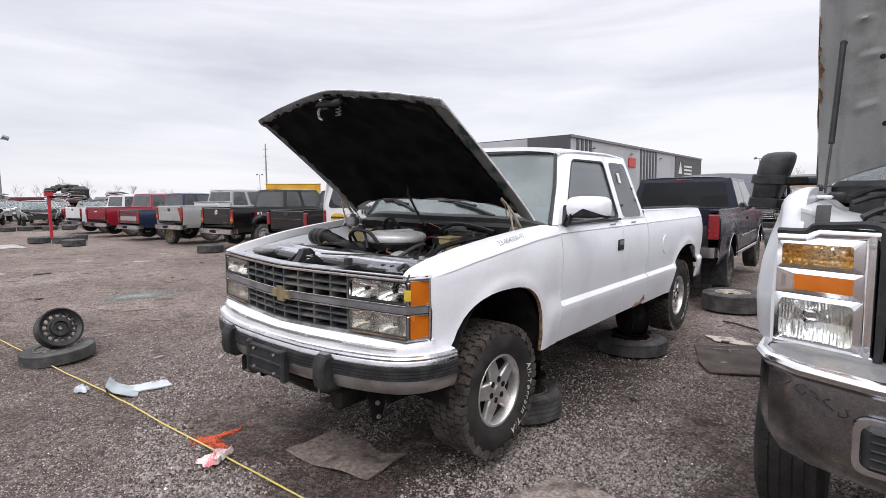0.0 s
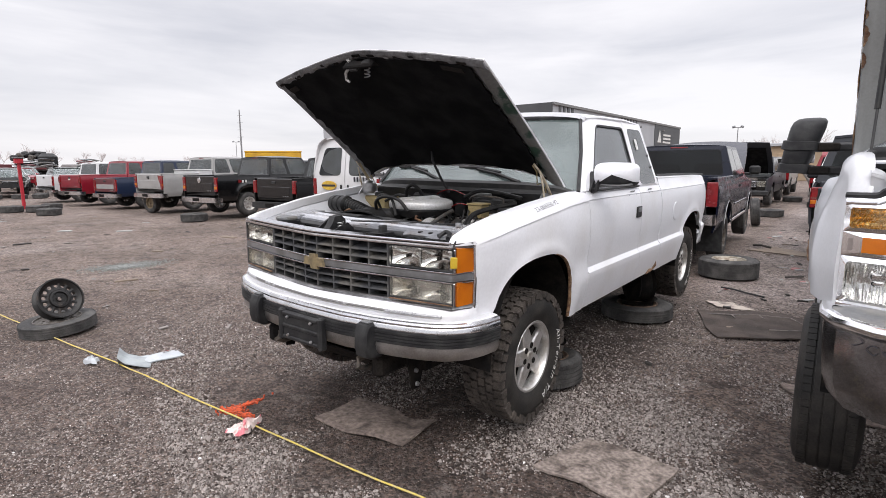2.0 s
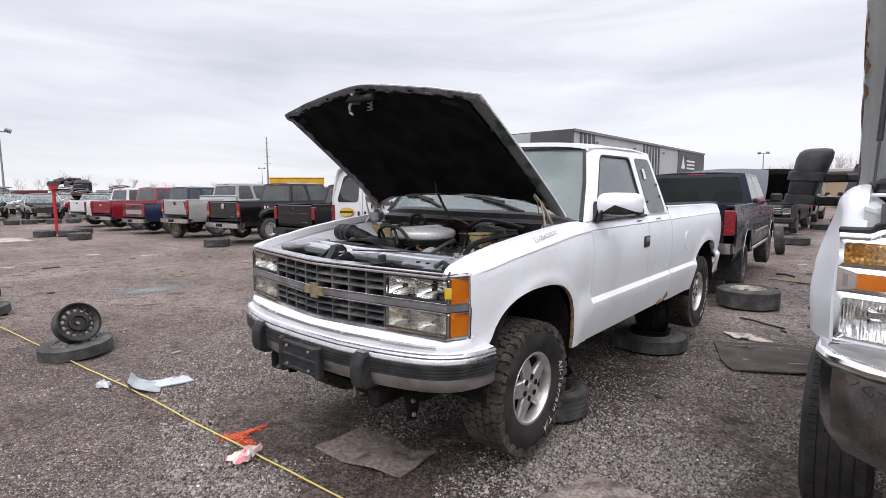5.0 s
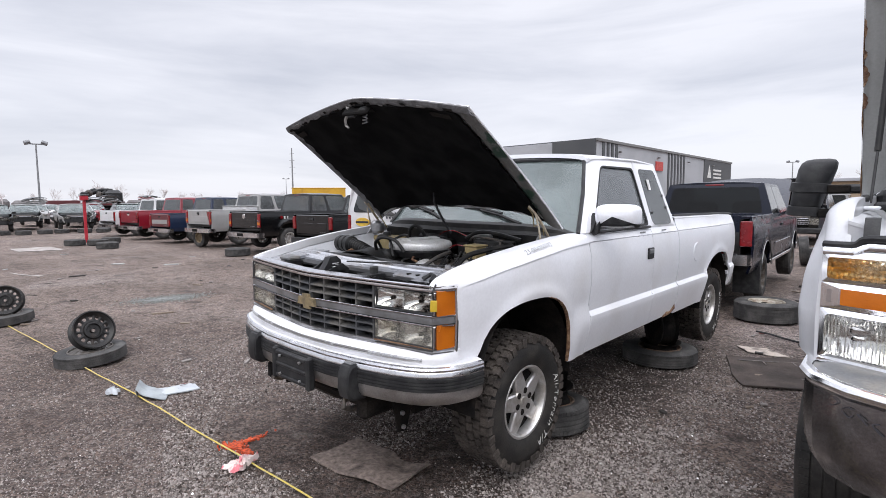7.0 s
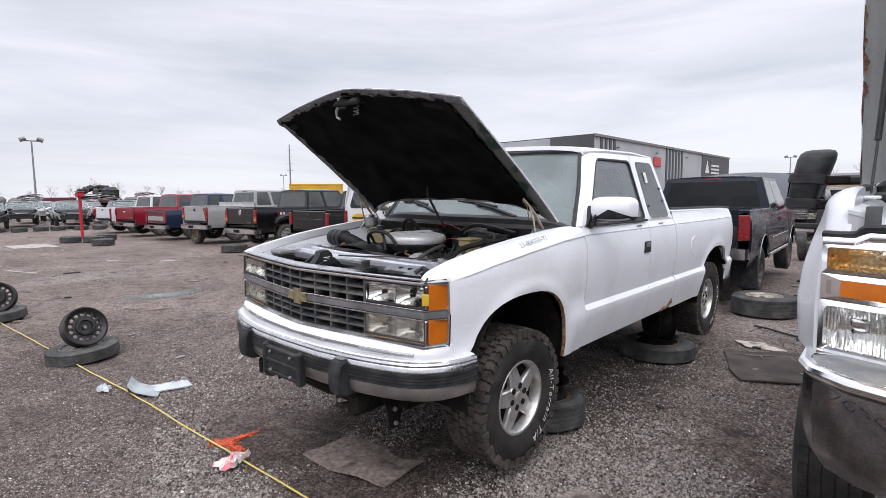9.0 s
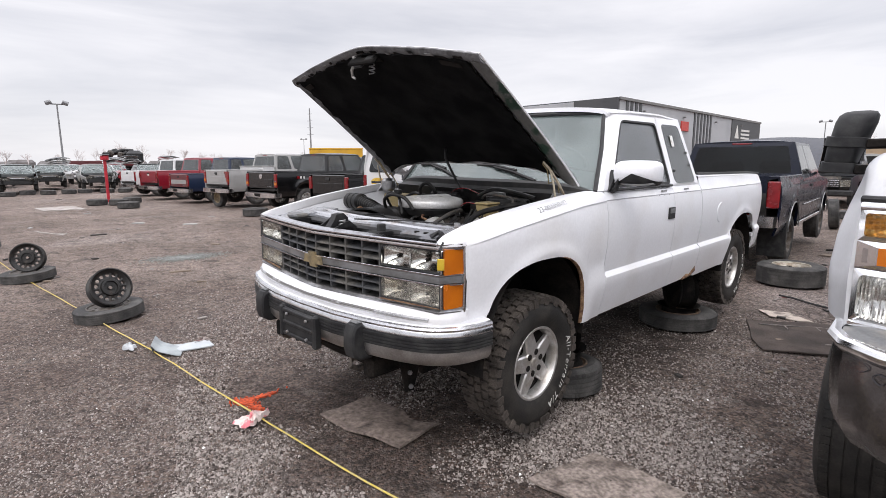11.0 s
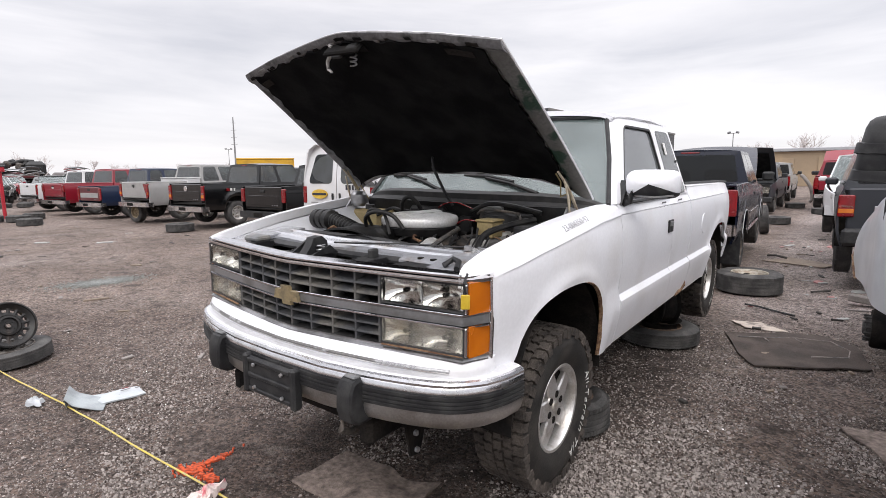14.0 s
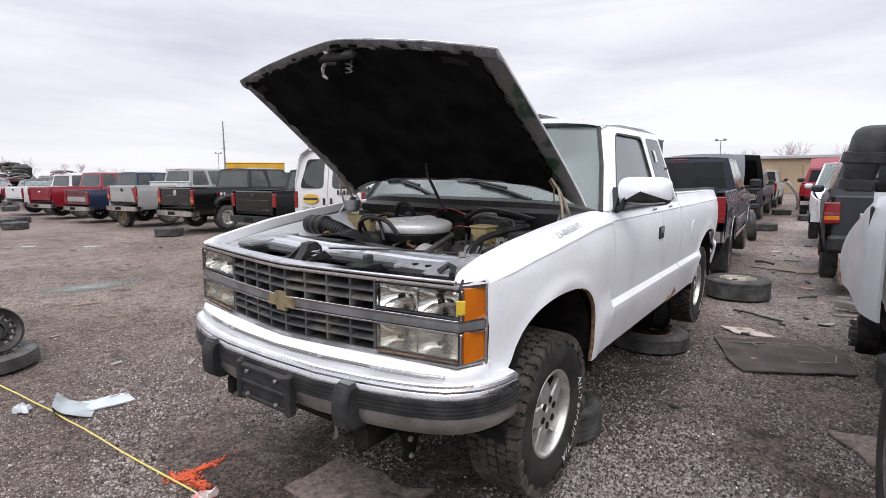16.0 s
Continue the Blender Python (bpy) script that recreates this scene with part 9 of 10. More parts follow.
for x, y, R in ((-22.6, 3.2, 0.37), (-22.0, 3.85, 0.37), (-19.9, 3.6, 0.37), (-13.5, 5.45, 0.38), (-34.4, 2.6, 0.36), (-33.6, 3.4, 0.36), (-33.4, 6.2, 0.36), (-33.2, 1.6, 0.36), (-33.6, 8.2, 0.36), (-33.0, 7.0, 0.34), (-33.8, 4.4, 0.36), (-34.2, 7.4, 0.36), (-33.9, 5.2, 0.36), (-23.0, 4.6, 0.35), (2.9, 8.0, 0.35)):
    loose_tyre(R, 0.24, 0.2, "black tyre lying flat in the yard", None, pose(x, y, 0), "loose tyres")

# silver flank of the heavy pickup, its rear wheel gone
SILF = mat("silver_flank_paint", (0.56, 0.575, 0.60), 0.3, col2=(0.48, 0.49, 0.51), scale=3, fine=0.03, coat=0.4)
heavy_inv = pose(3.297, -0.42, 0, 0, 0, 0.6).inverted()
ftop = curve([(1.0, 1.57), (1.6, 1.55), (2.2, 1.49), (2.8, 1.39), (3.4, 1.21), (3.8, 1.03), (4.05, 0.82)])
flow = lambda y: arch(y, 3.95, 0.62, 0.72, 0.16, 2.2) if y < 3.95 else 0.0
rows = []
for y in [lerp(1.7, 3.9, k / 26) for k in range(27)]:
    a, b = max(curve([(1.0, 0.78), (3.0, 0.74), (3.3, 0.72)])(y), min(flow(y), ftop(y) - 0.08)), ftop(y)
    bulge = lambda z: 2.165 + 0.07 * max(0.0, (2.1 - y) / 0.4) ** 2 - 0.085 * (y - 1.0) / 3.0 + 0.06 * max(0.0, (z - b + 0.22) / 0.22) ** 2 + 0.05 * ((0.9 - z) / 0.5 if z < 0.9 else 0) ** 2 - 0.035 * math.exp(-((y - 3.5) / 0.4) ** 2)
    rows.append([(bulge(lerp(a, b, k / 14)), y, lerp(a, b, k / 14)) for k in range(15)] + [(bulge(b) + 0.06, y, b + 0.012)])
fp = part("flank_panel", M().slab(rows, (0.015, 0, 0)), SILF, heavy, "silver body flank with a rusty arch edge", 50, m=heavy_inv)
part("rust_edge", M().tube([(r_[0][0] - 0.002, r_[0][1], r_[0][2]) for r_ in rows[18:]], [0.006 + 0.005 * (k % 3) for k in range(9)], 6), RUST, fp, "rusty arch edge")
hub = part("brake_hub", M().lathe([(0.0, -0.02), (0.155, -0.02), (0.165, 0.0), (0.165, 0.12), (0.14, 0.135), (0.0, 0.135)], 32, m=pose(2.235, 3.32, 0.30)), DARK, fp, "dark brake drum with the wheel gone")
part("hub_flange", M().lathe([(0.0, -0.075), (0.05, -0.075), (0.06, -0.06), (0.095, -0.055), (0.105, -0.045), (0.105, -0.02)], 28, m=pose(2.235, 3.32, 0.30)), OLDTYRE, hub)
for k in range(14):
    part("hub_rib", M().box((0, 0, 0.104), (0.06, 0.016, 0.018), 0.004), OLDTYRE, hub, m=pose(2.195, 3.32, 0.30) @ Matrix.Rotation(2 * math.pi * k / 14, 4, "X"))
part("axle", M().tube([(2.36, 3.32, 0.30), (3.2, 3.34, 0.32)], 0.05, 10), DARK, hub)
part("vent_slot", M().box((2.160, 1.95, 1.33), (0.02, 0.030, 0.24), 0.008), BLACK, fp)

# ---- the row of pickups along the yard, tails to the open ground ----
RED, NAVY, SILVER, GLOSS, MAROON, CHARC, LWHITE, GOLDP, GREENCAR = (paint("red_paint", (0.22, 0.007, 0.018), 0.75, 0.6, 0.25), paint("navy_paint", (0.003, 0.0055, 0.016), 0.8, 0.22, 0.2, 0.35), paint("silver_paint", (0.30, 0.295, 0.29)), paint("black_paint", (0.004, 0.004, 0.0045), 0.9, 0.4, 0.16, 0.4),
                                               paint("maroon_paint", (0.10, 0.018, 0.022)), paint("charcoal_paint", (0.032, 0.034, 0.040), 0.75, 0.2, 0.35, 0.35), paint("worn_white_paint", (0.6, 0.6, 0.61), 0.85), paint("pewter_paint", (0.2, 0.19, 0.17)), paint("blue_paint", (0.008, 0.017, 0.046)))
black_truck = pickup("black pickup with red and amber tail lamps and wheel flares", GLOSS, pose(-14.0, 5.95, 0, 0, 0, 2), W=0.99, amber=True, flare=True, group="row of pickups", rim=ALLOY, lift=0.16, glass=TGLASS)
pickup("small black pickup with dark canopy", GLOSS, pose(-9.75, 5.7, 0, 0, 0, 1), L=5.0, W=0.92, bed=1.65, cab=3.75, chrome=False, lamp=(0.13, 0.34), group="row of pickups", belt=1.12, roof=1.72, lift=0.16, glass=TGLASS)
sv = pickup("silver pickup with a red-stained tail lamp", SILVER, pose(-17.5, 5.95, 0, 0, 0, 3), amber=True, group="row of pickups", lift=0.2, glass=TGLASS)
blue_truck = pickup("blue pickup with a maroon and silver tailgate", GREENCAR, pose(-20.9, 5.8, 0, 0, 0, 4), gate=MAROON, W=0.93, L=5.1, bed=1.8, cab=3.9, group="row of pickups", lift=0.1, belt=1.08, glass=TGLASS)
red_truck = pickup("red pickup with pale bumper", RED, pose(-24.3, 5.7, 0, 0, 0, 6), group="row of pickups", lamp=(0.2, 0.28), lift=0.12, chrome=True, glass=TGLASS)
pickup("white pickup with red tail lamps", LWHITE, pose(-28.2, 5.9, 0, 0, 0, 6), group="row of pickups", lift=0.1, glass=TGLASS)
TANRIM = mat("tan_steel_rim", (0.30, 0.24, 0.15), 0.6, 0.1, col2=(0.16, 0.12, 0.08), scale=14, fine=0.2)
part("gate_emblem", M().grid([[(0.10 * f * math.cos(a), 0.012 - 0.012 * f2, 1.16 + 0.045 * f * math.sin(a)) for a in [2 * math.pi * k / 20 for k in range(20)]] for f, f2 in ((1.0, 0.0), (0.95, 0.9), (0.05, 1.0))], close=True), LETTER, red_truck, "pale oval emblem shape")
part("gate_emblem", M().grid([[(0.085 * f * math.cos(a), 0.006 - 0.012 * f2, 1.22 + 0.085 * f * math.sin(a)) for a in [2 * math.pi * k / 20 for k in range(20)]] for f, f2 in ((1.0, 0.0), (0.95, 0.9), (0.05, 1.0))], close=True), BRIGHT, black_truck, "chrome round emblem shape")
part("gate_band", M().box((0.0, 0.006, 0.90), (1.36, 0.016, 0.17), 0.005), SILVER, blue_truck, "silver band across the tailgate")
part("gate_hole", M().box((0.02, 0.010, 1.26), (0.09, 0.02, 0.08), 0.01), DARK, sv)
part("red_tape", M().prism([(0.70, 1.36), (0.98, 1.33), (1.00, 1.22), (0.93, 1.05), (0.96, 0.88), (0.86, 0.86), (0.84, 1.04), (0.76, 1.20)], "y", -0.022, -0.014), REDL, sv, "torn red tape over the tail lamp")
spare = thing("wheel", "loose wheel with a tan rim propped under a silver pickup", "wheel", "loose tyres", pose(-17.85, 6.18, 0.37, 0, 0, 100))
part("tyre", shared(("case", 0.37, 0.24, 0.21), lambda: M().lathe(tyre_profile(0.366, 0.24, 0.21) + [(0.21, -0.094)], 40), "tyre", OLDTYRE), OLDTYRE, spare)
part("rim", M().lathe([(0.0, -0.02), (0.05, -0.03), (0.07, -0.06), (0.14, -0.05), (0.17, -0.02), (0.19, -0.09), (0.215, -0.10)], 28), TANRIM, spare, "tan steel rim")
part("rim", M().lathe([(0.0, 0.02), (0.05, 0.03), (0.07, 0.06), (0.14, 0.05), (0.17, 0.02), (0.19, 0.09), (0.215, 0.10)], 28), TANRIM, spare)
# Z-shaped side decal on the black pickup
dec = thing("decal", "red and white off-road decal on a black bed side", "decal", m=pose(-13.005, 6.75, 1.18, 0, 0, 2))
for k, (c, w) in enumerate(((REDL, 0.10), (LETTER, 0.07), (LETTER, 0.05))):
    part("decal_bar", M().box((0, k * 0.11, 0), (0.004, w, 0.085), 0.001), c, dec)
tb = thing("toolbox", "white bed toolbox across a silver pickup", "toolbox", m=pose(-17.5, 7.6, 1.42, 0, 0, 3))
part("box", M().box((0, 0, 0), (1.75, 0.5, 0.2), 0.02), LWHITE, tb)
part("lid", M().box((0, 0, 0.115), (1.78, 0.54, 0.03), 0.01), ALUM, tb)


def van(label, body, m, L=5.6, W=1.0, H=2.1, lift=0.15):
    t = thing("van", label, "van", "", m)
    z0, bz = 0.45 + lift, 1.15 + lift
    prof = curve([(z0, W - 0.05), (z0 + 0.2, W - 0.01), (bz, W), (bz + 0.3, W - 0.05), (H + lift - 0.2, W - 0.16), (H + lift - 0.06, W - 0.24), (H + lift, W - 0.40)])
    X = lambda y, z: prof(z) - (0.15 * ((y - L + 0.7) / 0.7) ** 2 if y > L - 0.7 else 0)
    lo = lambda y: max(arch(y, 1.0, 0.42, z0, 0.38), arch(y, L - 0.9, 0.42, z0, 0.38))
    hi = curve([(0, H + lift), (L - 1.6, H + lift), (L - 0.9, bz), (L, bz - 0.3)])
    for s in (1, -1):
        part("side_panel", M().slab(side_rows(X, columns(0.03, L, [(1.0, 0.42), (L - 0.9, 0.42)], 0.14), lo, hi, 18, s), (-s * 0.03, 0, 0)), body, t, sharp=40)
        for y0, y1 in ((0.35, 1.25), (1.45, 2.5), (2.7, 3.7)):
            q = [(s * (X(y0, bz + 0.08) + 0.004), y0, bz + 0.08), (s * (X(y1, bz + 0.08) + 0.004), y1, bz + 0.08), (s * (X(y1, bz + 0.62) + 0.004), y1, bz + 0.62), (s * (X(y0, bz + 0.62) + 0.004), y0, bz + 0.62)]
            part("side_window", pane(q, 6, 0.15, (-s * 0.02, 0, 0)), DGLASS, t)
        # rear doors
        rows = []
        for z in [lerp(z0, H + lift - 0.03, k / 14) for k in range(15)]:
            rows.append([(s * prof(z) * u, 0.03 - 0.03 * (1 - u * u) + 0.14 * max(0, (z - bz) / (H + lift - bz)) ** 1.5, z) for u in (0.01, 0.3, 0.6, 0.85, 0.97)])
        d = part("rear_door", M().slab(rows, (0, 0.04, 0)), body, t, "white rear door with a dark window", 40)
        rake = lambda z: -0.012 + 0.14 * max(0, (z - bz) / (H + lift - bz)) ** 1.5
        q = [(s * 0.12, rake(bz + 0.12), bz + 0.12), (s * 0.80, rake(bz + 0.12) + 0.01, bz + 0.12), (s * 0.62, rake(bz + 0.74) + 0.01, bz + 0.74), (s * 0.12, rake(bz + 0.74), bz + 0.74)]
        part("rear_window", pane(q, 6, 0.18, (0, 0.012, 0)), DGLASS, d, "dark rear window")
        part("door_latch", M().box((s * 0.10, -0.02, bz - 0.15), (0.05, 0.03, 0.14), 0.01), BLACK, d)
        tail_lamp(t, s * (W - 0.07), 0.03, bz - 0.12, 0.10, 0.36)
        part("hinge", M().box((s * (W - 0.03), 0.0, bz + 0.1), (0.03, 0.03, 0.1), 0.008), BLACK, d)
    part("roof", M().slab([[((W - 0.40) * u, y, H + lift - 0.005 + 0.05 * (1 - u * u)) for u in [k / 4 - 1 for k in range(9)]] for y in (0.10, 1.0, 2.5, L - 1.65)], (0, 0, -0.03)), body, t, sharp=50)
    part("rear_bumper", M().box((0, -0.06, z0 + 0.05), (2 * W - 0.1, 0.16, 0.16), 0.03), BLACK, t)
    part("floor", M().box((0, L / 2, z0 + 0.04), (2 * W - 0.2, L - 0.4, 0.08), 0.02), DARK, t)
    part("windscreen", pane([(-W + 0.15, L - 0.9, bz), (W - 0.15, L - 0.9, bz), (W - 0.3, L - 1.6, H + lift - 0.1), (-W + 0.3, L - 1.6, H + lift - 0.1)], 6, 0.05, (0, -0.006, 0), (0, 0.08, 0)), GLASS, t)
    for s, y in ((1, 1.0), (-1, 1.0), (1, L - 0.9), (-1, L - 0.9)):
        simple_wheel(t, s * (W - 0.14), y, 0.40, 0.36, 0.23, 0.2, None, s)
    return t


vn = van("white work van with yellow sign and dark rear windows", LWHITE, pose(-6.6, 5.35, 0, 0, 0, 6))
# door signs
SIGNY = mat("yellow_sign", (0.62, 0.42, 0.06), 0.5, col2=(0.5, 0.3, 0.04), scale=12, fine=0.08)
rowsg = [(0.22 * math.cos(a), 0.10 * math.sin(a)) for a in [2 * math.pi * k / 28 for k in range(28)]]
part("door_sign", M().prism([(-0.46 + x, 1.20 + z) for x, z in rowsg], "y", -0.032, -0.006), SIGNY, vn, "yellow oval company sign with black border")
part("sign_band", M().box((-0.46, -0.036, 1.20), (0.40, 0.006, 0.045), 0.002), INK, vn)
for k in range(5):
    for i in range(2):
        part("text_bar", M().box((-0.62 + 0.28 * i, -0.022, 1.02 - 0.055 * k), (0.20 - 0.03 * ((k + i) % 3), 0.012, 0.018), 0.002), GREYPL, vn)
for k in range(5):
    part("text_bar", M().box((0.30 + 0.085 * k, -0.024, 1.34), (0.05, 0.012, 0.10), 0.004), INK, vn)

# ---- vehicles behind the white pickup, and across the lane ----
nv = pickup("navy blue extended-cab pickup with red tail lamps and chrome trim", NAVY, pose(-0.13, 5.72, 0, 0, 0, 2.8), W=0.975, lift=0.20, lamp=(0.15, 0.36), gate_on=False, roof=1.755, bed=1.9, cab=4.2, belt=1.17, hood_up=35, rear=0.16)
for s in (1, -1):
    for yc in (1.12, 4.58):
        part("arch_trim", M().tube([(s * 0.984, yc + 0.445 * math.cos(a), 0.62 + 0.41 * math.sin(a)) for a in [math.pi * k / 16 for k in range(17)]], 0.008, 6), DULLCHROME, nv, "chrome wheel arch trim")
    part("sill_trim", M().box((s * 0.962, 2.85, 0.66), (0.02, 2.5, 0.055), 0.008), CHROME, nv, "chrome sill strip")
    part("mud_flap", M().box((s * 0.79, 0.64, 0.50), (0.36, 0.014, 0.50), 0.004), BLACK, nv, "black mud flap")
pickup("grey pickup with its hood up", CHARC, pose(-0.92, 25.2, 0, 0, 0, 180), W=0.95, lift=0.10, hood_up=52, group="far row", chrome=False)
pickup("silver pickup far down the lane", SILVER, pose(-1.02, 27.6, 0, 0, 0, 0), lift=0.12, group="far row")
car("dark grey off-road wagon with cracked tail lamp and black bumper", CHARC, pose(2.79, 6.15, 0, 0, 0, 1), L=4.5, W=0.9, lift=0.28, suv=True, category="suv", name="suv")
car("white wagon facing up the lane", LWHITE, pose(2.52, 16.9, 0, 0, 0, 180), L=4.8, W=0.93, lift=0.24, suv=True, category="suv", name="suv")
pickup("red pickup with open hood", RED, pose(2.02, 22.2, 0, 0, 0, 0), lift=0.15, hood_up=50, group="far row")
car("white sport wagon far down the lane", LWHITE, pose(2.2, 29.5, 0, 0, 0, 180), L=4.8, W=0.93, suv=True, category="suv", name="suv")
pickup("white pickup far down the lane", LWHITE, pose(1.9, 37.0, 0, 0, 0, 180), lift=0.12, group="far row")
loose_tyre(0.36, 0.22, 0.2, "worn tyre leaning against the navy pickup", RUSTRIM, pose(0.28, 13.3, 0.355, 0, 84, 8), "loose tyres")
loose_tyre(0.37, 0.22, 0.2, "worn tyre lying in the lane", None, pose(0.42, 16.4, 0.0), "loose tyres")
loose_tyre(0.36, 0.21, 0.2, "worn tyre lying by the red pickup", None, pose(1.45, 21.2, 0.0), "loose tyres")
loose_tyre(0.36, 0.21, 0.2, "worn tyre lying beside the grey pickup", None, pose(0.40, 24.3, 0.0), "loose tyres")
solid("bumper_cover", M().tube(smooth([(0.28, 28.9, 1.32), (0.42, 28.8, 1.20), (0.66, 28.7, 0.85), (0.80, 28.7, 0.45), (0.80, 28.7, 0.15), (0.70, 28.7, 0.06)]), 0.08, 8), SCRAP[0], "bent pale bumper cover leaning on a pickup", "bumper")
wheel_stand(2.3, 12.0, 0.4, None, "rim stand under a parked vehicle")
r = random.Random(55)
for k in range(20):
    x, y = r.uniform(0.75, 2.2), 5.6 + 16 * r.random() ** 1.4
    l, w = r.uniform(0.04, 0.13), r.uniform(0.015, 0.05)
    pts = [(l * r.uniform(0.6, 1.0) * math.cos(a), w * r.uniform(0.5, 1.1) * math.sin(a)) for a in [2 * math.pi * q / 6 + r.uniform(-0.3, 0.3) for q in range(6)]]
    kind = r.choice((0, 1, 1, 2, 3, 4))
    solid("scrap", M().prism(pts, "z", 0.0, r.uniform(0.004, 0.014)), SCRAP[kind], ("pale scrap of plastic in the lane", "dark scrap of rubber in the lane", "white scrap of paper in the lane", "broken wood splinter in the lane", "pink scrap in the lane")[kind], "debris", "scraps", m=pose(x, y, ground_z(x, y) + 0.004, r.uniform(-6, 6), r.uniform(-6, 6), r.uniform(0, 180)))
cut_piece("sheet", ((0.87, 8.67), (1.26, 9.44), (1.93, 8.78), (1.80, 8.34)), SCRAP[3], "flat dusty board lying in the lane", "debris", 0.006, 0.012, seed=31)
solid("stick", M().tube([(0.91, 9.21, 0.03), (1.05, 9.14, 0.05), (1.22, 9.03, 0.03)], 0.022, 6), SCRAP[1], "dark stick lying in the lane", "debris")
solid("stick", M().tube([(1.71, 6.10, 0.02), (1.91, 6.29, 0.02)], 0.014, 6), SCRAP[1], "thin dark stick in the lane", "debris")
for x, y, l, w, kind, lab in ((1.76, 7.06, 0.09, 0.06, 4, "pink scrap in the lane"), (1.84, 11.31, 0.10, 0.07, 4, "pink scrap in the lane"), (2.21, 6.53, 0.085, 0.075, 2, "round white lid in the lane"), (2.05, 4.83, 0.07, 0.03, 2, "white scrap of paper in the lane"), (1.94, 5.99, 0.05, 0.04, 2, "white scrap of paper in the lane"), (2.22, 5.41, 0.15, 0.02, 0, "pale splinter in the lane"), (1.13, 11.12, 0.12, 0.05, 2, "white scrap of paper in the lane")):
    solid("scrap", M().prism([(l * math.cos(a), w * math.sin(a)) for a in [2 * math.pi * q / 10 for q in range(10)]], "z", 0.0, 0.012), SCRAP[kind], lab, "debris", "scraps", m=pose(x, y, ground_z(x, y) + 0.006, 2, -3, 20 * kind))
solid("beam", M().box((2.40, 5.66, 0.055), (0.62, 0.10, 0.085), 0.012, rot=(0, 4, -14)), SCRAP[0], "weathered grey beam lying under the heavy pickup", "beam")

# cars facing the yard at its far end
for k, (x, y, c, lab, hood) in enumerate(((-34.6, 5.9, SILVER, "silver sedan on stands with a missing hood", False), (-34.4, 2.0, GLOSS, "dark wagon with its front end stripped", False), (-34.6, 9.0, GLOSS, "black sedan on stands with its hood gone", False), (-39.5, 4.3, SILVER, "silver sedan in the second row", False), (-34.9, -1.6, CHARC, "dark sedan with open front", False),
                                           (-40.6, 7.6, LWHITE, "white car in the second row", False), (-46, 6.0, SILVER, "silver car in the far rows", True), (-46, 9.6, RED, "red car in the far rows", True), (-46, 2.4, LWHITE, "white car in the far rows", True), (-40.6, 0.6, GOLDP, "pewter car in the second row", True), (-46, 13.5, LWHITE, "white car in the far rows", True), (-46, -2.0, CHARC, "dark car in the far rows", True), (-40.4, 11.0, CHARC, "dark car in the second row", True), (-40.8, -3.0, LWHITE, "white car in the second row", True), (-52, 4.5, CHARC, "dark car in the far rows", True), (-52, 8.0, LWHITE, "white car in the far rows", True), (-52, 11.5, GLOSS, "black car in the far rows", True), (-52, 0.5, RED, "red car in the far rows", True))):
    car(lab, c, pose(x - 4.7, y + 0.9, 0, 0, 0, -98), lift=0.22, hood_on=hood, group="cars at the far end")
pickup("white pickup facing the yard, chrome bumper", LWHITE, pose(-37.2, 11.6, 0, 0, 0, -95), group="far pickups", lift=0.15)
for k, (x, y, c) in enumerate(((-33, 17.5, SILVER), (-29, 18, GLOSS), (-25, 18.5, LWHITE), (-21, 18.2, CHARC), (-17, 18.4, RED), (-37, 18, MAROON), (-13, 18.2, SILVER), (-41, 18.5, GOLDP))):
    pickup(("silver pickup in the next row", "black pickup in the next row", "white pickup in the next row", "grey pickup in the next row", "red pickup in the next row", "maroon pickup in the next row", "silver pickup in the next row", "pewter pickup in the next row")[k], c, pose(x, y, 0, 0, 0, 180 if k % 2 else 0), group="next row", lift=0.12)

# body panels stacked on roofs in the far rows
r = random.Random(31)
for x, y, n in ((-40.5, 8.4, 4), (-41.0, 12.2, 5), (-40.0, 1.2, 3), (-43.0, 5.6, 4), (-42.0, -2.2, 4), (-44.0, 10.4, 5)):
    for k in range(n):
        col = r.choice((LWHITE, GLOSS, CHARC, SILVER, RED, GLOSS))
        z = 1.62 + 0.13 * k
        rows = [[(0.62 * u * (1 - 0.1 * v * v), 1.1 * v, 0.10 * (1 - u * u) + 0.05 * math.sin(math.pi * v)) for u in [i / 4 - 1 for i in range(9)]] for v in [i / 4 for i in range(5)]]
        solid("hood_panel", M().slab(rows, (0, 0, -0.03)), col, "loose car hood stacked on the parked cars", "car part", "stacked panels", m=pose(x, y, z, r.uniform(-4, 4), r.uniform(-6, 6), -98 + r.uniform(-14, 14)), sharp=50)

# red post with a box
post = thing("sign_post", "red steel post with a small red box sign", "sign post", m=pose(-24.2, 4.0, 0))
REDP = mat("red_steel", (0.42, 0.02, 0.035), 0.5, col2=(0.32, 0.02, 0.03), scale=6, fine=0.08)
part("post", M().box((0, 0, 1.0), (0.11, 0.11, 2.0), 0.02), REDP, post)
part("box", M().box((0.0, 0.0, 1.92), (0.24, 0.28, 0.20), 0.02), REDP, post)
part("cap", M().box((0, 0, 2.05), (0.30, 0.34, 0.03), 0.01), GREYPL, post)

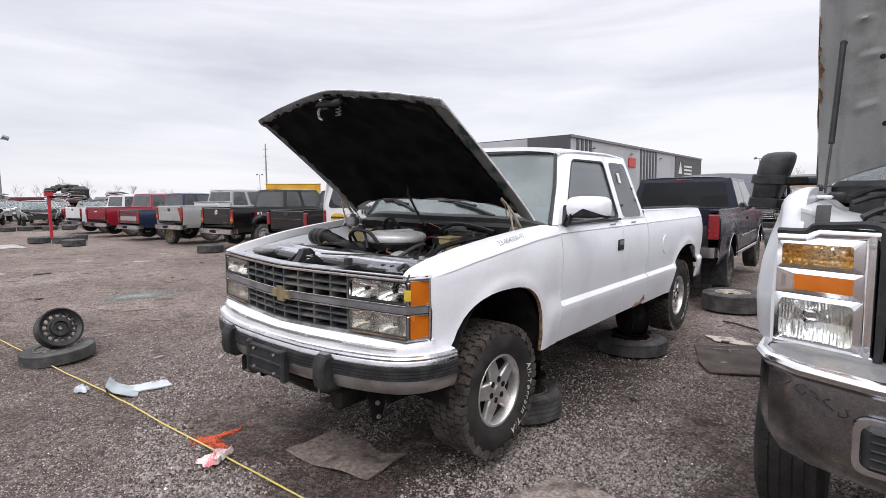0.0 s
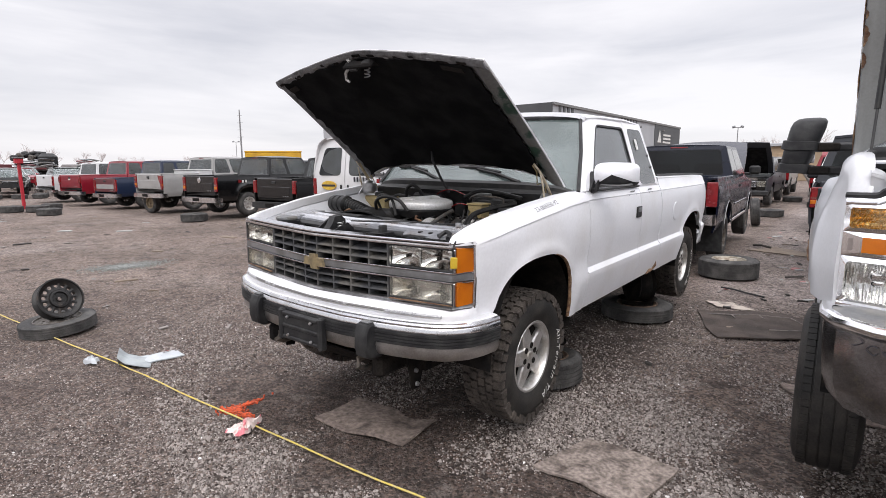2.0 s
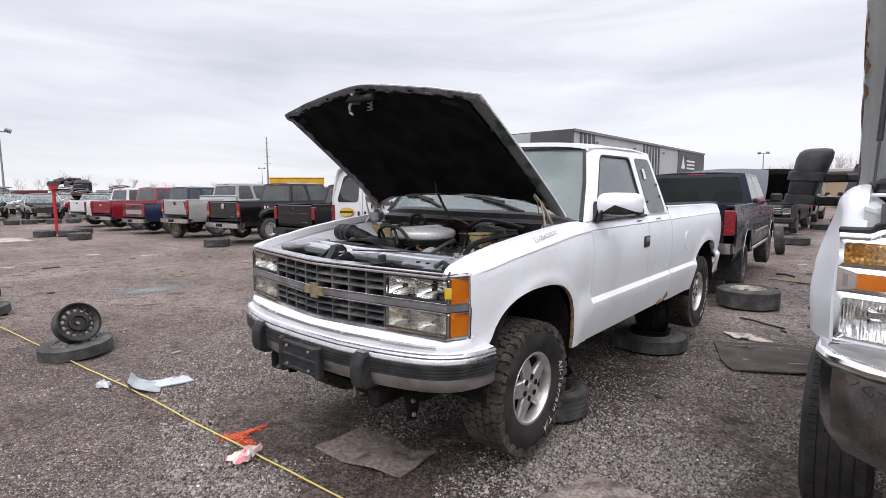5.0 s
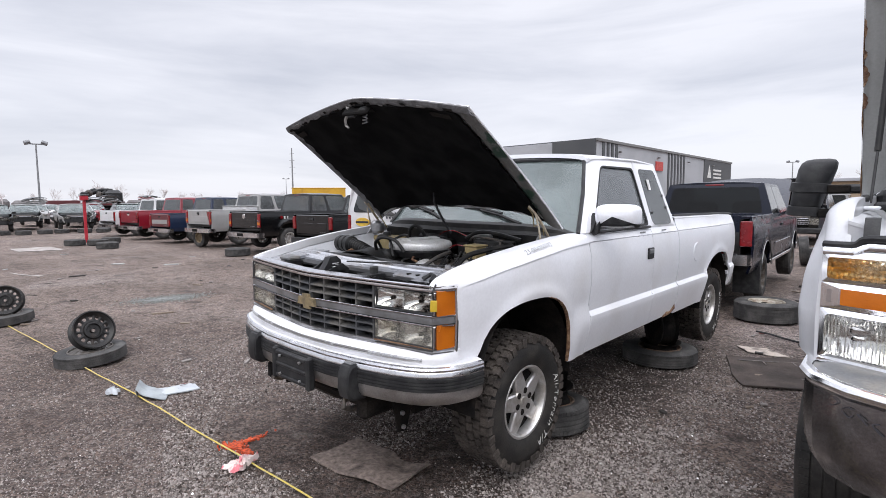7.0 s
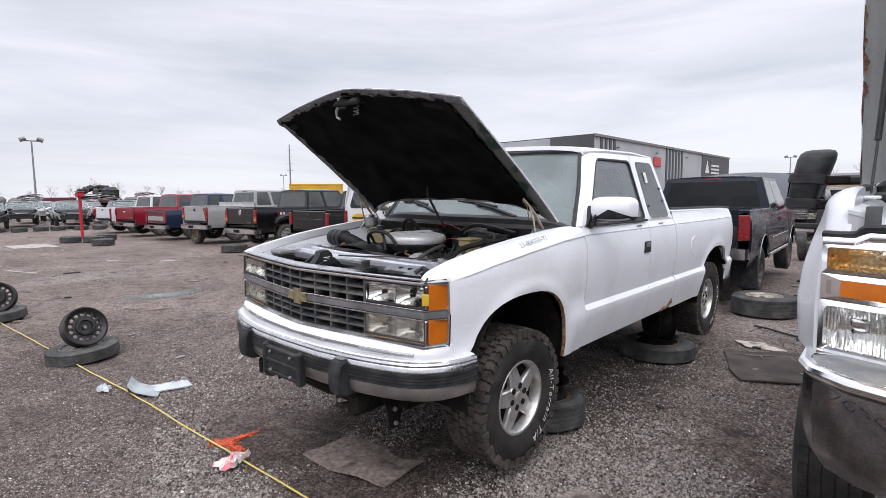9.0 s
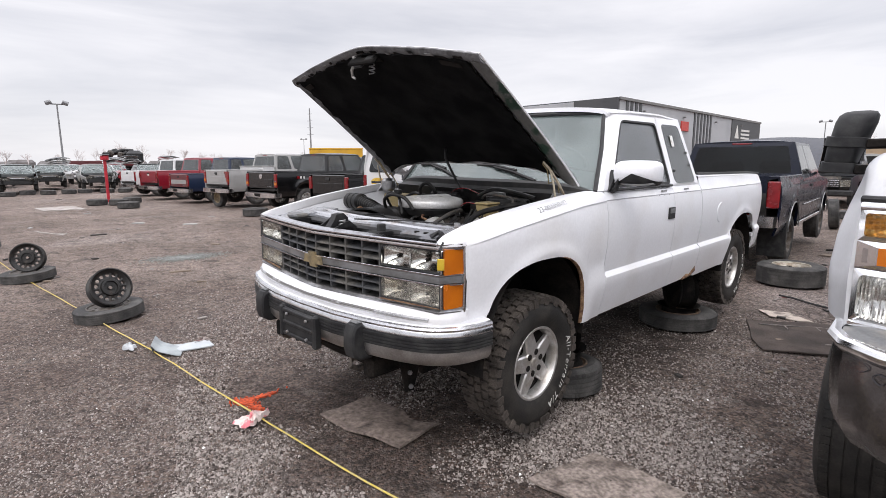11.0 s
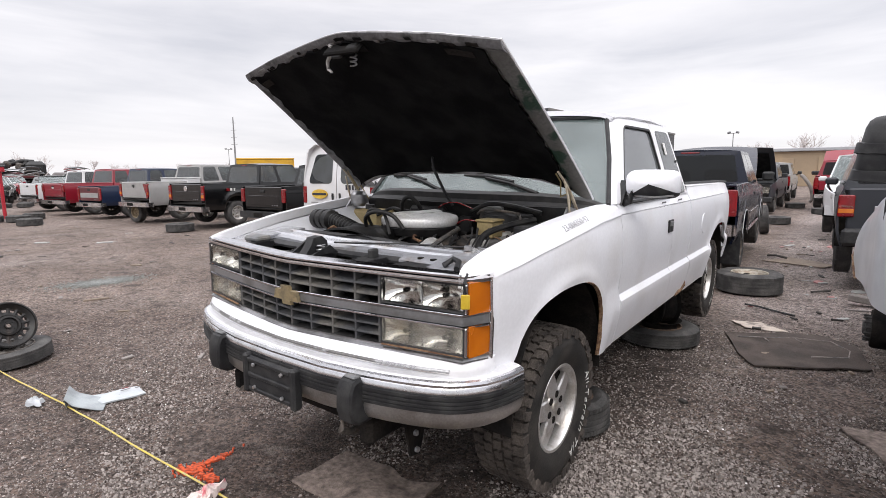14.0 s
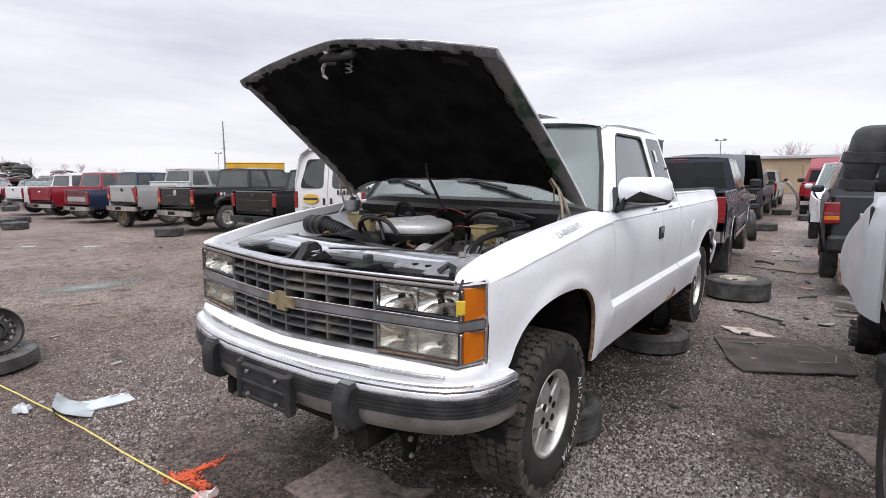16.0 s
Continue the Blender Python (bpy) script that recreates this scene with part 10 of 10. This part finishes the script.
# ---- buildings and distance ----
CLAD = mat("grey_cladding", (0.37, 0.38, 0.40), 0.6, col2=(0.33, 0.34, 0.36), scale=0.3, fine=0.04, fscale=8)
CLADD = mat("dark_cladding", (0.06, 0.063, 0.068), 0.6, col2=(0.075, 0.078, 0.082), scale=0.3, fine=0.05, fscale=8)
hall = thing("warehouse", "long grey metal-clad warehouse with dark panels", "building")
part("wall", M().box((-24.2, 77.9, 4.1), (0.4, 53, 8.2), 0.02), CLAD, hall, "pale grey side wall")
part("wall", M().box((-43, 51.4, 4.1), (37.2, 0.4, 8.2), 0.02), CLAD, hall, "pale grey end wall")
part("roof", M().box((-43, 77.9, 8.25), (38, 53, 0.2), 0.05), CLADD, hall)
part("dark_panel", M().box((-26.6, 51.1, 4.2), (5.2, 0.3, 8.2), 0.02), CLADD, hall, "dark end panel")
part("parapet", M().box((-23.95, 77.9, 8.2), (0.3, 53.4, 0.3), 0.02), GREYPL, hall)
for y in [53.0 + 1.1 * k for k in range(4)] + [73.0 + 1.25 * k for k in range(6)]:
    part("dark_strip", M().box((-23.97, y, 4.1), (0.12, 0.55, 7.9), 0.01), CLADD, hall, "dark vertical strip")
part("dark_panel", M().box((-23.95, 96.5, 4.1), (0.14, 15.6, 8.0), 0.02), CLADD, hall)
part("sign", M().box((-23.9, 69.4, 6.1), (0.16, 2.4, 1.2), 0.02), mat("red_sign", (0.5, 0.06, 0.05), 0.5, fine=0.05), hall, "red sign")
part("logo_shape", M().prism([(90.2, 5.2), (92.2, 5.2), (91.2, 7.2)], "x", -23.86, -23.80), LETTER, hall)
for k in range(3):
    part("text_bar", M().box((-23.85, 95.6, 6.5 - 0.6 * k), (0.1, 4.4, 0.3), 0.01), LETTER, hall)
for k in range(4):
    part("wall_lamp", M().box((-23.8, 57 + 12 * k, 7.2), (0.3, 0.3, 0.2), 0.03), GREYPL, hall)
WALLT = mat("tan_block_wall", (0.36, 0.27, 0.18), 0.85, col2=(0.3, 0.23, 0.16), scale=0.6, fine=0.08, fscale=10)
low = thing("low_building", "low tan building with a pale roof edge", "building")
part("wall", M().box((2, 60, 1.6), (26, 6, 3.2), 0.03), WALLT, low)
part("roof", M().box((2, 60, 3.35), (26.6, 6.6, 0.3), 0.04), CLAD, low)
for k in range(5):
    part("door_panel", M().box((-6 + 3.4 * k, 56.95, 1.3), (1.6, 0.12, 2.5), 0.02), mat("brown_panel", (0.3, 0.2, 0.1), 0.8, fine=0.1) if k == 0 else WALLT, low)
YELC = mat("yellow_container_paint", (0.62, 0.36, 0.03), 0.5, col2=(0.5, 0.28, 0.03), scale=1.2, fine=0.06)
cont = thing("shipping_container", "yellow steel container behind the parked pickups", "container", m=pose(-29.5, 19.6, 0, 0, 0, 57))
part("shell", M().box((0, 0, 1.35), (3.6, 2.4, 2.5), 0.04), YELC, cont)
for k in range(12):
    part("rib", M().box((-1.65 + 0.3 * k, -1.215, 1.35), (0.12, 0.04, 2.3), 0.01), YELC, cont)
part("top_rail", M().box((0, 0, 2.63), (3.66, 2.46, 0.08), 0.02), YELC, cont)
POLE = mat("grey_pole", (0.22, 0.225, 0.23), 0.6, col2=(0.17, 0.17, 0.18), scale=3, fine=0.08)


def flood_pole(x, y, h, turn, size=1.0):
    t = thing("flood_light", "tall grey pole with two flood lights", "street lamp", "flood lights", pose(x, y, 0, 0, 0, turn))
    part("pole", M().tube([(0, 0, 0), (0, 0, h * 0.5), (0, 0, h)], [0.10 * size, 0.08 * size, 0.06 * size], 8), POLE, t)
    part("cross_arm", M().box((0, 0, h), (1.3 * size, 0.1 * size, 0.1 * size), 0.02), POLE, t)
    for s in (1, -1):
        part("lamp_head", M().box((s * 0.62 * size, -0.15 * size, h + 0.1 * size), (0.5 * size, 0.35 * size, 0.3 * size), 0.05, rot=(35, s * 20, 0)), POLE, t)
    return t


flood_pole(-56.4, 8.5, 7.0, 80)
flood_pole(-57.0, 33.8, 4.6, 60, 0.5)
flood_pole(-8.5, 67, 5.7, 0, 0.7)
flood_pole(-70, 4.0, 3.4, 80, 0.5)
mono = thing("radio_mast", "tall slim steel mast with short cross arms", "mast", m=pose(-210, 130.5, 0, 0, 0, 20))
part("mast", M().tube([(0, 0, 0), (0, 0, 13), (0, 0, 26)], [0.4, 0.33, 0.22], 10), POLE, mono)
for z in (14.5, 17.5, 20.5, 23.5):
    part("cross_arm", M().box((0, 0, z), (3.4 - (z - 14) * 0.1, 0.14, 0.14), 0.03), POLE, mono)
# lorry with a black grab in the far rows
lorry = thing("scrap_lorry", "red lorry with a black loader in the far rows", "truck", m=pose(-58, 12.5, 0, 0, 0, 80))
part("bed", M().box((-0.6, 0, 1.75), (5.2, 2.3, 0.5), 0.05), MAROON, lorry)
part("cab", M().box((2.2, 0, 2.3), (1.5, 2.2, 1.4), 0.3), GLOSS, lorry)
for k in range(6):
    part("loader_piece", M().box((-0.2 + 0.42 * k, 0.3 * (k % 3 - 1), 2.55 + 0.16 * (k % 3)), (0.6, 0.5, 0.55), 0.12, rot=(20 * k, 35 * k, 10)), (BLACK, ENGINE)[k % 2], lorry)
part("loader", M().tube([(0.0, 0, 2.3), (0.5, 0, 2.8), (1.3, 0, 3.05), (2.2, 0, 3.0)], 0.16, 8), BLACK, lorry)
for x in (-2.5, -1.4, 2.4):
    part("wheel", M().lathe([(0.2, -0.15), (0.5, -0.15), (0.5, 0.15), (0.2, 0.15)], 20, m=pose(x, -1.0, 0.5, 0, 0, 90)), OLDTYRE, lorry)
part("chassis", M().box((0, 0, 1.1), (6.8, 0.9, 0.7), 0.05), DARK, lorry)

# bare winter trees on the horizon, haze put into their pale bark colour
HAZE_BARK = mat("haze_pale_twigs", (0.52, 0.485, 0.48), 0.9, col2=(0.58, 0.54, 0.535), scale=2, fine=0.15)


def bare_tree(x, y, h, seed):
    r = random.Random(seed)
    trunk, twigs = M(), M()

    def grow(p, d, l, rad, depth):
        q = p + d * l
        (trunk if depth < 2 else twigs).tube([p, (p + q) / 2 + Vector((r.uniform(-1, 1), r.uniform(-1, 1), 0)) * l * 0.06, q], [rad, rad * 0.85, rad * 0.65], 5 if depth < 2 else 3)
        if depth >= 5:
            return
        for _ in range(3 if depth < 4 else 2):
            n = (d + Vector((r.uniform(-0.8, 0.8), r.uniform(-0.8, 0.8), r.uniform(-0.1, 0.55)))).normalized()
            grow(q if r.random() < 0.7 else lerp(p, q, 0.7), n, l * r.uniform(0.6, 0.82), rad * 0.62, depth + 1)
    grow(Vector((0, 0, 0)), Vector((0, 0, 1)), h * 0.27, h * 0.02, 0)
    t = thing("tree", "bare leafless winter tree on the horizon", "tree", "bare trees", pose(x, y, 0, 0, 0, r.uniform(0, 360)))
    part("trunk", trunk, HAZE_BARK, t)
    part("crown", twigs, HAZE_BARK, t, "bare twigs")
    return t


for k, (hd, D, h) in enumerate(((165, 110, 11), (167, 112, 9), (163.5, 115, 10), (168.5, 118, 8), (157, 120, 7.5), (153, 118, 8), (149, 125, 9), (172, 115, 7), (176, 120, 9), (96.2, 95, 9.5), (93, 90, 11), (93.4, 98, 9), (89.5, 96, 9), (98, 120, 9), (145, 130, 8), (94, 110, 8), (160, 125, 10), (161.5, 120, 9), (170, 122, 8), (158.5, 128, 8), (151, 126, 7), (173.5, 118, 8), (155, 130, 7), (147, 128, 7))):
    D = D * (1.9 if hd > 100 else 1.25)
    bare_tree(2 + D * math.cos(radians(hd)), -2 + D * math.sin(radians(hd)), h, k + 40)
# low line of distant trees and sheds on the horizon
FAR = mat("distant_scrub", (0.13, 0.12, 0.12), 0.95, col2=(0.18, 0.17, 0.17), scale=0.2, fine=0.2, fscale=2)
r = random.Random(77)
m = M()
for k in range(420):
    a = radians(lerp(60, 215, k / 419))
    D = 290 + 40 * r.random()
    w, h = r.uniform(2.5, 7), r.uniform(1.5, 4.0)
    m.box((D * math.cos(a), D * math.sin(a), h / 2), (w, w, h), min(w, h) * 0.3, rot=(0, 0, r.uniform(0, 90)))
solid("distant_treeline", m, FAR, "low hazy line of distant scrub", "trees", kind="stuff")
